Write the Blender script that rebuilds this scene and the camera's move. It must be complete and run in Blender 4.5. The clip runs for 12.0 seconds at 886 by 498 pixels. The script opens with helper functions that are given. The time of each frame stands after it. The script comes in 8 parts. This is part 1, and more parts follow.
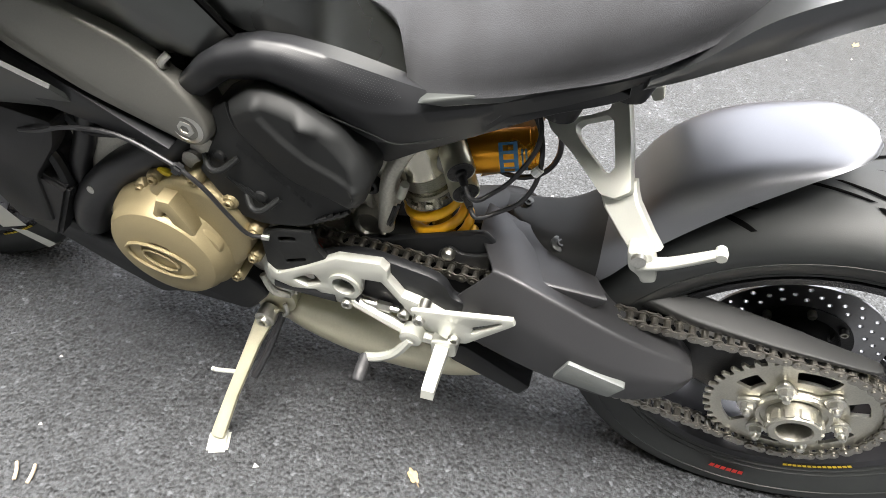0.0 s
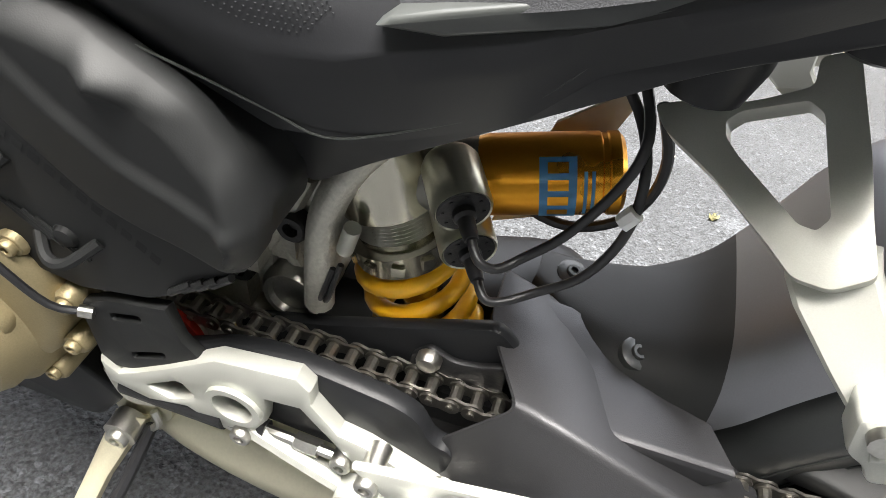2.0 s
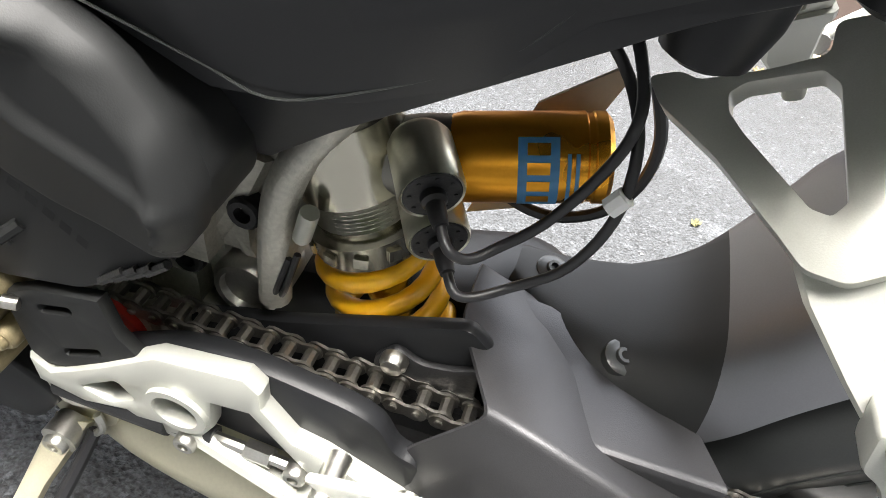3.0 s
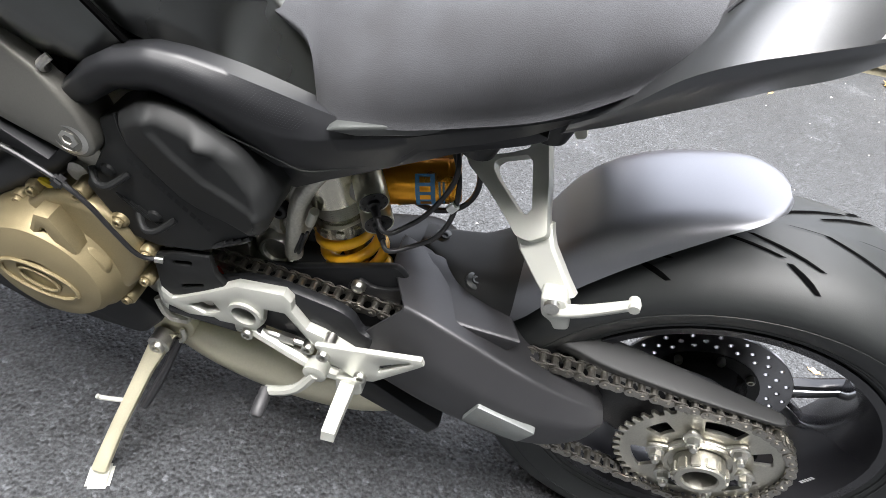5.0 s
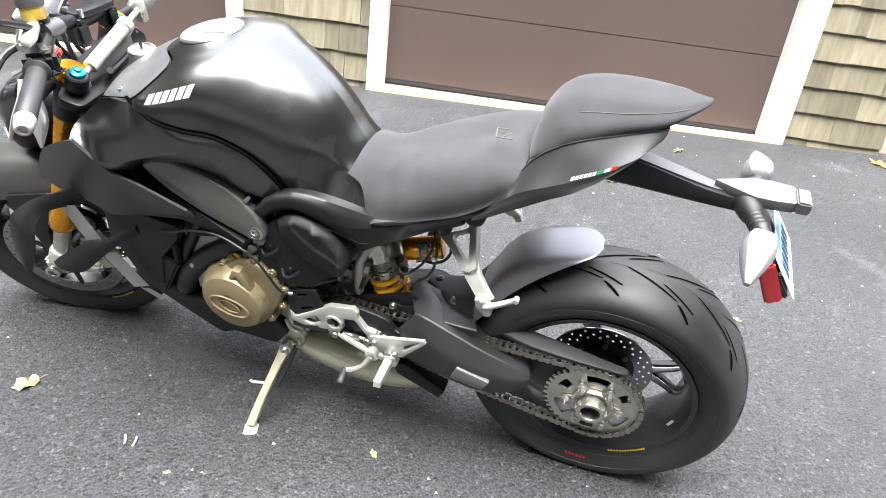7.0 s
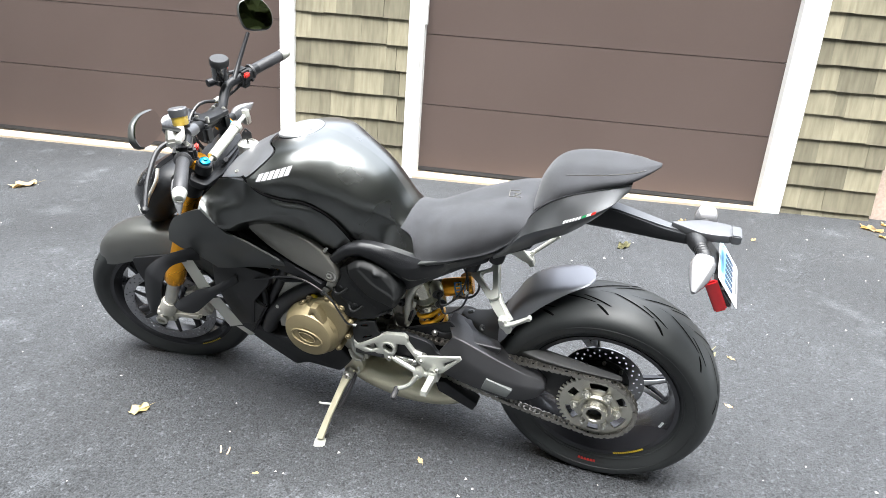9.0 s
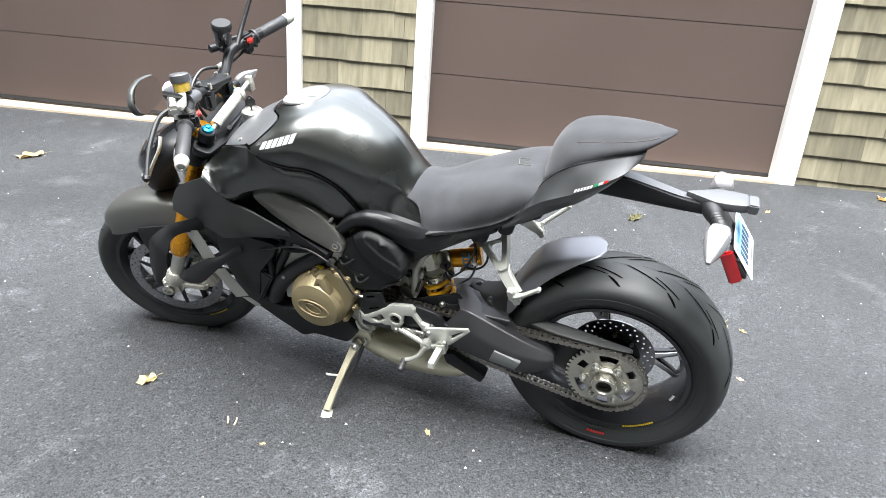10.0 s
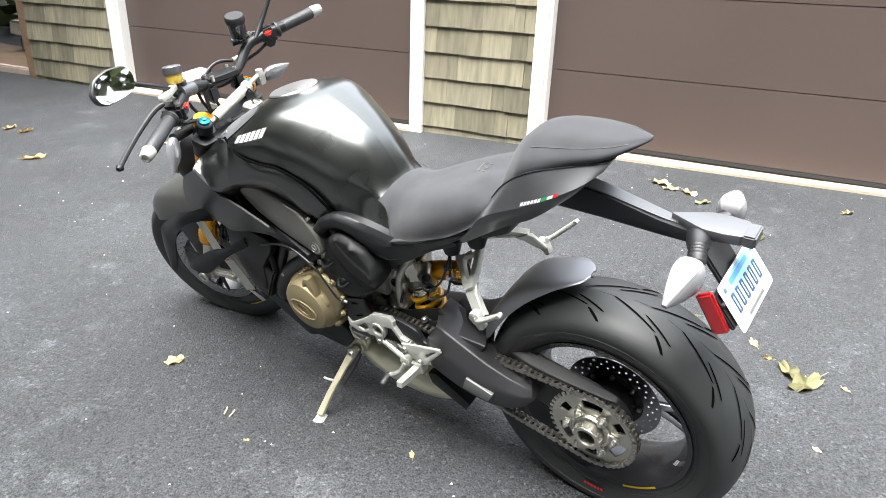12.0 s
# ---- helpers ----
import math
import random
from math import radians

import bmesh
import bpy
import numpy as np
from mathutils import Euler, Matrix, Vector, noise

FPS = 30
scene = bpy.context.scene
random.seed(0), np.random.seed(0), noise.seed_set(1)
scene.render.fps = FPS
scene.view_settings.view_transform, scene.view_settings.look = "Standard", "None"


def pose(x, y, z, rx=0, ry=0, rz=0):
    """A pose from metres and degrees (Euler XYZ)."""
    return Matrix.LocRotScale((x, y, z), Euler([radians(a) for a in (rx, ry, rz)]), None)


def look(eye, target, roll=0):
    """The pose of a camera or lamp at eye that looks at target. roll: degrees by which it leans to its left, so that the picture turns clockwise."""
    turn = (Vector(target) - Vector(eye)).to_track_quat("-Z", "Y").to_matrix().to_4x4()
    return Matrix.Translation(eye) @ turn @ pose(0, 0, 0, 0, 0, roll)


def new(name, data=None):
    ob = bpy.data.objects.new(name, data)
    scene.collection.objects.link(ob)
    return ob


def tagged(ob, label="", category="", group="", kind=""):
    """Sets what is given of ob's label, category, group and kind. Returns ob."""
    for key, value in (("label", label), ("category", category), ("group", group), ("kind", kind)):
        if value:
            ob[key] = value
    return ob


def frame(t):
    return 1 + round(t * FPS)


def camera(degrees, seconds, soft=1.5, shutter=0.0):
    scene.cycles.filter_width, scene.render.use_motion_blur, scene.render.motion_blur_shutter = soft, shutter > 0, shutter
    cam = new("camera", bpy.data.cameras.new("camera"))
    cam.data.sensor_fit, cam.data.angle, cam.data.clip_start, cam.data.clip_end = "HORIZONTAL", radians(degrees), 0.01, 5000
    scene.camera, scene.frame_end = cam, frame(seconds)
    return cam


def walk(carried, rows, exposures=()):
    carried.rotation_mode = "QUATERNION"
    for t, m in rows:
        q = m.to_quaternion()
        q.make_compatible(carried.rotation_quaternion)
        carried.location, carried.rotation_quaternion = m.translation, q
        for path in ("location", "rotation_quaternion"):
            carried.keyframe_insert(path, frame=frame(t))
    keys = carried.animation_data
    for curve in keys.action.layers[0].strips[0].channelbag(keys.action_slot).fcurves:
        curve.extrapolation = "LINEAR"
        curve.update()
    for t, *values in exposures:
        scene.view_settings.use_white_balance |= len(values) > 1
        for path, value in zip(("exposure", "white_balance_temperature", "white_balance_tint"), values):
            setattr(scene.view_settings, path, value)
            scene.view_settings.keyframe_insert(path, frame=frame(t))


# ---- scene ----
# camera and its walk, in the frame of the sloping driveway
cam = camera(67.3, 12.0, 0.9)
SLOPE = 4.0
SITE = pose(0, 0, 0, SLOPE)
PATH = [
    (0, (-0.3423, -0.8146, 0.9842), (-0.6774, 0.6982, -0.2804), 5.93),
    (0.5, (-0.3523, -0.7126, 0.9152), (-0.7097, 0.8125, -0.3284), 6.88),
    (1, (-0.3732, -0.6384, 0.8514), (-0.7006, 0.9061, -0.3767), 8.43),
    (1.5, (-0.4028, -0.5668, 0.8032), (-0.6949, 1.0084, -0.3932), 9.59),
    (2, (-0.422, -0.4878, 0.7642), (-0.7233, 1.1142, -0.3932), 10.11),
    (2.5, (-0.4222, -0.4544, 0.7315), (-0.6973, 1.1696, -0.4024), 11.35),
    (4.5, (-0.3635, -0.5997, 0.8526), (-0.5628, 1.0017, -0.3284), 13.32),
    (5, (-0.333, -0.7645, 0.9794), (-0.4776, 0.8281, -0.2222), 13.15),
    (5.5, (-0.2922, -0.9351, 1.0931), (-0.4301, 0.6632, -0.101), 12.0),
    (6, (-0.2212, -1.058, 1.1929), (-0.4176, 0.5762, 0.0558), 11.67),
    (6.5, (-0.1347, -1.2037, 1.2789), (-0.4812, 0.4286, 0.1769), 7.16),
    (7, (-0.061, -1.3409, 1.337), (-0.501, 0.3211, 0.3156), 5.95),
    (9, (0.066, -1.774, 1.434), (-0.51, -0.03, 0.642), 3.1),
    (9.5, (0.069, -1.786, 1.43), (-0.509, -0.044, 0.635), 3.2),
    (10, (0.061, -1.743, 1.412), (-0.527, -0.039, 0.545), 2.9),
    (10.5, (0.075, -1.753, 1.411), (-0.535, -0.065, 0.528), 2.8),
    (11, (0.151, -1.64, 1.385), (-0.512, -0.005, 0.444), -0.0),
    (11.5, (0.301, -1.431, 1.379), (-0.666, 0.077, 0.49), 1.0),
    (12, (0.464, -1.331, 1.376), (-0.611, 0.106, 0.493), -0.5),
]
walk(cam, [(t, SITE @ look(eye, target, roll)) for t, eye, target, roll in PATH], [(0, 3.52, 6700, 10), (1, 3.56, 6700, 10), (1.5, 3.60, 6680, 10), (2, 3.66, 6650, 10), (2.5, 3.93, 6650, 10), (4.5, 3.46, 6480, 11), (5.5, 3.18, 6350, 12), (6, 3.32, 6400, 12), (6.5, 3.34, 6450, 12), (7, 3.32, 6420, 12), (9.5, 3.13, 6250, 9), (12, 3.06, 6400, 9)])

# ---- daylight: bright, thinly overcast sky ----
world = bpy.data.worlds.new("overcast_sky")
scene.world = world
world.use_nodes = True
wn = world.node_tree
sky = wn.nodes.new("ShaderNodeTexSky")
sky.sky_type, sky.sun_disc = "NISHITA", False
sky.sun_elevation, sky.sun_rotation = radians(62), radians(200)
sky.air_density, sky.dust_density, sky.ozone_density = 1.0, 3.0, 1.0
calm = wn.nodes.new("ShaderNodeHueSaturation")
calm.inputs["Saturation"].default_value = 0.3
wn.links.new(sky.outputs[0], calm.inputs["Color"])
veil = wn.nodes.new("ShaderNodeMix")
veil.data_type = "RGBA"
veil.inputs["Factor"].default_value = 0.55
veil.inputs["B"].default_value = (4.0, 4.16, 4.42, 1)
wn.links.new(calm.outputs[0], veil.inputs["A"])
wn.links.new(veil.outputs["Result"], wn.nodes["Background"].inputs["Color"])
wn.nodes["Background"].inputs["Strength"].default_value = 0.15
sun = new("sun", bpy.data.lights.new("sun", "SUN"))
sun.data.energy, sun.data.angle, sun.data.color = 1.9, radians(50), (1.0, 0.97, 0.92)
sun.matrix_world = look((0.3, -0.9, 6), (-0.2, 0.4, 0))


# ---- materials ----
def mat(name, color, rough=0.5, metal=0.0, grain=0.0, scale=200.0, stain=0.0, stain_scale=6.0, bump=0.0, coat=0.0, spread=0.0, sheen=0.0):
    m = bpy.data.materials.new(name)
    m.use_nodes = True
    nt = m.node_tree
    p = nt.nodes["Principled BSDF"]
    p.inputs["Base Color"].default_value = (*color, 1)
    p.inputs["Roughness"].default_value, p.inputs["Metallic"].default_value = rough, metal
    if coat:
        p.inputs["Coat Weight"].default_value, p.inputs["Coat Roughness"].default_value = coat, 0.22
    if sheen:
        p.inputs["Sheen Weight"].default_value, p.inputs["Sheen Roughness"].default_value = sheen, 0.5
    co = nt.nodes.new("ShaderNodeTexCoord")
    fine = nt.nodes.new("ShaderNodeTexNoise")
    fine.inputs["Scale"].default_value, fine.inputs["Detail"].default_value = scale, 3
    nt.links.new(co.outputs["Object"], fine.inputs["Vector"])
    if grain or stain or spread:
        wide = nt.nodes.new("ShaderNodeTexNoise")
        wide.inputs["Scale"].default_value, wide.inputs["Detail"].default_value = stain_scale, 4
        nt.links.new(co.outputs["Object"], wide.inputs["Vector"])
        a = nt.nodes.new("ShaderNodeMath")
        a.operation = "MULTIPLY_ADD"
        nt.links.new(fine.outputs["Fac"], a.inputs[0])
        a.inputs[1].default_value, a.inputs[2].default_value = 2 * grain, 1 - grain - stain - spread / 2
        b = nt.nodes.new("ShaderNodeMath")
        b.operation = "MULTIPLY_ADD"
        nt.links.new(wide.outputs["Fac"], b.inputs[0])
        b.inputs[1].default_value = 2 * stain
        nt.links.new(a.outputs[0], b.inputs[2])
        c = nt.nodes.new("ShaderNodeMath")
        c.operation = "MULTIPLY_ADD"
        who = nt.nodes.new("ShaderNodeObjectInfo")
        nt.links.new(who.outputs["Random"], c.inputs[0])
        c.inputs[1].default_value = spread
        nt.links.new(b.outputs[0], c.inputs[2])
        mix = nt.nodes.new("ShaderNodeVectorMath")
        mix.operation = "SCALE"
        mix.inputs[0].default_value = color
        nt.links.new(c.outputs[0], mix.inputs["Scale"])
        nt.links.new(mix.outputs[0], p.inputs["Base Color"])
        r = nt.nodes.new("ShaderNodeMath")
        r.operation = "MULTIPLY_ADD"
        nt.links.new(wide.outputs["Fac"], r.inputs[0])
        r.inputs[1].default_value, r.inputs[2].default_value = 0.16, rough - 0.08
        nt.links.new(r.outputs[0], p.inputs["Roughness"])
    if bump:
        bp = nt.nodes.new("ShaderNodeBump")
        bp.inputs["Strength"].default_value, bp.inputs["Distance"].default_value = bump, 0.002
        nt.links.new(fine.outputs["Fac"], bp.inputs["Height"])
        nt.links.new(bp.outputs[0], p.inputs["Normal"])
    return m


PAINT = mat("satin_dark_paint", (0.120, 0.124, 0.119), 0.29, 1.0, 0.06, 900, 0.05, 5, coat=0.5)
FENDER = mat("satin_grey_fender_paint", (0.14, 0.142, 0.134), 0.38, 0.8, 0.06, 900, 0.06, 5)
TAILPAINT = mat("satin_grey_tail_paint", (0.10, 0.103, 0.108), 0.34, 0.85, 0.06, 900, 0.05, 5, coat=0.4)
GREYPLAST = mat("satin_grey_plastic", (0.10, 0.102, 0.108), 0.40, 0.35, 0.08, 900, 0.06, 5)
ARM = mat("satin_black_cast_metal", (0.054, 0.054, 0.057), 0.44, 0.6, 0.15, 1200, 0.08, 8, bump=0.10)
VALVE = mat("olive_anodised_metal", (0.66, 0.65, 0.54), 0.32, 0.9, 0.1, 400, 0.1, 20)
GREYPAINT = mat("satin_grey_paint", (0.21, 0.213, 0.228), 0.36, 0.95, 0.06, 900, 0.06, 5)
CAPM = mat("brushed_cap_metal", (0.46, 0.465, 0.47), 0.34, 0.9, 0.06, 700, 0.06, 8)
HUGGER = mat("satin_dark_hugger_paint", (0.230, 0.232, 0.250), 0.42, 0.8, 0.06, 900, 0.06, 5)
# guard plastic, also the painted shade on the hugger's front flange
GUARD = mat("matt_black_guard_and_shade", (0.012, 0.0125, 0.0125), 0.58, 0, 0.15, 1200, 0.1, 8, bump=0.05)
PLASTIC = mat("textured_black_plastic", (0.0140, 0.0146, 0.0160), 0.38, 0, 0.15, 1400, 0.1, 8, bump=0.05)
PLASTIC.node_tree.nodes["Principled BSDF"].inputs["Specular IOR Level"].default_value = 0.24
SATIN = mat("satin_black_plastic", (0.013, 0.0135, 0.0150), 0.41, 0, 0.12, 1400, 0.1, 8, bump=0.03)
SATIN.node_tree.nodes["Principled BSDF"].inputs["Specular IOR Level"].default_value = 0.36
SHOCKM = mat("turned_shock_metal", (0.46, 0.44, 0.37), 0.20, 1.0, 0.1, 500, 0.12, 16)
RIBBED = mat("matt_black_cover_plastic", (0.0105, 0.0112, 0.0114), 0.58, 0, 0.15, 1200, 0.1, 8, bump=0.05)
RIBBED.node_tree.nodes["Principled BSDF"].inputs["Specular IOR Level"].default_value = 0.34
DARK = mat("deep_black_plastic", (0.0095, 0.0096, 0.0105), 0.5, 0, 0.2, 400, 0.1, 8, bump=0.2)
RUBBER = mat("tyre_rubber", (0.019, 0.0210, 0.0210), 0.52, 0, 0.20, 900, 0.35, 9, bump=0.04)
GRIP = mat("grip_rubber", (0.03, 0.03, 0.032), 0.5, 0, 0.2, 500, 0.1, 12, bump=0.3)
# near black that paints the shade of tread slots, joints and openings
GAPSHADE = mat("gap_shade_black", (0.0015, 0.0015, 0.0016), 1.0, 0, 0.2, 350)
GAPSHADE.node_tree.nodes["Principled BSDF"].inputs["Specular IOR Level"].default_value = 0.05
DUCT = mat("satin_black_duct_plastic", (0.042, 0.045, 0.043), 0.40, 0.1, 0.1, 900, 0.08, 8, coat=0.2)
RIM = mat("dark_rim_paint", (0.034, 0.034, 0.038), 0.24, 0.3, 0.1, 500, 0.15, 9)
RIMCUT = mat("machined_rim_metal", (0.8, 0.8, 0.8), 0.3, 1.0, 0.1, 600, 0.1, 20)
ALU = mat("cast_silver_metal", (0.49, 0.495, 0.45), 0.40, 0.35, 0.10, 1500, 0.10, 14, bump=0.05)
STANDM = mat("gilt_stand_metal", (0.56, 0.52, 0.38), 0.36, 0.5, 0.12, 500, 0.2, 14)
STEEL = mat("bare_steel", (0.58, 0.57, 0.53), 0.34, 1.0, 0.15, 500, 0.2, 16)
DISC = mat("brake_disc_steel", (0.30, 0.30, 0.31), 0.3, 1.0, 0.1, 300, 0.15, 14)
CHAINM = mat("oiled_chain_steel", (0.32, 0.305, 0.275), 0.30, 0.95, 0.2, 600, 0.2, 30)
SPROCK = mat("worn_sprocket_steel", (0.50, 0.485, 0.425), 0.38, 0.95, 0.2, 400, 0.25, 20)
GOLD = mat("gold_anodised_metal", (0.82, 0.37, 0.030), 0.28, 0.9, 0.06, 500, 0.08, 12)
YELLOW = mat("yellow_spring_paint", (0.86, 0.44, 0.010), 0.32, 0, 0.06, 300, 0.06, 20, coat=0.4)
BRONZE = mat("bronze_engine_paint", (0.31, 0.255, 0.145), 0.44, 0.5, 0.15, 700, 0.15, 14, bump=0.15)
CASE = mat("grey_engine_casting", (0.500, 0.488, 0.438), 0.5, 0.55, 0.25, 300, 0.25, 14, bump=0.4)
FRAMEM = mat("satin_grey_frame_metal", (0.20, 0.195, 0.175), 0.42, 0.65, 0.1, 700, 0.1, 8, bump=0.1)
MUFFLER = mat("heat_tinted_steel", (0.62, 0.59, 0.45), 0.42, 0.7, 0.08, 300, 0.18, 7)
SUEDE = mat("grey_suede_cloth", (0.027, 0.0280, 0.0315), 0.95, 0, 0.40, 1300, 0.65, 22, bump=0.25, sheen=0.11)
HOSE = mat("black_hose_rubber", (0.015, 0.015, 0.0165), 0.40, 0, 0.15, 300, 0.1, 14)
WHITE = mat("white_lettering", (0.78, 0.78, 0.78), 0.5)
SILVERLET = mat("silver_lettering", (0.42, 0.42, 0.43), 0.45, 0.3)
RED = mat("red_lettering", (0.62, 0.03, 0.02), 0.5)
LABELY = mat("yellow_lettering", (0.72, 0.52, 0.02), 0.5)
GREEN = mat("green_lettering", (0.03, 0.33, 0.12), 0.5)
BLUE = mat("blue_decal", (0.06, 0.22, 0.42), 0.4)
PLATEBLUE = mat("plate_blue_fade", (0.22, 0.50, 0.70), 0.4)
PLATEPALE = mat("plate_pale_blue", (0.50, 0.68, 0.78), 0.4)
PLATEINK = mat("plate_dark_ink", (0.03, 0.06, 0.12), 0.4)
STICKER = mat("silver_foil_sticker", (0.17, 0.18, 0.175), 0.38, 0.4, 0.1, 300, 0.1, 30)
LENS = mat("clear_lens_plastic", (0.30, 0.30, 0.31), 0.20, 0.25, 0.1, 260, 0.1, 40, bump=0.3, coat=0.6)
REFLECT = mat("red_reflector", (0.42, 0.012, 0.015), 0.2, 0, 0.15, 400, 0.1, 40, coat=0.6)
REDPLAST = mat("red_plastic", (0.62, 0.035, 0.02), 0.4, 0, 0.1, 300, 0.1, 30)
CYAN = mat("blue_anodised_metal", (0.02, 0.30, 0.50), 0.3, 0.8)
AMBER = mat("amber_fluid_plastic", (0.55, 0.38, 0.05), 0.25, 0, 0.1, 200, 0.1, 30, coat=0.5)
MIRROR = mat("mirror_glass", (0.88, 0.88, 0.88), 0.02, 1.0)
GLASS = mat("dark_headlight_glass", (0.012, 0.012, 0.014), 0.10, 0, coat=0.8)
TRIM = mat("white_painted_wood", (0.78, 0.78, 0.76), 0.5, 0, 0.05, 60, 0.06, 3, bump=0.1)
DOORM = mat("brown_door_paint", (0.088, 0.065, 0.057), 0.34, 0, 0.05, 120, 0.10, 1.2, bump=0.06)
SEAL = mat("black_door_seal", (0.02, 0.02, 0.022), 0.7)
SILL = mat("pale_sill_wood", (0.46, 0.38, 0.28), 0.75, 0, 0.2, 60, 0.25, 4, bump=0.3)
EARTH = mat("leaf_litter_soil", (0.16, 0.11, 0.075), 0.9, 0, 0.5, 60, 0.4, 5, bump=0.8)
STONE = mat("grey_field_stone", (0.33, 0.30, 0.26), 0.85, 0, 0.3, 40, 0.3, 5, bump=0.6, spread=0.4)
KERB = mat("pale_kerb_stone", (0.45, 0.36, 0.30), 0.85, 0, 0.3, 60, 0.2, 6, bump=0.4)
BARK = mat("brown_weathered_post", (0.20, 0.13, 0.075), 0.85, 0, 0.3, 50, 0.3, 6, bump=0.5)
LEAFY = mat("yellow_dry_leaf", (0.50, 0.41, 0.20), 0.6, 0, 0.2, 120, 0.2, 30, spread=0.3)
LEAFT = mat("tan_dry_leaf", (0.52, 0.40, 0.22), 0.7, 0, 0.2, 120, 0.25, 30, spread=0.4)
LEAFG = mat("fading_green_leaf", (0.17, 0.16, 0.075), 0.6, 0, 0.2, 120, 0.25, 30, spread=0.3)
PALE = mat("pale_grey_paint", (0.58, 0.585, 0.55), 0.42, 0.25, 0.06, 500, 0.08, 8)
GRIT = mat("pale_grit", (0.55, 0.53, 0.5), 0.85, 0, 0.3, 90, 0.2, 30)
CROWN = mat("tree_foliage", (0.095, 0.120, 0.036), 0.6, 0, 0.3, 6, 0.35, 0.8)
TRUNK = mat("tree_bark", (0.13, 0.10, 0.075), 0.9, 0, 0.3, 30, 0.3, 4, bump=0.8)


def asphalt():
    m = mat("driveway_asphalt", (0.055, 0.056, 0.059), 0.72)
    nt = m.node_tree
    p = nt.nodes["Principled BSDF"]
    p.inputs["Specular IOR Level"].default_value = 0.32
    co = nt.nodes.new("ShaderNodeTexCoord")

    def noise_at(scale, detail=4.0):
        n = nt.nodes.new("ShaderNodeTexNoise")
        n.inputs["Scale"].default_value, n.inputs["Detail"].default_value = scale, detail
        nt.links.new(co.outputs["Object"], n.inputs["Vector"])
        return n.outputs["Fac"]

    def ramp(src, lo, hi, a, b):
        r = nt.nodes.new("ShaderNodeMapRange")
        nt.links.new(src, r.inputs["Value"])
        for key, v in (("From Min", lo), ("From Max", hi), ("To Min", a), ("To Max", b)):
            r.inputs[key].default_value = v
        return r.outputs["Result"]

    def times(a, b, op="MULTIPLY"):
        n = nt.nodes.new("ShaderNodeMath")
        n.operation = op
        for k, v in enumerate((a, b)):
            if isinstance(v, float):
                n.inputs[k].default_value = v
            else:
                nt.links.new(v, n.inputs[k])
        return n.outputs[0]

    stones = nt.nodes.new("ShaderNodeTexVoronoi")
    stones.inputs["Scale"].default_value = 115
    nt.links.new(co.outputs["Object"], stones.inputs["Vector"])
    cell = nt.nodes.new("ShaderNodeSeparateColor")
    nt.links.new(stones.outputs["Color"], cell.inputs["Color"])
    speck = ramp(cell.outputs[0], 0.90, 1.0, 1.0, 2.0)
    dusty = ramp(noise_at(5.0, 7.0), 0.60, 0.80, 1.0, 2.0)
    wide = ramp(noise_at(0.9, 5.0), 0.3, 0.7, 0.8, 1.25)
    grainy = times(ramp(noise_at(190.0, 2.0), 0.3, 0.7, 0.38, 1.62), ramp(cell.outputs[1], 0.05, 0.16, 0.60, 1.0))
    k = times(times(speck, dusty), times(wide, grainy))
    mix = nt.nodes.new("ShaderNodeVectorMath")
    mix.operation = "SCALE"
    mix.inputs[0].default_value = (0.0370, 0.0392, 0.0424)
    nt.links.new(k, mix.inputs["Scale"])
    nt.links.new(mix.outputs[0], p.inputs["Base Color"])
    nt.links.new(ramp(noise_at(2.5), 0.3, 0.7, 0.55, 0.75), p.inputs["Roughness"])
    h = times(ramp(stones.outputs["Distance"], 0.0, 0.6, 1.0, 0.0), times(noise_at(400.0, 2.0), 0.5), "ADD")
    bp = nt.nodes.new("ShaderNodeBump")
    bp.inputs["Strength"].default_value, bp.inputs["Distance"].default_value = 0.75, 0.0055
    nt.links.new(h, bp.inputs["Height"])
    nt.links.new(bp.outputs[0], p.inputs["Normal"])
    return m


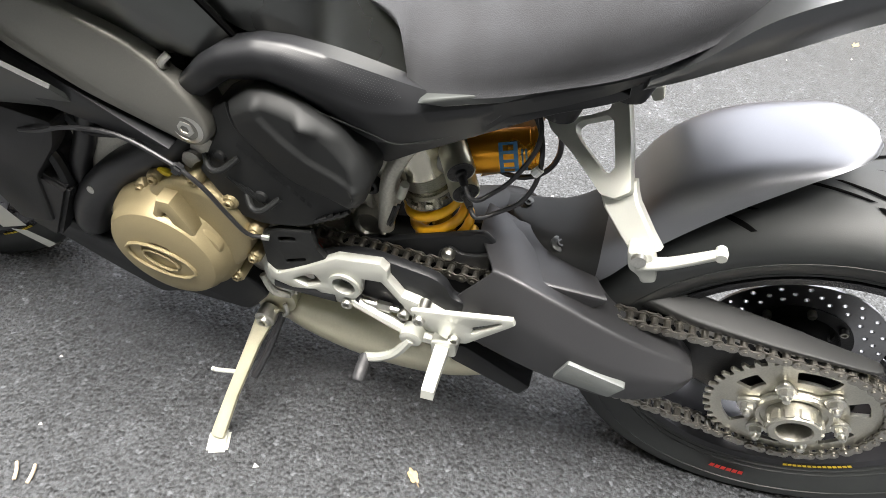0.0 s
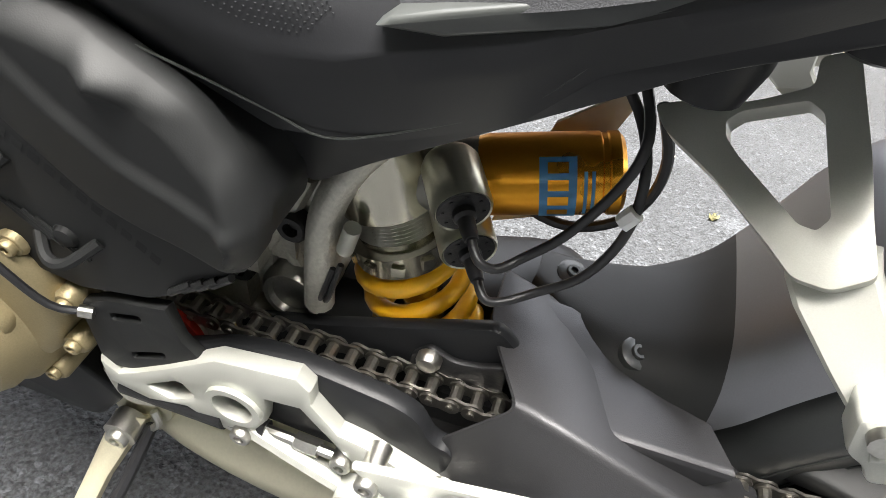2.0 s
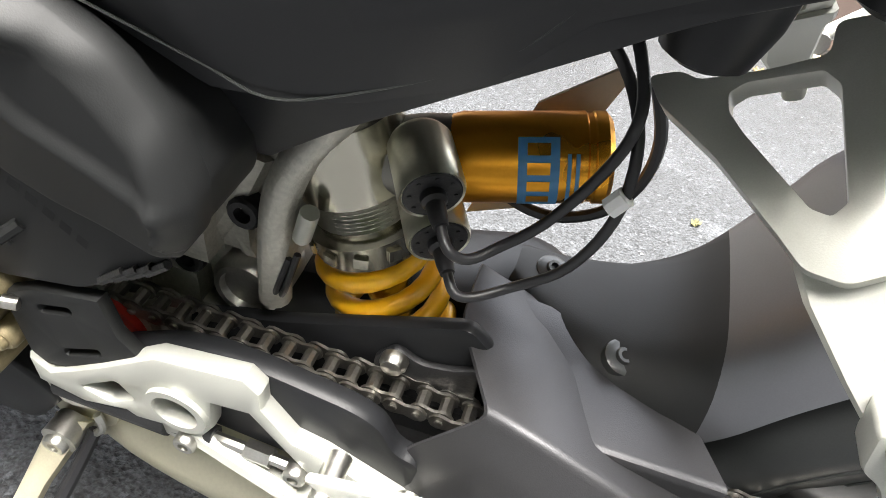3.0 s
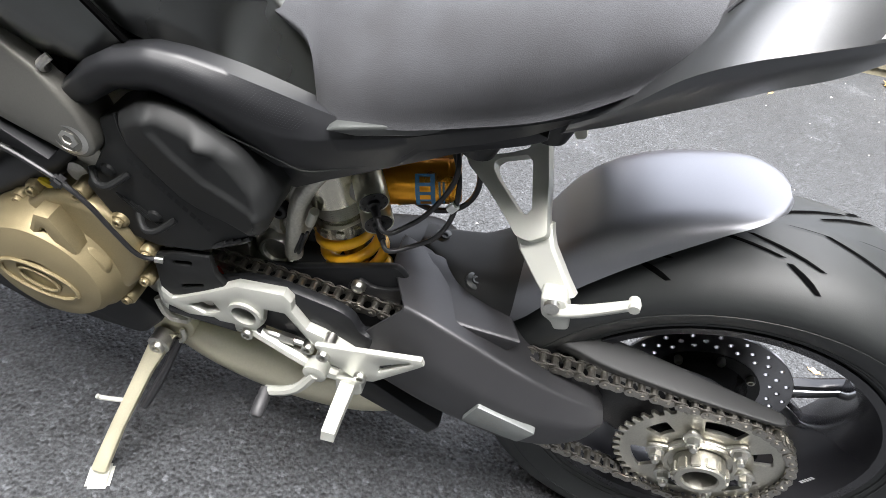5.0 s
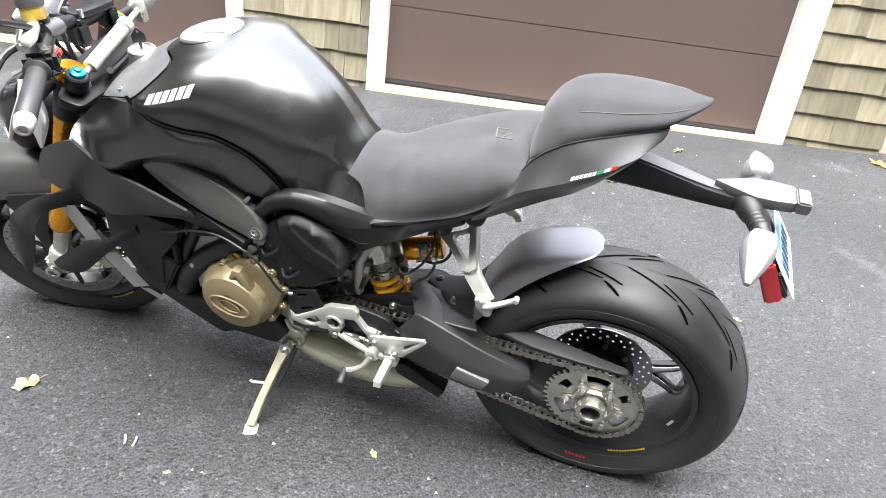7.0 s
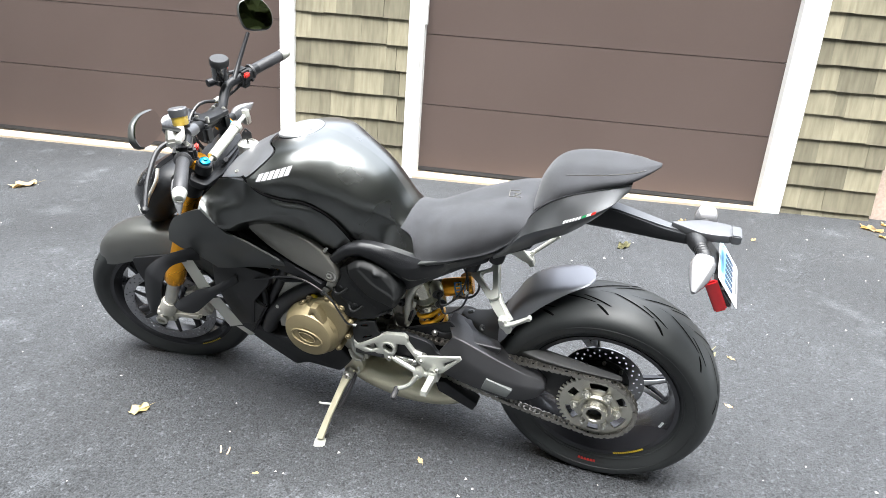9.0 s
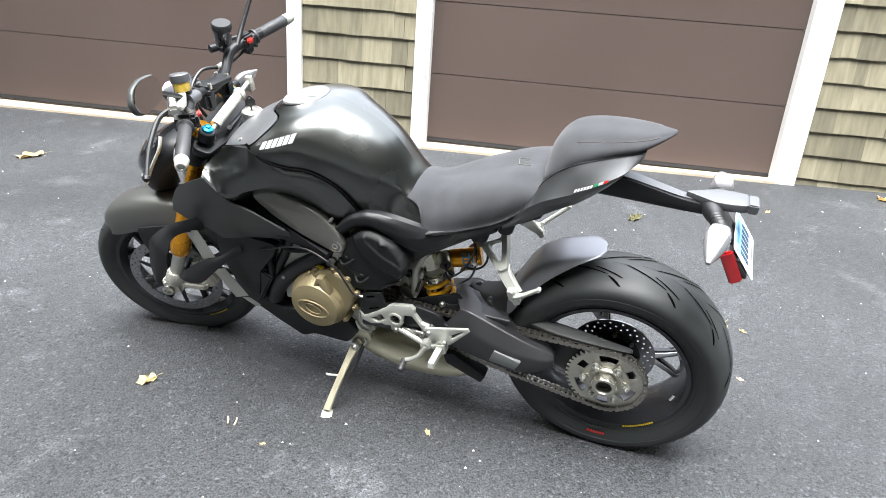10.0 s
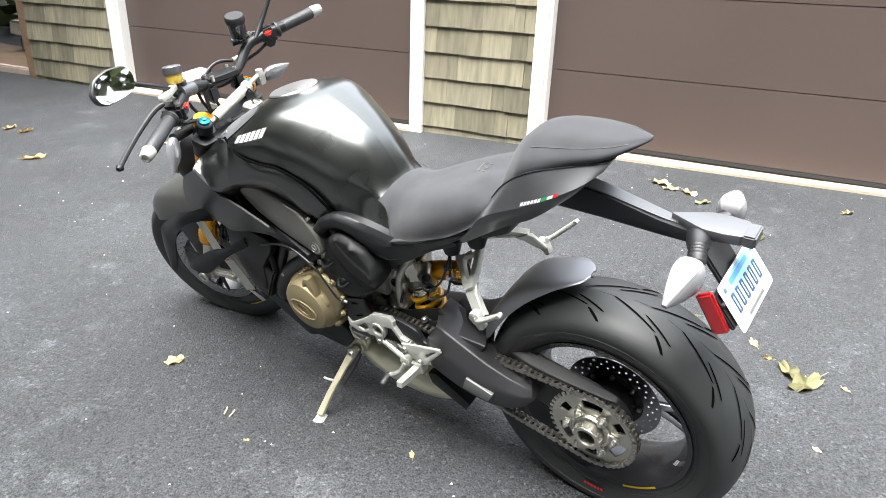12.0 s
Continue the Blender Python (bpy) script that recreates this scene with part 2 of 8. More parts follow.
def shingle_mat():
    m = mat("weathered_cedar", (0.30, 0.265, 0.185), 0.85)
    nt = m.node_tree
    p = nt.nodes["Principled BSDF"]
    co = nt.nodes.new("ShaderNodeTexCoord")
    who = nt.nodes.new("ShaderNodeObjectInfo")
    shift = nt.nodes.new("ShaderNodeVectorMath")
    shift.operation = "MULTIPLY_ADD"
    nt.links.new(co.outputs["Object"], shift.inputs[0])
    shift.inputs[1].default_value = (34, 34, 4)
    scale = nt.nodes.new("ShaderNodeVectorMath")
    scale.operation = "SCALE"
    scale.inputs[0].default_value = (37, 19, 53)
    nt.links.new(who.outputs["Random"], scale.inputs["Scale"])
    nt.links.new(scale.outputs[0], shift.inputs[2])
    streak = nt.nodes.new("ShaderNodeTexNoise")
    streak.inputs["Scale"].default_value, streak.inputs["Detail"].default_value = 1.0, 5
    nt.links.new(shift.outputs[0], streak.inputs["Vector"])
    ramp = nt.nodes.new("ShaderNodeValToRGB")
    ramp.color_ramp.elements[0].position, ramp.color_ramp.elements[1].position = 0.25, 0.75
    ramp.color_ramp.elements[0].color = (0.150, 0.135, 0.090, 1)
    ramp.color_ramp.elements[1].color = (0.250, 0.228, 0.158, 1)
    nt.links.new(streak.outputs["Fac"], ramp.inputs["Fac"])
    tone = nt.nodes.new("ShaderNodeMapRange")
    nt.links.new(who.outputs["Random"], tone.inputs["Value"])
    tone.inputs["To Min"].default_value, tone.inputs["To Max"].default_value = 0.62, 1.25
    mix = nt.nodes.new("ShaderNodeVectorMath")
    mix.operation = "SCALE"
    nt.links.new(ramp.outputs["Color"], mix.inputs[0])
    nt.links.new(tone.outputs["Result"], mix.inputs["Scale"])
    nt.links.new(mix.outputs[0], p.inputs["Base Color"])
    bp = nt.nodes.new("ShaderNodeBump")
    bp.inputs["Strength"].default_value, bp.inputs["Distance"].default_value = 0.5, 0.003
    nt.links.new(streak.outputs["Fac"], bp.inputs["Height"])
    nt.links.new(bp.outputs[0], p.inputs["Normal"])
    return m


ASPHALT, CEDAR = asphalt(), shingle_mat()


# ---- mesh tools ----
def finish(name, bm, material, smooth=38):
    bmesh.ops.recalc_face_normals(bm, faces=bm.faces)
    me = bpy.data.meshes.new(name)
    bm.to_mesh(me)
    bm.free()
    for f in me.polygons:
        f.use_smooth = True
    me.set_sharp_from_angle(angle=radians(smooth))
    me.materials.append(material)
    return me


def part(name, bm, material, parent, label="", smooth=38, m=None):
    ob = new(name, finish(name, bm, material, smooth))
    ob.parent = parent
    if m is not None:
        ob.matrix_basis = m
    return tagged(ob, label)


def root(name, m, label, category, group="", kind=""):
    ob = new(name)
    ob.empty_display_size = 0.05
    ob.matrix_world = m
    return tagged(ob, label, category, group, kind)


def merge(*bms):
    out = bms[0]
    for other in bms[1:]:
        me = bpy.data.meshes.new("tmp")
        other.to_mesh(me)
        other.free()
        out.from_mesh(me)
        bpy.data.meshes.remove(me)
    return out


def moved(bm, m):
    bmesh.ops.transform(bm, matrix=m, verts=bm.verts)
    return bm


def mirrored(bm):
    """The other side: y turned round."""
    for v in bm.verts:
        v.co.y = -v.co.y
    bmesh.ops.reverse_faces(bm, faces=bm.faces)
    return bm


def spline(pts, n):
    """A smooth curve through the points, n steps from point to point."""
    pts = [Vector(p) for p in pts]
    out = []
    for i in range(len(pts) - 1):
        a, b, c, d = pts[max(i - 1, 0)], pts[i], pts[i + 1], pts[min(i + 2, len(pts) - 1)]
        for k in range(n):
            t = k / n
            out.append(0.5 * (2 * b + (c - a) * t + (2 * a - 5 * b + 4 * c - d) * t * t + (3 * b - a - 3 * c + d) * t ** 3))
    out.append(pts[-1])
    return out


def soft(profile, r, n=3):
    """The outline with its corners rounded off."""
    out, count = [], len(profile)
    for i in range(count):
        a, b, c = (Vector(profile[(i + k) % count]) for k in (-1, 0, 1))
        u, w = a - b, c - b
        k = min(r, u.length * 0.45, w.length * 0.45)
        p, q = b + u.normalized() * k, b + w.normalized() * k
        for j in range(n + 1):
            t = j / n
            out.append((1 - t) ** 2 * p + 2 * t * (1 - t) * b + t * t * q)
    return out


def slab(profile, y0, y1, bevel=0.003, holes=(), seg=2, r=0.0):
    """A plate of that side outline (x, z), from y0 to y1, with holes and rounded edges."""
    bm = bmesh.new()
    for loop in (soft(profile, r) if r else profile, *holes):
        vs = [bm.verts.new((p[0], y0, p[1])) for p in loop]
        for i, v in enumerate(vs):
            bm.edges.new((v, vs[(i + 1) % len(vs)]))
    if holes:
        bmesh.ops.triangle_fill(bm, use_beauty=True, edges=bm.edges[:], normal=(0, 1, 0))
    else:
        bm.faces.new(bm.verts[:])
    rim = [e for e in bm.edges if len(e.link_faces) == 1]
    up = bmesh.ops.extrude_face_region(bm, geom=bm.faces[:])["geom"]
    for v in up:
        if isinstance(v, bmesh.types.BMVert):
            v.co.y = y1
    bmesh.ops.recalc_face_normals(bm, faces=bm.faces)
    if bevel:
        sharp = [e for e in bm.edges if len(e.link_faces) == 2 and e.calc_face_angle(0) > 1.2 and abs(e.verts[0].co.y - e.verts[1].co.y) < 1e-6]
        bmesh.ops.bevel(bm, geom=sharp, offset=bevel, segments=seg, affect="EDGES", clamp_overlap=True, profile=0.5)
    return bm


def ring(x, z, r, n=20):
    return [(x + r * math.cos(2 * math.pi * k / n), z + r * math.sin(2 * math.pi * k / n)) for k in range(n)]


def grid_skin(rows, closed=False, caps=False):
    """A skin over rows of equally many points."""
    bm = bmesh.new()
    vs = [[bm.verts.new(p) for p in row] for row in rows]
    n = len(rows[0])
    for a, b in zip(vs, vs[1:]):
        for j in range(n if closed else n - 1):
            k = (j + 1) % n
            bm.faces.new((a[j], a[k], b[k], b[j]))
    if caps:
        bm.faces.new(vs[0][::-1])
        bm.faces.new(vs[-1])
    bmesh.ops.remove_doubles(bm, verts=bm.verts, dist=1e-5)
    bmesh.ops.recalc_face_normals(bm, faces=bm.faces)
    return bm


def hull(stations, shape, n=4, ns=3, closed=True):
    """A body along x, alike on both sides. Stations: x, top, bottom, half width. Shape: from the top's middle to the bottom's,
    shares of the half width and of the height."""
    st = spline([Vector((*s, 0.0)[:4]) for s in stations], n)
    sh = spline([(a, b, 0) for a, b in shape], ns)
    rows = []
    for x, top, bot, w in st:
        half = [Vector((x, -w * p.x, top - (top - bot) * p.y)) for p in sh]
        other = [Vector((v.x, -v.y, v.z)) for v in half]
        rows.append(half + (other[::-1][1:-1] if closed else []) if closed else other[::-1][:-1] + half)
    return grid_skin(rows, closed, closed)


def thick(bm, t):
    bmesh.ops.solidify(bm, geom=bm.faces[:], thickness=t)
    return bm


def tube(path, r, n=10, step=4, r1=None):
    """A round rod or hose along a smooth path."""
    pts = spline(path, step) if len(path) > 2 else [Vector(p) for p in path]
    rows, side = [], None
    for i, p in enumerate(pts):
        d = (pts[min(i + 1, len(pts) - 1)] - pts[max(i - 1, 0)]).normalized()
        if side is None:
            side = d.orthogonal().normalized()
        side = (side - d * side.dot(d)).normalized()
        up = d.cross(side)
        k = r if r1 is None else r + (r1 - r) * i / (len(pts) - 1)
        rows.append([p + k * (math.cos(2 * math.pi * j / n) * side + math.sin(2 * math.pi * j / n) * up) for j in range(n)])
    return grid_skin(rows, True, True)


def lathe(profile, a, b, n=32, close=False):
    """Turned about the line from a towards b. Profile: radius, metres along."""
    a, d = Vector(a), (Vector(b) - Vector(a)).normalized()
    side = d.orthogonal().normalized()
    up = d.cross(side)
    rows = [[a + d * h + rad * (math.cos(2 * math.pi * j / n) * side + math.sin(2 * math.pi * j / n) * up) for j in range(n)] for rad, h in profile]
    if close:
        rows.append(rows[0])
        return grid_skin(rows, True)
    return grid_skin(rows, True, True)


def block(cx, cy, cz, sx, sy, sz, bevel=0.003, seg=2, m=None):
    bm = bmesh.new()
    bmesh.ops.create_cube(bm, size=1.0, matrix=Matrix.Diagonal((sx, sy, sz, 1)))
    if bevel:
        bmesh.ops.bevel(bm, geom=bm.edges[:], offset=bevel, segments=seg, affect="EDGES", clamp_overlap=True)
    moved(bm, Matrix.Translation((cx, cy, cz)) @ (m or Matrix()))
    return bm


def bolt(p, q, r, h=0.006):
    """A socket screw at p that looks towards q."""
    return lathe([(r * 0.98, -0.01), (r, 0), (r, h * 0.7), (r * 0.85, h), (r * 0.5, h), (r * 0.5, h * 0.4), (0.0001, h * 0.4)], p, q, 14)


def loft(rows, n=4, ns=4, creases=()):
    """Rows of control points made dense: a smooth curve through each column and each row, sharp at the creases (indices in a row)."""
    cols = [spline([r[k] for r in rows], n) for k in range(len(rows[0]))]
    out = []
    for i in range(len(cols[0])):
        row, line, start = [c[i] for c in cols], [], 0
        for stop in (*creases, len(row) - 1):
            line += spline(row[start:stop + 1], ns)[:-1] if stop - start > 1 else [row[start].lerp(row[stop], k / ns) for k in range(ns)]
            start = stop
        out.append(line + [row[-1]])
    return out


def half(rows):
    """Control rows of a left side, given with y outwards."""
    return [[Vector((x, -y, z)) for x, y, z in r] for r in rows]


def both(dense, closed=True):
    """A skin over a left side and its mirror image; each row runs from the top's middle to the bottom's."""
    rows = []
    for r in dense:
        o = [Vector((v.x, -v.y, v.z)) for v in r]
        rows.append(r + o[::-1][1:-1] if closed else o[::-1][:-1] + r)
    return grid_skin(rows, closed, closed)


# ---- ground: one sheet, the drive falls away from the garage ----
def ground_sheet():
    t = math.tan(radians(SLOPE))
    ys = [-400, -40, -9, -7, -5, -3, -1.5, 0, 1, 2, 2.6, 3.2, 4.5, 6, 40, 400]
    zs = [t * max(min(y, 6.0), -9.0) for y in ys]
    xs = [-400, -40, -12, -8, -6, -4, -3, -2, -1, 0, 1, 2, 3, 4, 8, 40, 400]
    return grid_skin([[Vector((x, y, z)) for x in xs] for y, z in zip(ys, zs)])


ground = new("ground", finish("ground", ground_sheet(), ASPHALT))
tagged(ground, "dark grey sloping asphalt driveway with pale dusty patches", "driveway", kind="structure")

# ---- garage front: x runs along the wall, y into the building, z up ----
WALL = pose(-1.614, 2.525, 0.0, 0, 0, 9.79)
LEFT, DOOR0, DOOR1, POST0, POST1, DOORR, TRIMR, RIGHT = -5.27, -3.95, -0.985, -0.888, -0.082, 2.380, 2.502, 3.074
TOP = 2.42


def foot_z(s):
    """Height of the drive where it meets the wall, s metres along it."""
    return math.tan(radians(SLOPE)) * (2.525 + math.sin(radians(9.79)) * s)


def boards(name, s0, s1, z0, z1, y0, y1, material, parent, bevel=0.004, label=""):
    return part(name, block((s0 + s1) / 2, (y0 + y1) / 2, (z0 + z1) / 2, s1 - s0, y1 - y0, z1 - z0, bevel, 2), material, parent, label)


wall = root("wall_north", WALL, "garage front clad in weathered cedar shingles", "wall", kind="structure")
for s0, s1 in ((LEFT, DOOR0 - 0.10), (POST0, POST1), (TRIMR, RIGHT)):
    boards("wall_core", s0, s1, -0.1, TOP, 0.03, 0.16, BARK, wall, 0)
boards("wall_header", DOOR0 - 0.10, TRIMR, 2.14, TOP, 0.03, 0.16, BARK, wall, 0)

rng = random.Random(4)
shingle_meshes = {}


def shingle_mesh(w, h):
    key = (round(w, 2), h)
    if key not in shingle_meshes:
        w = key[0]
        bm = grid_skin([[Vector((x, y, z)) for x, z in ((-w / 2, 0), (w / 2, 0), (w / 2, h), (-w / 2, h))] for y in (0, 1)], True, True)
        for v in bm.verts:
            low = v.co.z < h / 2
            v.co.y = (-0.021 if low else -0.004) if v.co.y < 0.5 else (-0.008 if low else 0.008)
        shingle_meshes[key] = finish("shingle", bm, CEDAR)
    return shingle_meshes[key]


def clad(s0, s1, first, rise, top):
    k = 0
    while first + k * rise < top:
        z, s = first + k * rise, s0
        while s < s1 - 0.012:
            w = min(rng.choice((0.07, 0.09, 0.11, 0.13, 0.15, 0.18, 0.21)), s1 - s)
            if s1 - s - w < 0.05:
                w = s1 - s
            ob = new("shingle", shingle_mesh(w - 0.0038, rise + 0.03))
            ob.parent = wall
            ob.matrix_basis = pose(s + w / 2, 0.02 + rng.uniform(-0.002, 0.002), z + rng.uniform(-0.003, 0.003), 0, rng.uniform(-0.4, 0.4), 0)
            s += w
        k += 1


clad(LEFT, DOOR0 - 0.10, -0.02, 0.172, 1.75)
clad(POST0, POST1, 0.0455, 0.1715, 1.75)
clad(TRIMR, RIGHT, 0.0995, 0.1535, 1.85)

for s0, s1, mark in ((DOOR0 - 0.10, DOOR0, 0), (DOOR1, POST0, 0), (POST1, 0.0, 1), (DOORR, TRIMR, 1)):
    tr = root("trim", WALL, "white painted vertical door casing board", "door casing", "door casings", "structure")
    boards("casing_board", s0, s1, foot_z((s0 + s1) / 2) - 0.02, 2.20, -0.028, 0.03, TRIM, tr, 0.003)
    inner = s1 if mark == 0 and s0 < -2 or s0 == POST1 else s0
    side = 1 if inner == s1 else -1
    boards("jamb_board", min(inner, inner + side * 0.018), max(inner, inner + side * 0.018), foot_z(inner) + 0.01, 2.14, 0.0, 0.14, TRIM, tr, 0.002)


def garage_door(name, s0, s1, z0, seams, label):
    door = root(name, WALL, label, "garage door", "garage doors", "structure")
    edges = [z0, *seams, 1.66, 2.14]
    for a, b in zip(edges, edges[1:]):
        boards("door_panel", s0 + 0.012, s1 - 0.012, a + 0.0012, b - 0.0012, 0.085, 0.125, DOORM, door, 0.0022)
    boards("door_backing", s0, s1, z0, 2.14, 0.126, 0.135, DOORM, door, 0)
    boards("bottom_seal", s0 + 0.01, s1 - 0.01, z0 - 0.028, z0 + 0.002, 0.078, 0.12, SEAL, door, 0.006, "black rubber bottom seal")
    bm = bmesh.new()
    vs = [bm.verts.new((s, y, z)) for s, y, z in (
        (s0, -0.035, foot_z(s0) - 0.05), (s1, -0.035, foot_z(s1) - 0.05), (s1, 0.14, foot_z(s1) - 0.05), (s0, 0.14, foot_z(s0) - 0.05),
        (s0, -0.035, foot_z(s0) + 0.014), (s1, -0.035, foot_z(s1) + 0.014), (s1, 0.14, z0 - 0.026), (s0, 0.14, z0 - 0.03))]
    for f in ((0, 1, 2, 3), (4, 5, 6, 7), (0, 1, 5, 4), (1, 2, 6, 5), (2, 3, 7, 6), (3, 0, 4, 7)):
        bm.faces.new([vs[i] for i in f])
    part("door_sill", bm, SILL, door, "pale weathered wooden sill strip")
    return door


door_right = garage_door("door_1", 0.0, DOORR, 0.240, (0.688, 1.160), "closed brown sectional garage door with flat panels")
door_left = garage_door("door_2", DOOR0, DOOR1, 0.210, (0.700, 1.175), "closed brown sectional garage door with flat panels")
boards("stop_bracket", 0.006, 0.03, 1.22, 1.5, 0.02, 0.07, TRIM, door_right, 0.002, "white plastic weather stop")

# ends of the building
pier = root("wall_east", WALL, "beige concrete corner of the garage foundation", "wall", kind="structure")
boards("corner_pier", RIGHT, RIGHT + 0.22, -0.1, TOP, 0.06, 3.0, KERB, pier, 0.012)
side_l = root("wall_west", WALL, "dark brown corner post of the garage", "wall", kind="structure")
boards("corner_post", LEFT - 0.13, LEFT, -0.1, TOP, 0.02, 3.0, BARK, side_l, 0.01)
stones = root("stone_wall", WALL, "low wall of stacked grey field stones", "stone wall", kind="structure")
srng = random.Random(9)
for row in range(6):
    s = RIGHT + 0.23
    while s < RIGHT + 2.4:
        w = srng.uniform(0.22, 0.42)
        bm = block(0, 0, 0, w - 0.015, 0.24, 0.205, 0.03, 2)
        for v in bm.verts:
            v.co += Vector((srng.uniform(-1, 1), srng.uniform(-1, 1), srng.uniform(-1, 1))) * 0.012
        part("stone", bm, STONE, stones, m=pose(s + w / 2, 0.18, 0.30 + row * 0.215))
        s += w
far_stones = root("stone_step", WALL, "pale stacked stone blocks beside the garage", "stone steps", kind="structure")
for k in range(8):
    bm = block(0, 0, 0, 0.55, 0.34, 0.17, 0.025, 2)
    for v in bm.verts:
        v.co += Vector((srng.uniform(-1, 1), srng.uniform(-1, 1), srng.uniform(-1, 1))) * 0.012
    part("stone", bm, STONE, far_stones, m=pose(LEFT - 0.75 - 0.6 * (k % 2), 1.0 + 0.1 * (k % 3), 0.25 + 0.19 * (k // 2), 0, 0, srng.uniform(-6, 6)))
bed = new("ground_bed", finish("ground_bed", block(LEFT - 1.7, 1.6, 0.09, 3.1, 2.9, 0.16, 0.02), EARTH))
bed.matrix_world = WALL
tagged(bed, "brown mulch bed beside the garage corner", "mulch bed", kind="structure")
kerb = new("kerb", finish("kerb", block(LEFT - 1.6, 0.12, 0.085, 3.2, 0.08, 0.19, 0.012), KERB))
kerb.matrix_world = WALL
tagged(kerb, "pale stone kerb edging the mulch bed", "kerb", kind="structure")


# ---- the motorcycle: x to its rear, y to its right, z up, upright in its own frame ----
LEANING = 10.5
bike = root("motorcycle", SITE @ Matrix.Translation((0, 0.033, 0)) @ pose(0, 0, 0, LEANING),
            "dark grey naked sport motorcycle leaning on its side stand", "motorcycle")
AXLE_R, AXLE_F = Vector((0.008, 0, 0.318)), Vector((-1.520, 0, 0.283))
RAKE, STEERED = 24.5, 15.0
HEAD = Vector((-1.155, 0, 0.95))
up_fork = Vector((math.sin(radians(RAKE)), 0, math.cos(radians(RAKE))))
STEER = Matrix.Translation(HEAD) @ Matrix.Rotation(radians(STEERED), 4, up_fork) @ Matrix.Translation(-HEAD)
Y = Vector((0, 1, 0))


def sub(name, m=None):
    ob = new(name)
    ob.empty_display_size = 0.03
    ob.parent = bike
    if m is not None:
        ob.matrix_basis = m
    return ob


def tyre_profile(big, wide, bead):
    prof = [(bead, -wide * 0.68), (bead + 0.012, -wide * 0.78), (big - (big - bead) * 0.62, -wide * 0.955), (big - (big - bead) * 0.36, -wide),
            (big - (big - bead) * 0.17, -wide * 0.80), (big - (big - bead) * 0.055, -wide * 0.48), (big, 0)]
    return [(p.x, p.y) for p in spline([(a, b, 0) for a, b in prof], 4)]


def tyre(axle, big, wide, bead, n=72):
    fine = tyre_profile(big, wide, bead)
    fine += [(r, -h) for r, h in fine[::-1][1:]]
    return lathe(fine, axle, axle + Y, n, True)


def crown(big, bead, wide, y):
    """The tyre's radius at y across its tread."""
    tread = [(-h, r) for r, h in tyre_profile(big, wide, bead) if r > big - (big - bead) * 0.30][::-1]
    return float(np.interp(abs(y), [a for a, b in tread], [b for a, b in tread]))


def grooves(axle, big, wide, bead, count, pattern):
    """Cut marks of the tread: thin lens-shaped slots, a hair proud of the crown so that they cover it. Their depth's
    shade is put into the near-black colour.
    """
    bm = bmesh.new()
    for k in range(count):
        for side in (-1, 1):
            for a0, y0, a1, y1, w in pattern:
                base = 2 * math.pi * (k + (0.5 if side > 0 else 0)) / count
                left, right = [], []
                for j in range(7):
                    t = j / 6
                    ang, y = base + a0 + (a1 - a0) * t, side * (y0 + (y1 - y0) * t) * wide
                    r = crown(big, bead, wide, y) + 0.0012
                    half = w * (math.sin(math.pi * min(max(t, 0.08), 0.92))) ** 0.3 / r / 2
                    for out, sgn in ((left, -1), (right, 1)):
                        a = ang + sgn * half
                        out.append(bm.verts.new((axle.x + r * math.sin(a), axle.y + y, axle.z + r * math.cos(a))))
                for j in range(6):
                    bm.faces.new((left[j], right[j], right[j + 1], left[j + 1]))
    return bm


def arc_text(axle, r, y, a0, a1, h, count):
    """A worn marking that cannot be read: bars along an arc of the sidewall."""
    bm = bmesh.new()
    for k in range(count):
        u0, u1 = a0 + (a1 - a0) * k / count, a0 + (a1 - a0) * (k + 0.78) / count
        q = [(u0, r - h / 2), (u1, r - h / 2), (u1, r + h / 2), (u0, r + h / 2)]
        bm.faces.new([bm.verts.new((axle.x + rad * math.sin(a), y, axle.z + rad * math.cos(a))) for a, rad in q])
    return bm


def disc_plate(axle, y, outer, inner, holes, t=0.005):
    cuts = [ring(axle.x, axle.z, inner, 36)]
    for k in range(holes):
        a = 2 * math.pi * k / holes
        rr = outer - (0.009 if k % 2 else 0.020)
        cuts.append(ring(axle.x + rr * math.cos(a), axle.z + rr * math.sin(a), 0.0034, 8))
        if k % 2:
            rr2 = outer - 0.030
            cuts.append(ring(axle.x + rr2 * math.cos(a), axle.z + rr2 * math.sin(a), 0.0034, 8))
    return slab(ring(axle.x, axle.z, outer, 72), y - t / 2, y + t / 2, 0.0006, cuts, 1)


def rim_barrel(axle, r, half):
    prof = [(r + 0.009, -half), (r + 0.010, -half + 0.008), (r - 0.004, -half + 0.016), (r - 0.012, -half * 0.4), (r - 0.012, half * 0.4), (r - 0.004, half - 0.016),
            (r + 0.010, half - 0.008), (r + 0.009, half), (r - 0.003, half - 0.002), (r - 0.022, half * 0.5), (r - 0.022, -half * 0.5), (r - 0.003, -half + 0.002)]
    return lathe(prof, axle, axle + Y, 72, True)


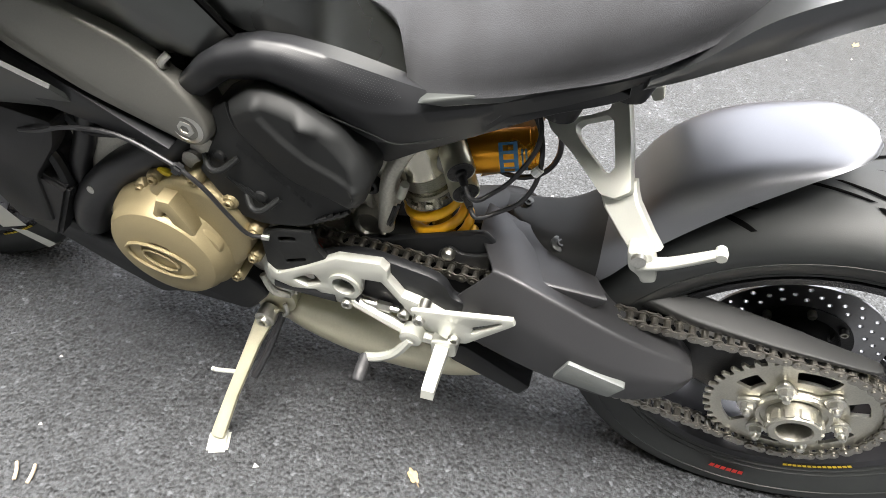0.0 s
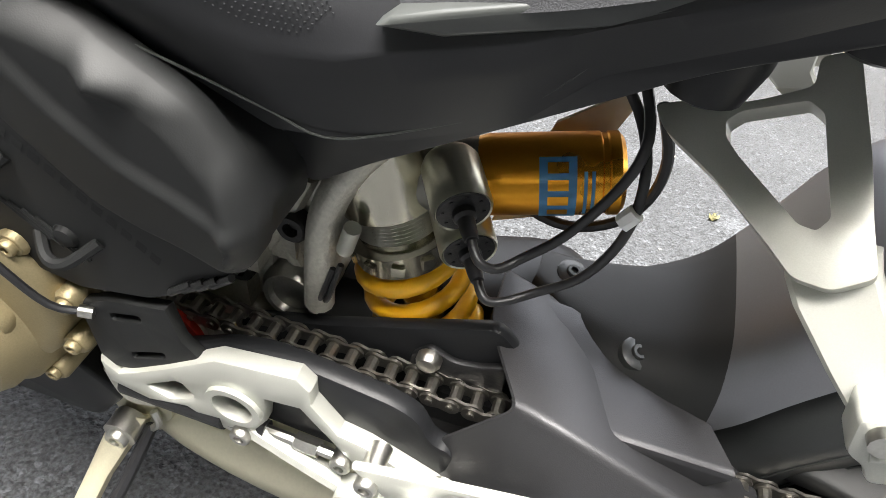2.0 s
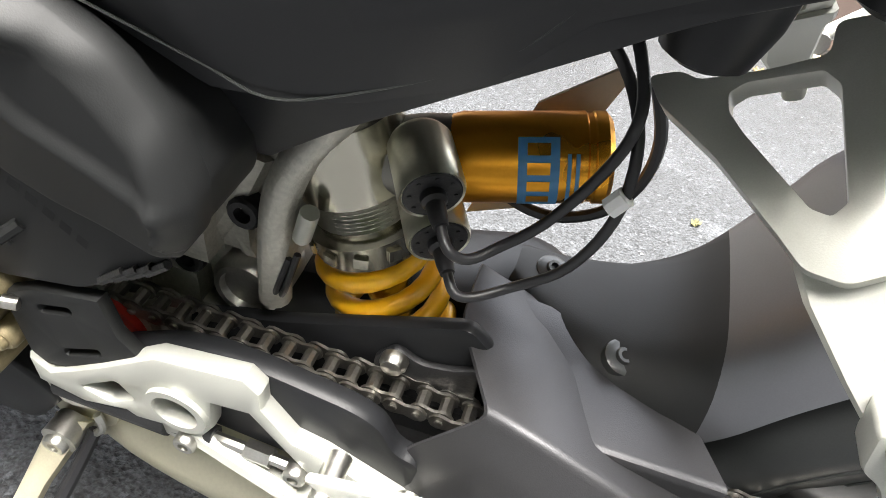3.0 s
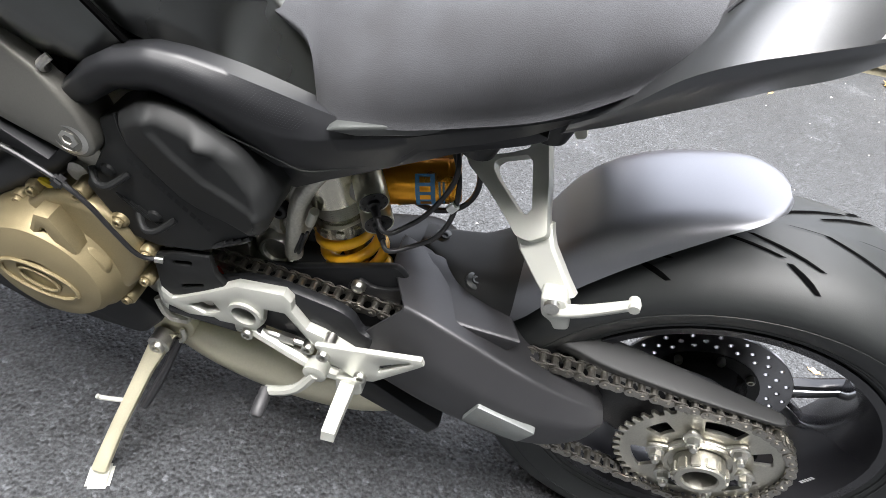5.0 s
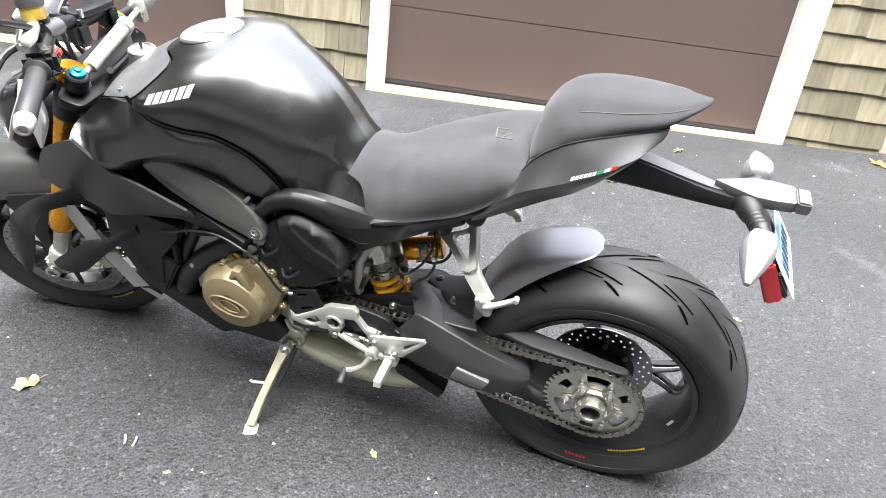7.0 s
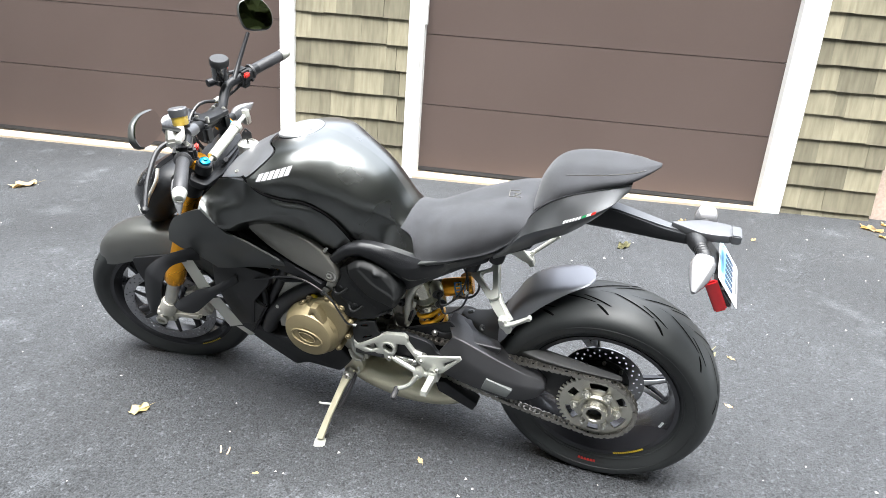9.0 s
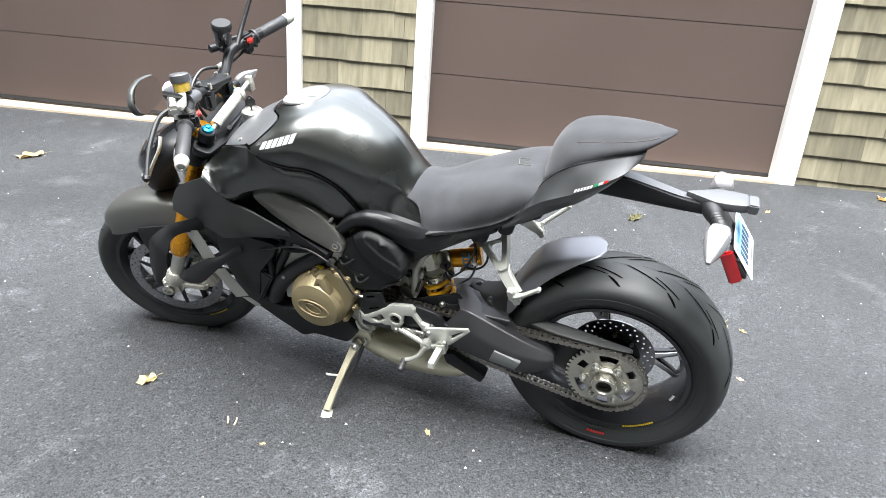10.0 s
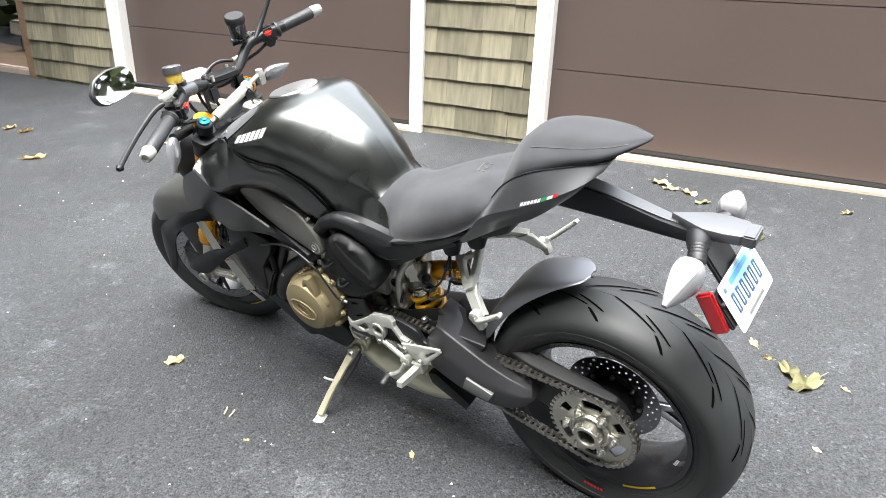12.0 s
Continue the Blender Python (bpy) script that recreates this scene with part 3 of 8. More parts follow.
def spoke(axle, a, y_hub, y_rim, r0, r1, w0, w1, fork=0.0, depth=0.022):
    """One spoke from hub to rim, at the angle a; fork: it splits in two on its way."""
    bms = []
    for sgn in ((-1, 1) if fork else (0,)):
        rows = []
        for j in range(9):
            t = j / 8
            r = r0 + (r1 - r0) * t
            ang = a + sgn * fork * max(0.0, t - 0.15) / 0.85
            y = y_hub + (y_rim - y_hub) * t
            w, d = w0 + (w1 - w0) * t, depth
            c = axle + Vector((r * math.sin(ang), y, r * math.cos(ang)))
            tang = Vector((math.cos(ang), 0, -math.sin(ang)))
            rows.append([c + tang * w * p + Y * d * q for p, q in ((-0.5, -0.3), (-0.3, -0.5), (0.3, -0.5), (0.5, -0.3), (0.5, 0.3), (0.3, 0.5), (-0.3, 0.5), (-0.5, 0.3))])
        bms.append(grid_skin(rows, True, True))
    return merge(*bms)


# ---- rear wheel ----
rear = sub("rear_wheel")
RB, RW, RR = 0.216, 0.098, 0.327
part("tyre", tyre(AXLE_R, RR, RW, RB), RUBBER, rear, "black sport tyre with worn tread")
part("tread_pattern", grooves(AXLE_R, RR, RW, RB, 13, ((-0.12, 0.03, 0.02, 0.07, 0.009), (0.0, 0.06, 0.34, 0.50, 0.0125), (0.24, 0.22, 0.47, 0.58, 0.0105), (0.36, 0.56, 0.46, 0.82, 0.010))), GAPSHADE, rear)["kind"] = "stuff"
prof = [q for q in tyre_profile(RR, RW, RB) if q[0] < 0.29]
for r in (0.2335, 0.2395, 0.2700):
    h = float(np.interp(r, [q[0] for q in prof], [q[1] for q in prof]))
    part("sidewall_ridge", lathe([(r - 0.0016, 0.0012), (r - 0.0008, -0.0012), (r + 0.0008, -0.0012), (r + 0.0016, 0.0012)], AXLE_R + Y * h, AXLE_R + Y, 72, True), RUBBER, rear)
part("rim", rim_barrel(AXLE_R, RB, 0.079), RIM, rear, "dark painted wheel rim")
for k in range(3):
    a = 2 * math.pi * k / 3 + 1.68
    part("spoke", spoke(AXLE_R, a, 0.040, 0.052, 0.05, 0.202, 0.034, 0.016, 0.26, 0.024), RIM, rear)
    part("spoke_edge", spoke(AXLE_R, a, 0.0265, 0.0385, 0.055, 0.201, 0.026, 0.012, 0.26, 0.004), RIMCUT, rear, "bright machined spoke face")
part("hub", lathe([(0.03, -0.075), (0.055, -0.07), (0.058, -0.02), (0.065, 0.0), (0.065, 0.05), (0.05, 0.07), (0.02, 0.075)], AXLE_R, AXLE_R + Y, 32), RIM, rear)
part("brake_disc", disc_plate(AXLE_R, 0.004, 0.1225, 0.078, 40), DISC, rear, "drilled steel rear brake disc")
part("disc_carrier", lathe([(0.02, -0.006), (0.05, -0.006), (0.08, 0.0), (0.08, 0.006), (0.05, 0.006), (0.02, 0.006)], AXLE_R, AXLE_R + Y, 36), DARK, rear)
for k in range(8):
    a = 2 * math.pi * k / 8
    p = AXLE_R + Vector((0.072 * math.cos(a), -0.004, 0.072 * math.sin(a)))
    part("disc_bolt", bolt(p, p - Y, 0.006), STEEL, rear)
for a0, a1, r, h, n, m in ((3.05, 3.27, 0.248, 0.011, 6, RED), (2.38, 2.82, 0.2190, 0.0065, 14, LABELY)):
    part("sidewall_mark" if m is RED else "rim_mark", arc_text(AXLE_R, r, -0.0935 if m is RED else -0.0798, a0, a1, h, n), m, rear,
         "red printed marking on the sidewall" if m is RED else "yellow printed strip on the rim edge")
part("rim_decal", arc_text(AXLE_R, 0.200, -0.0560, 1.86, 1.98, 0.010, 5), WHITE, rear, "small white rim decal", m=Matrix())

SPY = -0.112
teeth = []
for k in range(43):
    for da, rr in ((-0.5, 0.1035), (-0.27, 0.1045), (-0.13, 0.1130), (0.13, 0.1130), (0.27, 0.1045)):
        a = 2 * math.pi * (k + da) / 43
        teeth.append((AXLE_R.x + rr * math.cos(a), AXLE_R.z + rr * math.sin(a)))
# three pairs of kidney-shaped openings between the six bolts
slots = []
for k in range(6):
    wide = 0.30 if k % 2 else 0.18
    loop = []
    for rr, order in ((0.066, 1), (0.089, -1)):
        for j in range(7):
            a = 2 * math.pi * (k + 0.5 + wide * ((j if order > 0 else 6 - j) / 3 - 1)) / 6
            loop.append((AXLE_R.x + rr * math.cos(a), AXLE_R.z + rr * math.sin(a)))
    slots.append(soft([Vector(q) for q in loop], 0.003))
sprocket = part("sprocket", slab(teeth, SPY - 0.003, SPY + 0.003, 0.0007, [*slots, ring(AXLE_R.x, AXLE_R.z, 0.03, 24)], 1), SPROCK, rear, "worn steel rear sprocket")
part("sprocket_flange", lathe([(0.025, 0.004), (0.058, 0.004), (0.056, 0.016), (0.046, 0.024), (0.040, 0.045), (0.03, 0.05)], (AXLE_R.x, SPY + 0.004, AXLE_R.z), (AXLE_R.x, 1, AXLE_R.z), 36), DARK, rear)
carrier = []
for k in range(96):
    a = 2 * math.pi * k / 96
    rr = 0.050 + 0.022 * max(0.0, math.cos(6 * a)) ** 1.3
    carrier.append((AXLE_R.x + rr * math.cos(a), AXLE_R.z + rr * math.sin(a)))
part("sprocket_carrier", slab(carrier, SPY - 0.0095, SPY - 0.0035, 0.002, [ring(AXLE_R.x, AXLE_R.z, 0.024, 24)]), SPROCK, rear)
part("carrier_ring", lathe([(0.040, 0.0), (0.048, 0.0), (0.046, 0.004), (0.041, 0.004)], (AXLE_R.x, SPY - 0.009, AXLE_R.z), (AXLE_R.x, -1, AXLE_R.z), 40, True), SPROCK, rear)
for k in range(6):
    a = 2 * math.pi * k / 6
    p = Vector((AXLE_R.x + 0.060 * math.cos(a), SPY - 0.0095, AXLE_R.z + 0.060 * math.sin(a)))
    part("bolt_washer", lathe([(0.0125, 0), (0.0125, 0.003), (0.0115, 0.004), (0.001, 0.004)], p, p - Y, 20), STEEL, rear)
    part("sprocket_nut", merge(lathe([(0.0088, 0.003), (0.0088, 0.012), (0.0068, 0.014), (0.005, 0.014)], p, p - Y, 6), lathe([(0.0050, 0.0), (0.0050, 0.019), (0.003, 0.021)], p, p - Y, 12)), STEEL, rear)
nut = [lathe([(0.0335, 0.0), (0.0335, 0.022), (0.0310, 0.026), (0.0235, 0.026), (0.0215, 0.023), (0.0210, 0.0)], (AXLE_R.x, SPY - 0.010, AXLE_R.z), (AXLE_R.x, -1, AXLE_R.z), 40, True)]
part("axle_nut", merge(*nut), SPROCK, rear, "large notched axle nut", smooth=30)
for k in range(12):
    part("nut_rib", block(0, 0, 0, 0.005, 0.014, 0.012, 0.001, m=Matrix.Translation((AXLE_R.x + 0.0335 * math.cos(k * 0.524), SPY - 0.027, AXLE_R.z + 0.0335 * math.sin(k * 0.524))) @ Matrix.Rotation(-k * 0.524, 4, "Y")), SPROCK, rear)
# solid black disc; the bore's shade is put into its colour
part("axle_bore", lathe([(0.0212, 0.0), (0.0212, 0.004), (0.001, 0.004)], (AXLE_R.x, SPY - 0.008, AXLE_R.z), (AXLE_R.x, -1, AXLE_R.z), 24), DARK, rear, "black disc painting the shade in the hollow axle")

# ---- chain ----
CF, RF, RC = Vector((-0.690, 0, 0.402)), 0.036, 0.1087
chain = sub("drive_chain")


def link_mesh(wide):
    pitch, bms = 0.015875, []
    plate = [(-pitch / 2 + 0.0072 * math.cos(a), 0.0072 * math.sin(a)) for a in np.linspace(math.pi / 2 - 0.5, 1.5 * math.pi + 0.5, 8)] + [(0, -0.0050)]
    plate += [(pitch / 2 + 0.0072 * math.cos(a), 0.0072 * math.sin(a)) for a in np.linspace(-math.pi / 2 - 0.5, math.pi / 2 + 0.5, 8)] + [(0, 0.0050)]
    for sgn in (-1, 1):
        bms.append(slab(plate, sgn * wide - 0.0011, sgn * wide + 0.0011, 0))
    outer = wide > 0.008
    for sgn in (-1, 1):
        e = 0.0128 if outer else 0.0068
        pin = [(0.0020, -0.0004), (0.0030, 0.0), (0.0030, 2 * e), (0.0020, 2 * e + 0.0004)] if outer else [(0.0048, 0), (0.0048, 2 * e)]
        bms.append(lathe(pin, (sgn * pitch / 2, -e, 0), (sgn * pitch / 2, 1, 0), 9))
    return finish("link", merge(*bms), CHAINM)


link_a, link_b = link_mesh(0.0102), link_mesh(0.0072)


def chain_path():
    d = AXLE_R - CF
    dist, base = d.length, math.atan2(d.z, d.x)
    off = math.asin((RC - RF) / dist)
    pts, step = [], 0.002
    up_a, low_a = base + math.pi / 2 + off, base - math.pi / 2 - off
    a = CF + RF * Vector((math.cos(up_a), 0, math.sin(up_a)))
    b = AXLE_R + RC * Vector((math.cos(up_a), 0, math.sin(up_a)))
    c = AXLE_R + RC * Vector((math.cos(low_a), 0, math.sin(low_a)))
    e = CF + RF * Vector((math.cos(low_a), 0, math.sin(low_a)))
    for k in range(200):
        pts.append(a.lerp(b, k / 200) - Vector((0, 0, 0.006 * math.sin(math.pi * k / 200))))
    for k in range(120):
        t = up_a + (low_a - up_a) * k / 120
        pts.append(AXLE_R + RC * Vector((math.cos(t), 0, math.sin(t))))
    for k in range(200):
        pts.append(c.lerp(e, k / 200) - Vector((0, 0, 0.012 * math.sin(math.pi * k / 200))))
    for k in range(60):
        t = low_a - (2 * math.pi - (up_a - low_a)) * k / 60
        pts.append(CF + RF * Vector((math.cos(t), 0, math.sin(t))))
    return pts


path = chain_path()
walked, last, at = 0.0, 0, []
for i in range(1, len(path)):
    walked += (path[i] - path[i - 1]).length
    if walked >= 0.015875 * len(at):
        at.append((path[i], path[i] - path[i - 1]))
for k, (p, d) in enumerate(at):
    ob = new("link", link_b if k % 2 else link_a)
    ob.parent = chain
    ob.matrix_basis = Matrix.Translation((p.x, SPY, p.z)) @ Matrix.Rotation(-math.atan2(d.z, d.x), 4, "Y")
tagged(chain, "oiled dark steel drive chain")
part("front_sprocket", lathe([(0.012, -0.004), (0.034, -0.004), (0.034, 0.004), (0.012, 0.004)], (CF.x, SPY, CF.z), (CF.x, 1, CF.z), 30), SPROCK, bike)
part("front_sprocket_ring", lathe([(0.0245, -0.003), (0.0325, -0.003), (0.0325, 0.003), (0.0245, 0.003)], (-0.687, -0.126, 0.413), (-0.687, 1, 0.413), 30, True), REDPLAST, bike, "red chain guard ring")

def side_letters(x0, z0, dx, dz, y, h, count, gap=0.25, y_end=None, slant=0.25):
    """Bars in place of a brand name, following the panel."""
    bm = bmesh.new()
    for k in range(count):
        u0, u1 = k / count, (k + 1 - gap) / count
        quad = []
        for u, up in ((u0, 0), (u1, 0), (u1, 1), (u0, 1)):
            yy = y if y_end is None else y + (y_end - y) * u
            quad.append(bm.verts.new((x0 + dx * u + up * h * slant, yy + up * 0.25 * h, z0 + dz * u + up * h)))
        bm.faces.new(quad)
    return bm


# ---- swingarm, single-sided ----
arm = sub("swingarm")


def arm_body():
    # the front edge is the rim of the chain tunnel, cut at a slant
    rows = half([
        [(-0.447, 0.020, 0.484), (-0.447, 0.074, 0.478), (-0.412, 0.140, 0.481), (-0.458, 0.140, 0.412), (-0.478, 0.146, 0.342), (-0.455, 0.05, 0.336)],
        [(-0.385, 0.028, 0.464), (-0.385, 0.085, 0.474), (-0.380, 0.147, 0.483), (-0.380, 0.168, 0.430), (-0.380, 0.172, 0.338), (-0.38, 0.05, 0.328)],
        [(-0.325, 0.050, 0.441), (-0.322, 0.098, 0.453), (-0.320, 0.152, 0.465), (-0.315, 0.180, 0.415), (-0.312, 0.182, 0.334), (-0.31, 0.05, 0.322)],
        [(-0.262, 0.074, 0.424), (-0.260, 0.112, 0.434), (-0.258, 0.156, 0.443), (-0.254, 0.181, 0.398), (-0.250, 0.182, 0.326), (-0.25, 0.05, 0.316)],
        [(-0.212, 0.085, 0.404), (-0.208, 0.115, 0.411), (-0.205, 0.150, 0.418), (-0.200, 0.172, 0.385), (-0.198, 0.172, 0.325), (-0.20, 0.05, 0.318)],
        [(-0.176, 0.096, 0.398), (-0.172, 0.118, 0.399), (-0.165, 0.140, 0.397), (-0.160, 0.158, 0.375), (-0.158, 0.156, 0.336), (-0.16, 0.06, 0.332)],
        [(-0.160, 0.100, 0.386), (-0.150, 0.118, 0.386), (-0.143, 0.131, 0.382), (-0.138, 0.139, 0.368), (-0.138, 0.137, 0.352), (-0.14, 0.07, 0.350)]])
    mouth = rows[0]
    mid = sum(mouth, Vector()) / 6
    cols = [spline([r[k] for r in rows], 4) for k in range(6)]
    dense = []
    for i in range(len(cols[0])):
        loop = [c[i] for c in cols]
        out = []
        for k in range(6):
            a, b, c = loop[k - 1], loop[k], loop[(k + 1) % 6]
            r = 0.12 if k == 2 else 0.18
            for t in (0, 0.25, 0.5, 0.75, 1):
                p, q = b.lerp(a, r), b.lerp(c, r)
                out.append((1 - t) ** 2 * p + 2 * t * (1 - t) * b + t * t * q)
        dense.append(out)
    rim = [[v.lerp(mid, k) + Vector((x, 0, 0)) for v in dense[0]] for k, x in ((0.22, 0.150), (0.14, 0.03), (0.10, 0.006), (0.03, -0.001))]
    return grid_skin(rim + dense, True, True)


part("swingarm_body", arm_body(), ARM, arm, "matt black cast swingarm", smooth=30)
part("swingarm_lower_rail", slab([(-0.665, 0.425), (-0.617, 0.452), (-0.585, 0.460), (-0.551, 0.458), (-0.493, 0.449), (-0.474, 0.440), (-0.462, 0.414), (-0.445, 0.410), (-0.44, 0.34), (-0.533, 0.362), (-0.665, 0.375)], -0.148, -0.131, 0.006, r=0.010), PLASTIC, arm)
part("swingarm_inner_wall", slab([(-0.66, 0.36), (-0.65, 0.408), (-0.611, 0.424), (-0.567, 0.438), (-0.493, 0.470), (-0.438, 0.494), (-0.415, 0.47), (-0.42, 0.34)], -0.095, -0.082, 0.005, r=0.01), PLASTIC, arm)
part("tunnel_floor", slab([(-0.66, 0.36), (-0.43, 0.36), (-0.43, 0.345), (-0.66, 0.345)], -0.132, -0.092, 0.002), DARK, arm)
part("chain_slider", slab([(-0.665, 0.400), (-0.62, 0.425), (-0.475, 0.412), (-0.465, 0.395), (-0.64, 0.385)], -0.130, -0.124, 0.002, r=0.008), HOSE, arm)
part("tunnel_tab", slab([(-0.496, 0.446), (-0.482, 0.462), (-0.464, 0.452), (-0.445, 0.456), (-0.425, 0.466), (-0.425, 0.41), (-0.495, 0.41)], -0.102, -0.096, 0.002, r=0.006), DARK, arm)
part("slider_bolt", lathe([(0.0095, 0), (0.0095, 0.005), (0.007, 0.009), (0.002, 0.010)], (-0.481, -0.102, 0.451), (-0.481, -1, 0.46), 16), STEEL, arm)
bar = []
for x, yo, zt, zl, yi, zi in ((-0.262, 0.082, 0.432, 0.415, 0.062, 0.446), (-0.240, 0.089, 0.440, 0.421, 0.064, 0.455), (-0.211, 0.096, 0.444, 0.427, 0.066, 0.457), (-0.176, 0.104, 0.443, 0.429, 0.068, 0.455), (-0.140, 0.108, 0.441, 0.430, 0.071, 0.452), (-0.065, 0.112, 0.439, 0.430, 0.078, 0.446),
                              (0.010, 0.114, 0.439, 0.432, 0.088, 0.440), (0.050, 0.114, 0.439, 0.433, 0.094, 0.439), (0.062, 0.110, 0.438, 0.434, 0.098, 0.438)):
    ring_pts = [Vector((x, -yi, zi)), Vector((x, -yo, zt)), Vector((x + 0.004, -yo, zl)), Vector((x + 0.004, -yi, zl))]
    loop = []
    for k in range(4):
        a, b, c = ring_pts[k - 1], ring_pts[k], ring_pts[(k + 1) % 4]
        for t in (0, 0.33, 0.67, 1):
            loop.append((1 - t) ** 2 * b.lerp(a, 0.14) + 2 * t * (1 - t) * b + t * t * b.lerp(c, 0.14))
    bar.append(loop)
bar = [spline([r[k] for r in bar], 3) for k in range(16)]
part("swingarm_upper_bar", grid_skin([[c[i] for c in bar] for i in range(len(bar[0]))], True, True), GUARD, arm, "black chain guard bar behind the hugger flange", smooth=60)
part("axle_carrier", merge(slab([(-0.20, 0.42), (0.0, 0.405), (0.055, 0.36), (0.06, 0.29), (0.0, 0.245), (-0.10, 0.29), (-0.20, 0.335)], -0.095, -0.045, 0.008, r=0.05),
                           lathe([(0.075, 0), (0.078, 0.02), (0.075, 0.045)], (AXLE_R.x, -0.094, AXLE_R.z), (AXLE_R.x, 1, AXLE_R.z), 36)), DARK, arm)
sticker = part("foil_sticker", slab([(-0.298, 0.397), (-0.221, 0.376), (-0.237, 0.345), (-0.312, 0.356)], -0.1875, -0.1780, 0.0005, r=0.003), STICKER, arm, "silver foil warning sticker with fine print")
for k in range(4):
    part("fine_print", side_letters(-0.298 + 0.002 * k, 0.386 - 0.0065 * k, 0.034, -0.004, -0.1877, 0.0016, 9, 0.3, None, 0.0), FRAMEM, sticker)
for p, t in (((-0.343, -0.064, 0.4765), (0.25, -0.15, 0.95)), ((-0.399, -0.002, 0.4730), (0.15, -0.12, 0.97))):
    p, t = Vector(p) - Vector(t) * 0.0015, Vector(t)
    part("hugger_bolt", merge(lathe([(0.0125, -0.004), (0.0125, 0.002), (0.010, 0.0035)], p, p + t, 20), bolt(p + t * 0.002, p + t, 0.006, 0.004)), DUCT, arm)
part("right_arm_brace", slab([(-0.66, 0.34), (-0.64, 0.41), (-0.50, 0.43), (-0.42, 0.455), (-0.38, 0.44), (-0.38, 0.36), (-0.50, 0.33)], -0.03, 0.06, 0.02, r=0.03), PLASTIC, arm)

# ---- rear hugger ----
hug = sub("rear_hugger")
shell = hull([(-0.425, 0.470, 0.455, 0.020), (-0.395, 0.470, 0.450, 0.052), (-0.36, 0.476, 0.445, 0.078), (-0.325, 0.488, 0.440, 0.0900), (-0.300, 0.507, 0.446, 0.0930), (-0.275, 0.541, 0.474, 0.0935), (-0.25, 0.585, 0.518, 0.0925), (-0.216, 0.622, 0.566, 0.090), (-0.169, 0.650, 0.616, 0.083), (-0.117, 0.668, 0.655, 0.070), (-0.085, 0.676, 0.671, 0.058), (-0.060, 0.680, 0.677, 0.036), (-0.050, 0.681, 0.679, 0.012)],
             [(0, 0), (0.40, 0.02), (0.70, 0.10), (0.90, 0.40), (1.0, 1.0)], 5, 4, False)
for v in shell.verts:
    far = float(np.interp(v.co.x, [-0.44, -0.346, -0.301, -0.25, -0.16], [0.012, 0.014, 0.030, 0.060, 0.083]))
    if v.co.y > far:
        v.co.y = far + 0.06 * (v.co.y - far)
# the front faces are cut off and painted black for the hugger's shade
flange = shell.copy()
bmesh.ops.delete(flange, geom=[q for q in flange.faces if q.calc_center_median().x > -0.290], context="FACES")
bmesh.ops.delete(shell, geom=[q for q in shell.faces if q.calc_center_median().x <= -0.290], context="FACES")
part("hugger_shell", thick(shell, -0.004), HUGGER, hug, "satin dark grey rear wheel hugger fender")
part("hugger_flange", thick(flange, -0.004), GUARD, hug, "front flange of the hugger, its shade painted black")

# ---- tank, seat and tail ----
TANK = half([[(x, y, z) for y, z in yz] for x, yz in (
    (-1.125, ((0, 0.868), (0.050, 0.867), (0.090, 0.861), (0.112, 0.855), (0.124, 0.850), (0.130, 0.846))),
    (-1.100, ((0, 0.912), (0.060, 0.909), (0.100, 0.901), (0.125, 0.893), (0.137, 0.888), (0.142, 0.885))),
    (-1.044, ((0, 0.944), (0.060, 0.941), (0.112, 0.932), (0.145, 0.921), (0.163, 0.912), (0.173, 0.904))),
    (-0.990, ((0, 0.973), (0.062, 0.970), (0.118, 0.958), (0.157, 0.943), (0.183, 0.929), (0.195, 0.917))),
    (-0.965, ((0, 0.984), (0.065, 0.981), (0.122, 0.968), (0.166, 0.951), (0.195, 0.930), (0.205, 0.911))),
    (-0.925, ((0, 0.997), (0.065, 0.994), (0.122, 0.981), (0.165, 0.958), (0.194, 0.928), (0.204, 0.897))),
    (-0.860, ((0, 1.010), (0.060, 1.007), (0.122, 0.993), (0.164, 0.962), (0.186, 0.924), (0.192, 0.882))),
    (-0.800, ((0, 1.009), (0.055, 1.005), (0.112, 0.989), (0.149, 0.954), (0.172, 0.914), (0.182, 0.876))),
    (-0.750, ((0, 0.990), (0.050, 0.985), (0.094, 0.968), (0.138, 0.925), (0.160, 0.880), (0.160, 0.830))),
    (-0.715, ((0, 0.972), (0.045, 0.967), (0.085, 0.949), (0.132, 0.899), (0.151, 0.845), (0.139, 0.766))),
    (-0.680, ((0, 0.950), (0.042, 0.944), (0.078, 0.925), (0.124, 0.875), (0.142, 0.820), (0.134, 0.750))),
    (-0.640, ((0, 0.917), (0.040, 0.910), (0.070, 0.890), (0.108, 0.845), (0.121, 0.800), (0.131, 0.744))),
    (-0.600, ((0, 0.862), (0.040, 0.856), (0.062, 0.840), (0.089, 0.812), (0.098, 0.790), (0.127, 0.737))),
    (-0.570, ((0, 0.810), (0.040, 0.807), (0.060, 0.800), (0.084, 0.790), (0.094, 0.778), (0.125, 0.728))),
    (-0.528, ((0, 0.780), (0.040, 0.778), (0.060, 0.772), (0.080, 0.764), (0.095, 0.756), (0.124, 0.717))))])
TANKNET = loft(TANK, 6, 7)


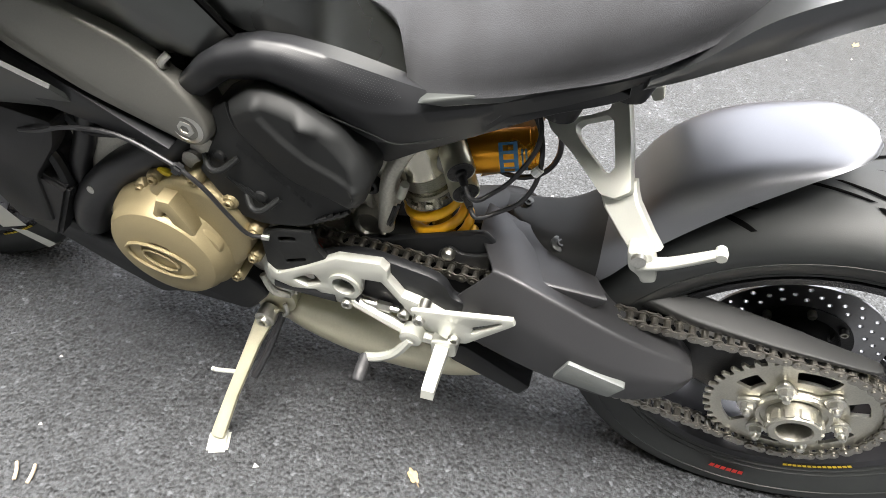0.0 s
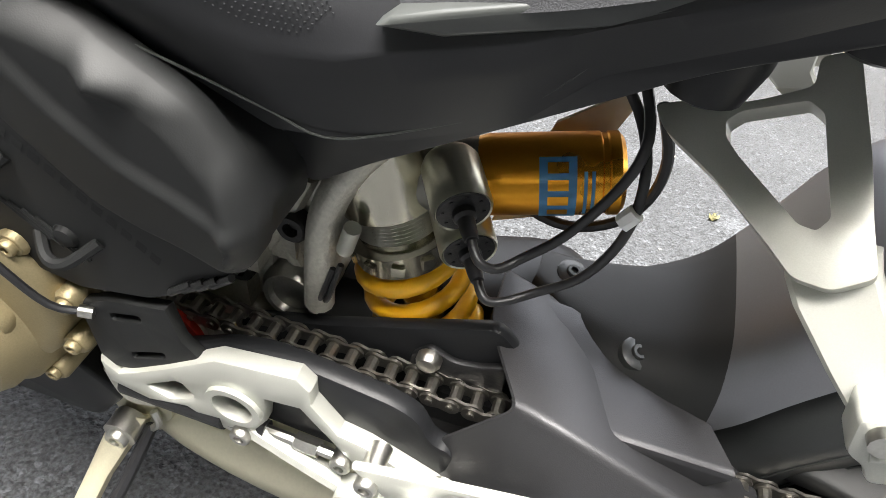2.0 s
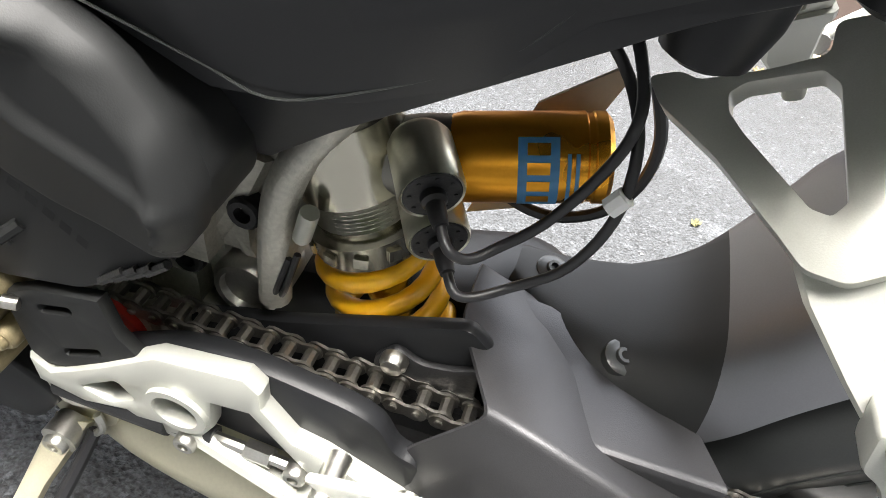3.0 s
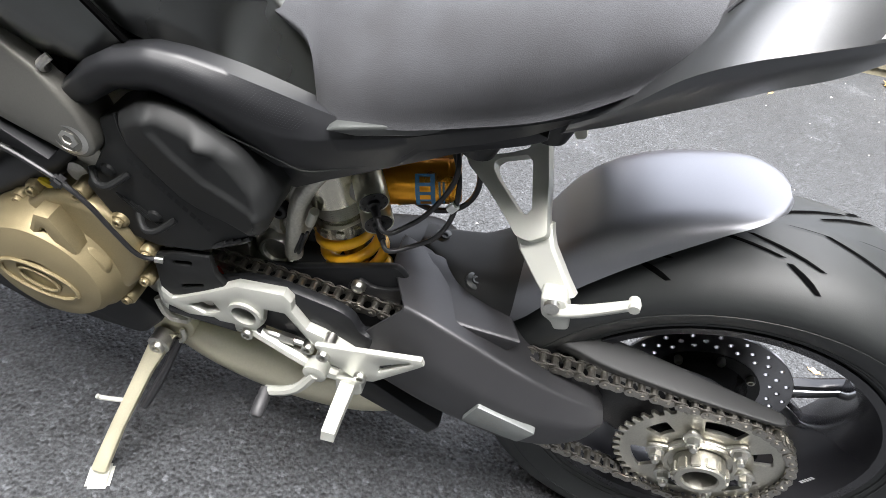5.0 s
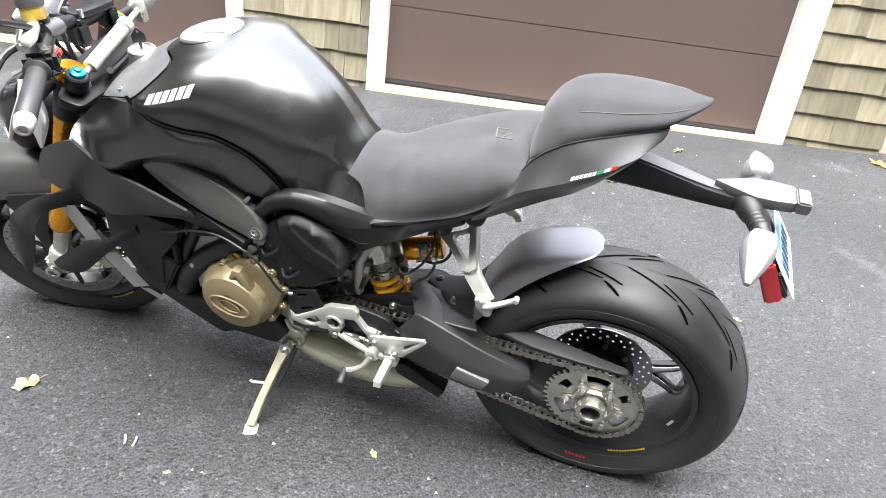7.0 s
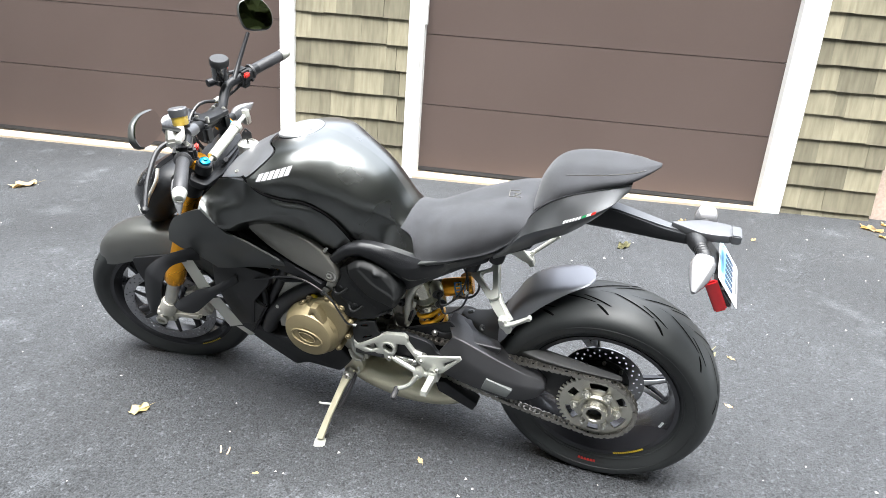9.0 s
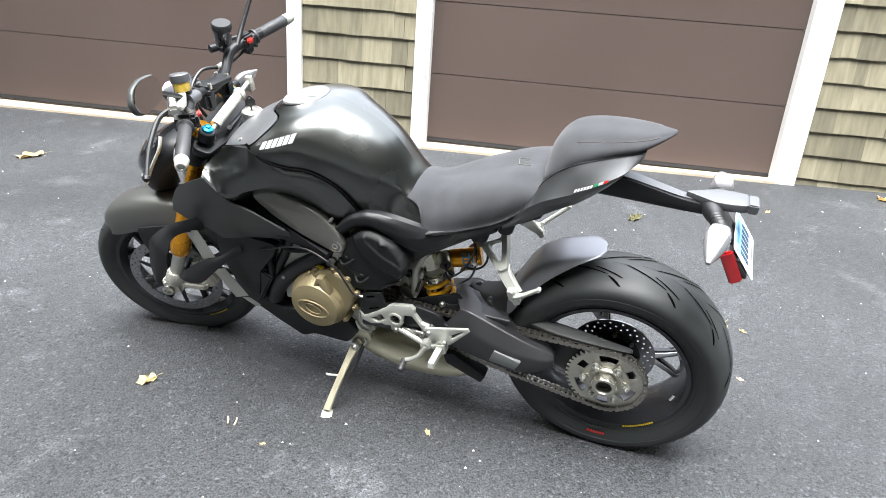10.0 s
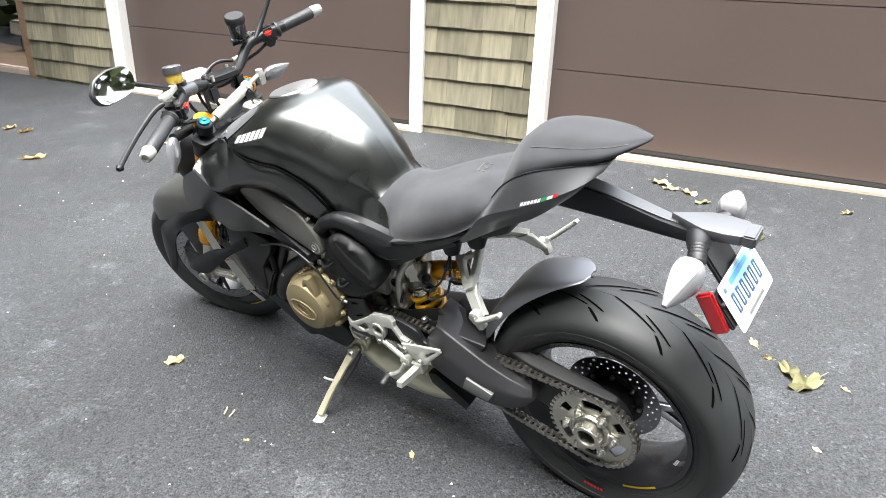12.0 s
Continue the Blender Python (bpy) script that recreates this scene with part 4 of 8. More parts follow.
def tank_point(x, s):
    """A point of the tank's left side at x, the share s of the way from the top's middle to the lower edge."""
    k = next((i for i in range(len(TANKNET) - 2) if TANKNET[i + 1][0].x >= x), len(TANKNET) - 2)
    a, b = TANKNET[k], TANKNET[k + 1]
    u = min(max((x - a[0].x) / (b[0].x - a[0].x), 0.0), 1.0)
    f = min(max(s, 0.0), 1.0) * (len(a) - 1)
    i = min(int(f), len(a) - 2)
    return a[i].lerp(b[i], u).lerp(a[i + 1].lerp(b[i + 1], u), f - i)


def tank_skin(x0, x1, n, ns=36):
    """A stretch of the tank's skin, its front and rear edges turned inwards."""
    left = [[tank_point(x0(j / ns) + (x1(j / ns) - x0(j / ns)) * i / n, j / ns) for i in range(n + 1)] for j in range(ns + 1)]
    for row in left:
        tuck = [v + Vector((0, -0.03 * v.y, -0.006)) for v in (row[0], row[-1])]
        row.insert(0, tuck[0])
        row.append(tuck[1])
    return grid_skin([[Vector((v.x, -v.y, v.z)) for v in row] for row in left[::-1][:-1]] + left)


def tank_joint(s):
    """Where the front cover meets the tank: round the filler cap in the middle, then slanting forwards down the side to a corner."""
    near = [min(max(s + d, 0.0), 1.0) for d in (-0.04, -0.02, 0.0, 0.02, 0.04)]
    return float(np.mean(np.interp(near, [0, 0.12, 0.24, 0.32, 0.40, 0.46, 0.56, 0.72, 0.86, 1.0], [-0.992, -0.988, -0.968, -0.940, -0.924, -0.926, -0.938, -0.962, -0.982, -0.990])))


tank = part("fuel_tank", tank_skin(lambda s: tank_joint(s) + 0.0045, lambda s: -0.530, 60), PAINT, bike, "satin dark grey fuel tank", smooth=50)
part("tank_front_cover", tank_skin(lambda s: -1.124, lambda s: tank_joint(s) - 0.0030, 24), GREYPLAST, bike, "satin grey cover ahead of the filler cap", smooth=60)
# set in behind both, so that a dark joint runs round, shade painted near black
part("tank_inner", both(loft([[Vector((v.x, v.y * 0.95, v.z - 0.013)) for v in r] for r in TANK[1:-2]], 3, 3)), GAPSHADE, bike)
for sgn in (-1, 1):
    p = tank_point(-1.030, 0.70)
    part("cover_screw", bolt(Vector((p.x, -sgn * p.y, p.z)), Vector((p.x - 0.1, sgn * 0.4, p.z + 0.5)), 0.0055, 0.004), STEEL, bike)
CAP0, CAP1 = (-0.908, 0, 0.9955), (-0.945, 0, 1.2)
cap = part("filler_cap", lathe([(0.066, -0.03), (0.066, 0.005), (0.063, 0.008), (0.001, 0.009)], CAP0, CAP1, 48), CAPM, bike, "round pale grey filler cap")
part("cap_ring", lathe([(0.0665, -0.03), (0.0690, -0.03), (0.0690, 0.0035), (0.0665, 0.0040)], CAP0, CAP1, 48, True), PLASTIC, bike)
part("cap_flap", block(-0.885, -0.020, 1.012, 0.05, 0.014, 0.003, 0.001, m=pose(0, 0, -0.004, 0, -10, 0)), CAPM, cap)
key = part("ignition_lock", lathe([(0.030, -0.05), (0.030, 0.0), (0.026, 0.004), (0.020, 0.005), (0.018, 0.002), (0.001, 0.002)], (-1.093, -0.008, 0.932), (-1.083, -0.008, 1.2), 28), STEEL, bike, "bare metal ignition lock")
part("key", merge(slab(soft([(-0.014, 0.012), (0.014, 0.012), (0.014, 0.030), (0.0, 0.046), (-0.014, 0.030)], 0.004), -0.003, 0.003, 0.001, [ring(0, 0.036, 0.003, 10)]), block(0, 0, 0.006, 0.006, 0.003, 0.02, 0.0005)), DARK, key, "black ignition key in its lock", m=pose(-1.095, -0.006, 0.934, 0, 0, 35))

# six slanted bars on a carved curve of the tank's side
bm = bmesh.new()
for k in range(6):
    quad = []
    for u, up in ((k / 6, 0), ((k + 0.80) / 6, 0), ((k + 0.80) / 6, 1), (k / 6, 1)):
        v = tank_point(-0.945 + 0.092 * u + 0.006 * up, 0.840 - 0.155 * u - 0.120 * up)
        quad.append(bm.verts.new(v + Vector((0, -0.0012, 0.0006))))
    bm.faces.new(quad)
part("tank_lettering", bm, SILVERLET, bike, "silver brand bars on the tank side")

RIDER = half([
    [(-0.597, 0, 0.805), (-0.592, 0.040, 0.803), (-0.586, 0.075, 0.797), (-0.583, 0.087, 0.792), (-0.581, 0.091, 0.787), (-0.575, 0.080, 0.782), (-0.570, 0, 0.780)],
    [(-0.578, 0, 0.812), (-0.572, 0.040, 0.810), (-0.560, 0.075, 0.800), (-0.549, 0.097, 0.787), (-0.543, 0.107, 0.776), (-0.540, 0.095, 0.765), (-0.545, 0, 0.76)],
    [(-0.548, 0, 0.816), (-0.543, 0.036, 0.814), (-0.536, 0.070, 0.803), (-0.530, 0.108, 0.770), (-0.525, 0.127, 0.728), (-0.522, 0.115, 0.719), (-0.525, 0, 0.73)],
    [(-0.500, 0, 0.822), (-0.500, 0.036, 0.822), (-0.500, 0.074, 0.810), (-0.500, 0.120, 0.772), (-0.500, 0.139, 0.733), (-0.500, 0.128, 0.723), (-0.50, 0, 0.73)],
    [(-0.440, 0, 0.841), (-0.440, 0.050, 0.843), (-0.440, 0.094, 0.832), (-0.440, 0.135, 0.796), (-0.440, 0.148, 0.752), (-0.440, 0.136, 0.742), (-0.44, 0, 0.75)],
    [(-0.380, 0, 0.861), (-0.380, 0.060, 0.864), (-0.380, 0.116, 0.851), (-0.380, 0.146, 0.816), (-0.380, 0.150, 0.775), (-0.380, 0.138, 0.766), (-0.38, 0, 0.77)],
    [(-0.320, 0, 0.882), (-0.320, 0.060, 0.886), (-0.320, 0.118, 0.874), (-0.320, 0.146, 0.842), (-0.320, 0.149, 0.802), (-0.320, 0.138, 0.793), (-0.32, 0, 0.80)],
    [(-0.272, 0, 0.897), (-0.272, 0.060, 0.901), (-0.272, 0.112, 0.891), (-0.270, 0.138, 0.867), (-0.268, 0.141, 0.834), (-0.268, 0.130, 0.826), (-0.27, 0, 0.83)],
    [(-0.237, 0, 0.904), (-0.237, 0.055, 0.907), (-0.237, 0.102, 0.900), (-0.236, 0.130, 0.887), (-0.235, 0.139, 0.868), (-0.236, 0.130, 0.860), (-0.24, 0, 0.86)],
    [(-0.217, 0, 0.902), (-0.217, 0.050, 0.904), (-0.217, 0.092, 0.902), (-0.216, 0.117, 0.898), (-0.215, 0.127, 0.891), (-0.218, 0.117, 0.886), (-0.22, 0, 0.885)]])
seat = part("rider_seat", both(loft(RIDER, 5, 4)), SUEDE, bike, "grey suede rider seat", smooth=60)
PILLION = half([
    [(-0.222, 0, 0.925), (-0.222, 0.030, 0.925), (-0.220, 0.060, 0.922), (-0.216, 0.085, 0.920), (-0.212, 0.098, 0.915), (-0.216, 0.080, 0.912), (-0.22, 0, 0.91)],
    [(-0.214, 0, 0.965), (-0.212, 0.030, 0.964), (-0.208, 0.060, 0.957), (-0.203, 0.087, 0.944), (-0.198, 0.103, 0.929), (-0.198, 0.085, 0.925), (-0.20, 0, 0.925)],
    [(-0.193, 0, 1.000), (-0.191, 0.035, 0.999), (-0.187, 0.066, 0.987), (-0.182, 0.094, 0.967), (-0.178, 0.109, 0.944), (-0.178, 0.092, 0.938), (-0.18, 0, 0.94)],
    [(-0.162, 0, 1.021), (-0.161, 0.040, 1.020), (-0.159, 0.074, 1.007), (-0.157, 0.103, 0.988), (-0.155, 0.113, 0.965), (-0.155, 0.096, 0.958), (-0.155, 0, 0.96)],
    [(-0.120, 0, 1.029), (-0.120, 0.045, 1.028), (-0.119, 0.077, 1.016), (-0.117, 0.102, 1.000), (-0.115, 0.107, 0.980), (-0.115, 0.090, 0.973), (-0.115, 0, 0.975)],
    [(-0.060, 0, 1.033), (-0.060, 0.046, 1.032), (-0.060, 0.071, 1.022), (-0.060, 0.089, 1.009), (-0.060, 0.089, 0.994), (-0.060, 0.075, 0.988), (-0.06, 0, 0.99)],
    [(0.000, 0, 1.035), (0.000, 0.036, 1.034), (0.000, 0.053, 1.027), (0.000, 0.066, 1.019), (0.000, 0.068, 1.010), (0.000, 0.058, 1.005), (0.0, 0, 1.005)],
    [(0.040, 0, 1.037), (0.040, 0.018, 1.036), (0.040, 0.028, 1.032), (0.040, 0.036, 1.028), (0.040, 0.036, 1.023), (0.040, 0.030, 1.020), (0.04, 0, 1.02)],
    [(0.066, 0, 1.039), (0.066, 0.004, 1.0385), (0.066, 0.006, 1.037), (0.066, 0.007, 1.035), (0.066, 0.007, 1.033), (0.066, 0.006, 1.032), (0.066, 0, 1.032)]])
PILLNET = loft(PILLION, 5, 4)
pillion = part("pillion_seat", both(PILLNET), SUEDE, bike, "raised grey suede pillion seat", smooth=60)
for sgn in (-1, 1):
    line = [r[8] + Vector((0, -0.0004, 0.0006)) for r in PILLNET if -0.145 < r[8].x < 0.035]
    part("pillion_seam", tube([(v.x, v.y if sgn < 0 else -v.y, v.z) for v in line], 0.0007, 5, 1), FRAMEM, pillion, "pale seat stitching")
part("seat_emblem", merge(*[tube([(-0.290 + a, -0.035 + b, 0.926 + 0.3 * a), (-0.290 + c, -0.035 + d, 0.926 + 0.3 * c)], 0.0011, 5) for a, b, c, d in
                            ((0, 0, 0.03, -0.012), (0, 0, 0.006, -0.035), (0.006, -0.035, 0.04, -0.05), (0.014, -0.02, 0.03, -0.03), (0.02, -0.036, 0.034, -0.026))]), FRAMEM, bike, "embroidered grey emblem on the seat")
TAIL = half([
    [(-0.302, 0.050, 0.790), (-0.302, 0.128, 0.798), (-0.302, 0.135, 0.793), (-0.302, 0.138, 0.786), (-0.303, 0.134, 0.776), (-0.305, 0.124, 0.766), (-0.303, 0.05, 0.766)],
    [(-0.265, 0.050, 0.826), (-0.265, 0.132, 0.834), (-0.266, 0.142, 0.828), (-0.268, 0.148, 0.820), (-0.270, 0.142, 0.806), (-0.272, 0.130, 0.788), (-0.27, 0.05, 0.788)],
    [(-0.232, 0.050, 0.874), (-0.232, 0.122, 0.882), (-0.234, 0.141, 0.874), (-0.236, 0.157, 0.862), (-0.236, 0.150, 0.843), (-0.236, 0.134, 0.814), (-0.236, 0.05, 0.814)],
    [(-0.205, 0.050, 0.914), (-0.205, 0.112, 0.922), (-0.204, 0.132, 0.910), (-0.203, 0.161, 0.888), (-0.202, 0.153, 0.867), (-0.202, 0.134, 0.836), (-0.202, 0.05, 0.836)],
    [(-0.170, 0.050, 0.944), (-0.170, 0.112, 0.954), (-0.167, 0.130, 0.936), (-0.165, 0.159, 0.906), (-0.165, 0.150, 0.886), (-0.165, 0.129, 0.857), (-0.165, 0.05, 0.857)],
    [(-0.130, 0.050, 0.966), (-0.130, 0.110, 0.976), (-0.126, 0.126, 0.956), (-0.122, 0.149, 0.922), (-0.122, 0.142, 0.906), (-0.124, 0.123, 0.878), (-0.124, 0.05, 0.878)],
    [(-0.080, 0.045, 0.980), (-0.080, 0.095, 0.988), (-0.076, 0.111, 0.968), (-0.074, 0.132, 0.944), (-0.075, 0.127, 0.930), (-0.080, 0.114, 0.911), (-0.08, 0.045, 0.911)],
    [(-0.030, 0.035, 0.990), (-0.030, 0.075, 0.995), (-0.028, 0.089, 0.980), (-0.030, 0.106, 0.964), (-0.034, 0.104, 0.955), (-0.042, 0.097, 0.942), (-0.042, 0.035, 0.942)],
    [(0.008, 0.025, 0.997), (0.008, 0.057, 1.000), (0.006, 0.064, 0.992), (0.002, 0.070, 0.985), (-0.004, 0.070, 0.980), (-0.010, 0.066, 0.975), (-0.01, 0.025, 0.975)]])
for row in TAIL:
    row.insert(0, Vector((row[0].x, 0, row[0].z)))
    row.append(Vector((row[-1].x, 0, row[-1].z)))
TAILNET = loft(TAIL, 5, 4, (2, 4, 6))
part("tail_fairing", both(TAILNET), TAILPAINT, bike, "satin dark grey pointed tail fairing", smooth=35)
# paler tube that paints the highlight on the tail's upper edge
edge = [r[8] + Vector((0, -0.0008, 0.0012)) for r in TAILNET if r[8].x > -0.225]
for sgn in (-1, 1):
    part("tail_edge", tube([(v.x, -sgn * v.y, v.z) for v in edge], 0.0016, 6, 1), GREYPAINT, bike, "painted highlight along the upper edge of the tail")
for sgn in (-1, 1):
    part("latch_piece", block(-0.214, sgn * 0.085, 0.893, 0.016, 0.030, 0.030, 0.004, m=pose(0, 0, 0, 0, 20, 0)), GREYPAINT, bike, "pale bracket between the two seats")
part("tail_lettering", side_letters(-0.132, 0.922, 0.040, 0.014, -0.1530, 0.008, 6, 0.2, -0.1415), WHITE, bike, "white brand bars on the tail")
for k, m in enumerate((GREEN, WHITE, RED)):
    part("tail_stripe", side_letters(-0.091 + 0.010 * k, 0.937 + 0.0042 * k, 0.010, 0.0042, -0.1410 + 0.0034 * k, 0.007, 1, 0.0, -0.1376 + 0.0034 * k), m, bike, ("green", "white", "red")[k] + " block of the tail stripe")
COVER = ((-0.775, 0.150, 0.695, 0.160, 0.673, 0.150, 0.655), (-0.740, 0.160, 0.731, 0.168, 0.703, 0.155, 0.684), (-0.715, 0.161, 0.748, 0.169, 0.720, 0.153, 0.703), (-0.675, 0.157, 0.761, 0.168, 0.732, 0.150, 0.708),
         (-0.645, 0.154, 0.760, 0.166, 0.729, 0.148, 0.696), (-0.600, 0.148, 0.751, 0.161, 0.715, 0.148, 0.674), (-0.560, 0.143, 0.741, 0.157, 0.702, 0.147, 0.656), (-0.525, 0.139, 0.732, 0.152, 0.703, 0.140, 0.655),
         (-0.500, 0.139, 0.729, 0.150, 0.711, 0.136, 0.660), (-0.450, 0.141, 0.741, 0.148, 0.727, 0.134, 0.682), (-0.420, 0.142, 0.752, 0.147, 0.741, 0.135, 0.715), (-0.370, 0.143, 0.771, 0.146, 0.763, 0.138, 0.742),
         (-0.330, 0.143, 0.789, 0.146, 0.782, 0.138, 0.765), (-0.295, 0.138, 0.804, 0.140, 0.797, 0.130, 0.785))


def cover_section(x):
    """The side cover's section at x: a rounded upper face, a crease, a lower face that falls inwards."""
    yt, zt, yc, zc, yf, zf = (float(np.interp(x, [c[0] for c in COVER], [c[k] for c in COVER])) for k in range(1, 7))
    k = max(0.0, min(1.0, (-0.50 - x) / 0.12))
    top, crease, foot = Vector((x, -yt, zt)), Vector((x, -yc, zc)), Vector((x, -yf, zf))
    bulge = top.lerp(crease, 0.5) + Vector((0, -0.006 * k, 0.005 * k))
    face = spline([top, bulge, crease], 4)
    bend = crease.lerp(foot, 0.35 * k) + Vector((0, -0.002 * k, 0))
    return [Vector((x, -0.095, zt - 0.010)), Vector((x, -yt + 0.006, zt - 0.001)), *face, crease.lerp(bend, 0.5), crease.lerp(foot, 0.35) + Vector((0, -0.002 * k, 0)), crease.lerp(foot, 0.7), foot, Vector((x, -0.095, zf))]


lobe = [(-0.640, 0.690), (-0.533, 0.680), (-0.42, 0.742), (-0.33, 0.770), (-0.310, 0.766), (-0.330, 0.752), (-0.380, 0.728), (-0.400, 0.716), (-0.515, 0.632), (-0.560, 0.592), (-0.572, 0.598), (-0.585, 0.640), (-0.610, 0.672)]
for sgn in (-1, 1):
    bm = grid_skin([cover_section(-0.775 + 0.480 * i / 80) for i in range(81)], True, True)
    cover = part("subframe_cover", bm if sgn < 0 else mirrored(bm), SATIN, bike, "long black plastic subframe side cover", smooth=50)
    bm = slab(lobe, -0.136, -0.08, 0.010, seg=3, r=0.010)
    for v in bm.verts:
        v.co.y += 0.40 * max(0.0, 0.68 - v.co.z) * (1 if v.co.x < -0.45 else 0.5) * 0.8
    part("lower_lobe", bm if sgn < 0 else mirrored(bm), SATIN, cover, smooth=45)
    part("cover_seam", (lambda b: b if sgn < 0 else mirrored(b))(tube([(-0.640, -0.160, 0.697), (-0.600, -0.154, 0.682), (-0.560, -0.149, 0.667), (-0.535, -0.145, 0.657), (-0.504, -0.138, 0.664), (-0.454, -0.136, 0.690), (-0.432, -0.138, 0.712), (-0.415, -0.141, 0.738)], 0.0007, 5)), DUCT, cover)
bm = bmesh.new()
for i in range(42):
    for j in range(13):
        x, u = -0.652 + 0.0030 * i + (0.0015 if j % 2 else 0), 0.10 + 0.75 * j / 12
        if abs(i / 41 - 0.5) * 2 > 1.02 - 0.5 * abs(u - 0.5):
            continue
        row = cover_section(x)
        f = 2 + 7 * u
        v = row[int(f)].lerp(row[int(f) + 1], f - int(f)) + Vector((0, -0.0004, 0.0006))
        base = [bm.verts.new(v + Vector((0.0004 * a, 0.0004 * b, 0))) for a, b in ((-1, -1), (1, -1), (1, 1), (-1, 1))]
        tip = bm.verts.new(v + Vector((0, -0.0002, 0.0003)))
        for k in range(4):
            bm.faces.new((base[k], base[(k + 1) % 4], tip))
part("grip_dots", bm, SATIN, bike)["kind"] = "stuff"
part("subframe_core", slab([(-0.78, 0.70), (-0.60, 0.72), (-0.32, 0.78), (-0.20, 0.82), (-0.22, 0.78), (-0.42, 0.68), (-0.56, 0.60), (-0.70, 0.62)], -0.075, 0.075, 0.01), DARK, bike)
bm = slab([(-0.508, 0.7225), (-0.481, 0.7235), (-0.421, 0.7395), (-0.346, 0.770), (-0.250, 0.818), (-0.250, 0.826), (-0.346, 0.781), (-0.421, 0.7515), (-0.481, 0.7345), (-0.502, 0.7275)], -0.154, -0.09, 0.003, seg=3)
for v in bm.verts:
    v.co.y += 0.018 * max(0.0, min(1.0, (v.co.x + 0.50) / 0.2))
part("seat_edge_strip", bm, DUCT, bike, "black lip under the seat", smooth=35)

# ---- number plate holder and rear lamps ----
boom = sub("plate_holder")
part("boom_arm", hull([(-0.14, 0.924, 0.856, 0.030), (-0.034, 0.9085, 0.850, 0.024), (0.033, 0.893, 0.846, 0.022), (0.10, 0.877, 0.843, 0.022), (0.18, 0.868, 0.842, 0.024)], [(0, 0), (0.8, 0), (1, 0.12), (1, 0.85), (0.7, 1.0)], 4, 2), PLASTIC, boom, "black tail boom")
# paler strip: the sheen on the boom's top is put into its colour
part("boom_top", hull([(-0.14, 0.9275, 0.923, 0.022), (-0.034, 0.9120, 0.9075, 0.018), (0.033, 0.8965, 0.892, 0.016), (0.10, 0.8805, 0.876, 0.013), (0.13, 0.8750, 0.871, 0.010)], [(0, 0), (0.9, 0), (1, 0.2), (1, 1.0)], 4, 2), GREYPLAST, boom, "grey strip painting the lit top of the tail boom")
part("boom_head", slab([(0.0, 0.110), (0.018, 0.150), (0.032, 0.180), (0.033, 0.215), (0.028, 0.252), (-0.028, 0.252), (-0.033, 0.215), (-0.032, 0.180), (-0.018, 0.150)], 0.868, 0.889, 0.004, r=0.008), GREYPLAST, boom, "grey plate lamp housing", m=Matrix(((0, 0, 1, 0), (1, 0, 0, 0), (0, 1, 0, 0), (0, 0, 0, 1))))
part("plate_lamp", block(0.262, -0.008, 0.882, 0.024, 0.050, 0.024, 0.003), GREYPLAST, boom, "small square lamp block")
part("plate_stay", merge(block(0.215, -0.02, 0.83, 0.012, 0.09, 0.10, 0.004, m=pose(0, 0, 0, 0, -36, 0)), block(0.255, -0.085, 0.772, 0.010, 0.05, 0.075, 0.003, m=pose(0, 0, 0, 0, -36, 0))), DARK, boom)
PTL, PBL, PTR = Vector((0.236, -0.100, 0.816)), Vector((0.294, -0.096, 0.738)), Vector((0.240, 0.074, 0.814))
px, pz = (PTR - PTL).normalized(), (PTL - PBL).normalized()
py = pz.cross(px)
PLATE = Matrix.Translation((PBL + PTR) / 2) @ Matrix((px, py, pz)).transposed().to_4x4()
plate = part("number_plate", slab([(-0.089, -0.051), (0.089, -0.051), (0.089, 0.051), (-0.089, 0.051)], -0.001, 0.001, 0.0006, r=0.010), WHITE, boom, "white and blue number plate with dark bars", m=PLATE)
part("plate_band", slab([(-0.085, 0.012), (0.085, 0.012), (0.085, 0.047), (-0.085, 0.047)], -0.0016, -0.0012, 0, r=0.006), PLATEBLUE, plate, "blue upper band")
part("plate_fade", slab([(-0.085, -0.012), (0.085, -0.012), (0.085, 0.0118), (-0.085, 0.0118)], -0.0015, -0.0012, 0), PLATEPALE, plate, "paler blue middle band")
for k in range(6):
    x = -0.066 + 0.023 * k
    part("plate_bar", slab([(x, -0.020), (x + 0.013, -0.020), (x + 0.013, 0.020), (x, 0.020)], -0.0032, -0.0018, 0.0003, [[(x + 0.0035, -0.015), (x + 0.0095, -0.015), (x + 0.0095, 0.015), (x + 0.0035, 0.015)]], r=0.003), PLATEINK, plate)
part("plate_footer", slab([(-0.04, -0.043), (0.04, -0.043), (0.04, -0.036), (-0.04, -0.036)], -0.0018, -0.0012, 0), STICKER, plate)
part("plate_header", slab([(-0.045, 0.030), (0.045, 0.030), (0.045, 0.041), (-0.045, 0.041)], -0.0022, -0.0017, 0), BLUE, plate)
for x in (-0.072, 0.072):
    part("plate_bolt", lathe([(0.005, -0.001), (0.005, 0.003), (0.003, 0.004)], (x, 0, 0.036), (x, -1, 0.036), 10), STEEL, plate)
part("red_reflector", block(0.240, -0.115, 0.772, 0.030, 0.012, 0.092, 0.004, m=pose(0, 0, 0, 0, -26, 10)), REFLECT, boom, "tall red reflector beside the plate")
part("reflector_stay", block(0.252, -0.088, 0.785, 0.008, 0.040, 0.012, 0.002), DARK, boom)
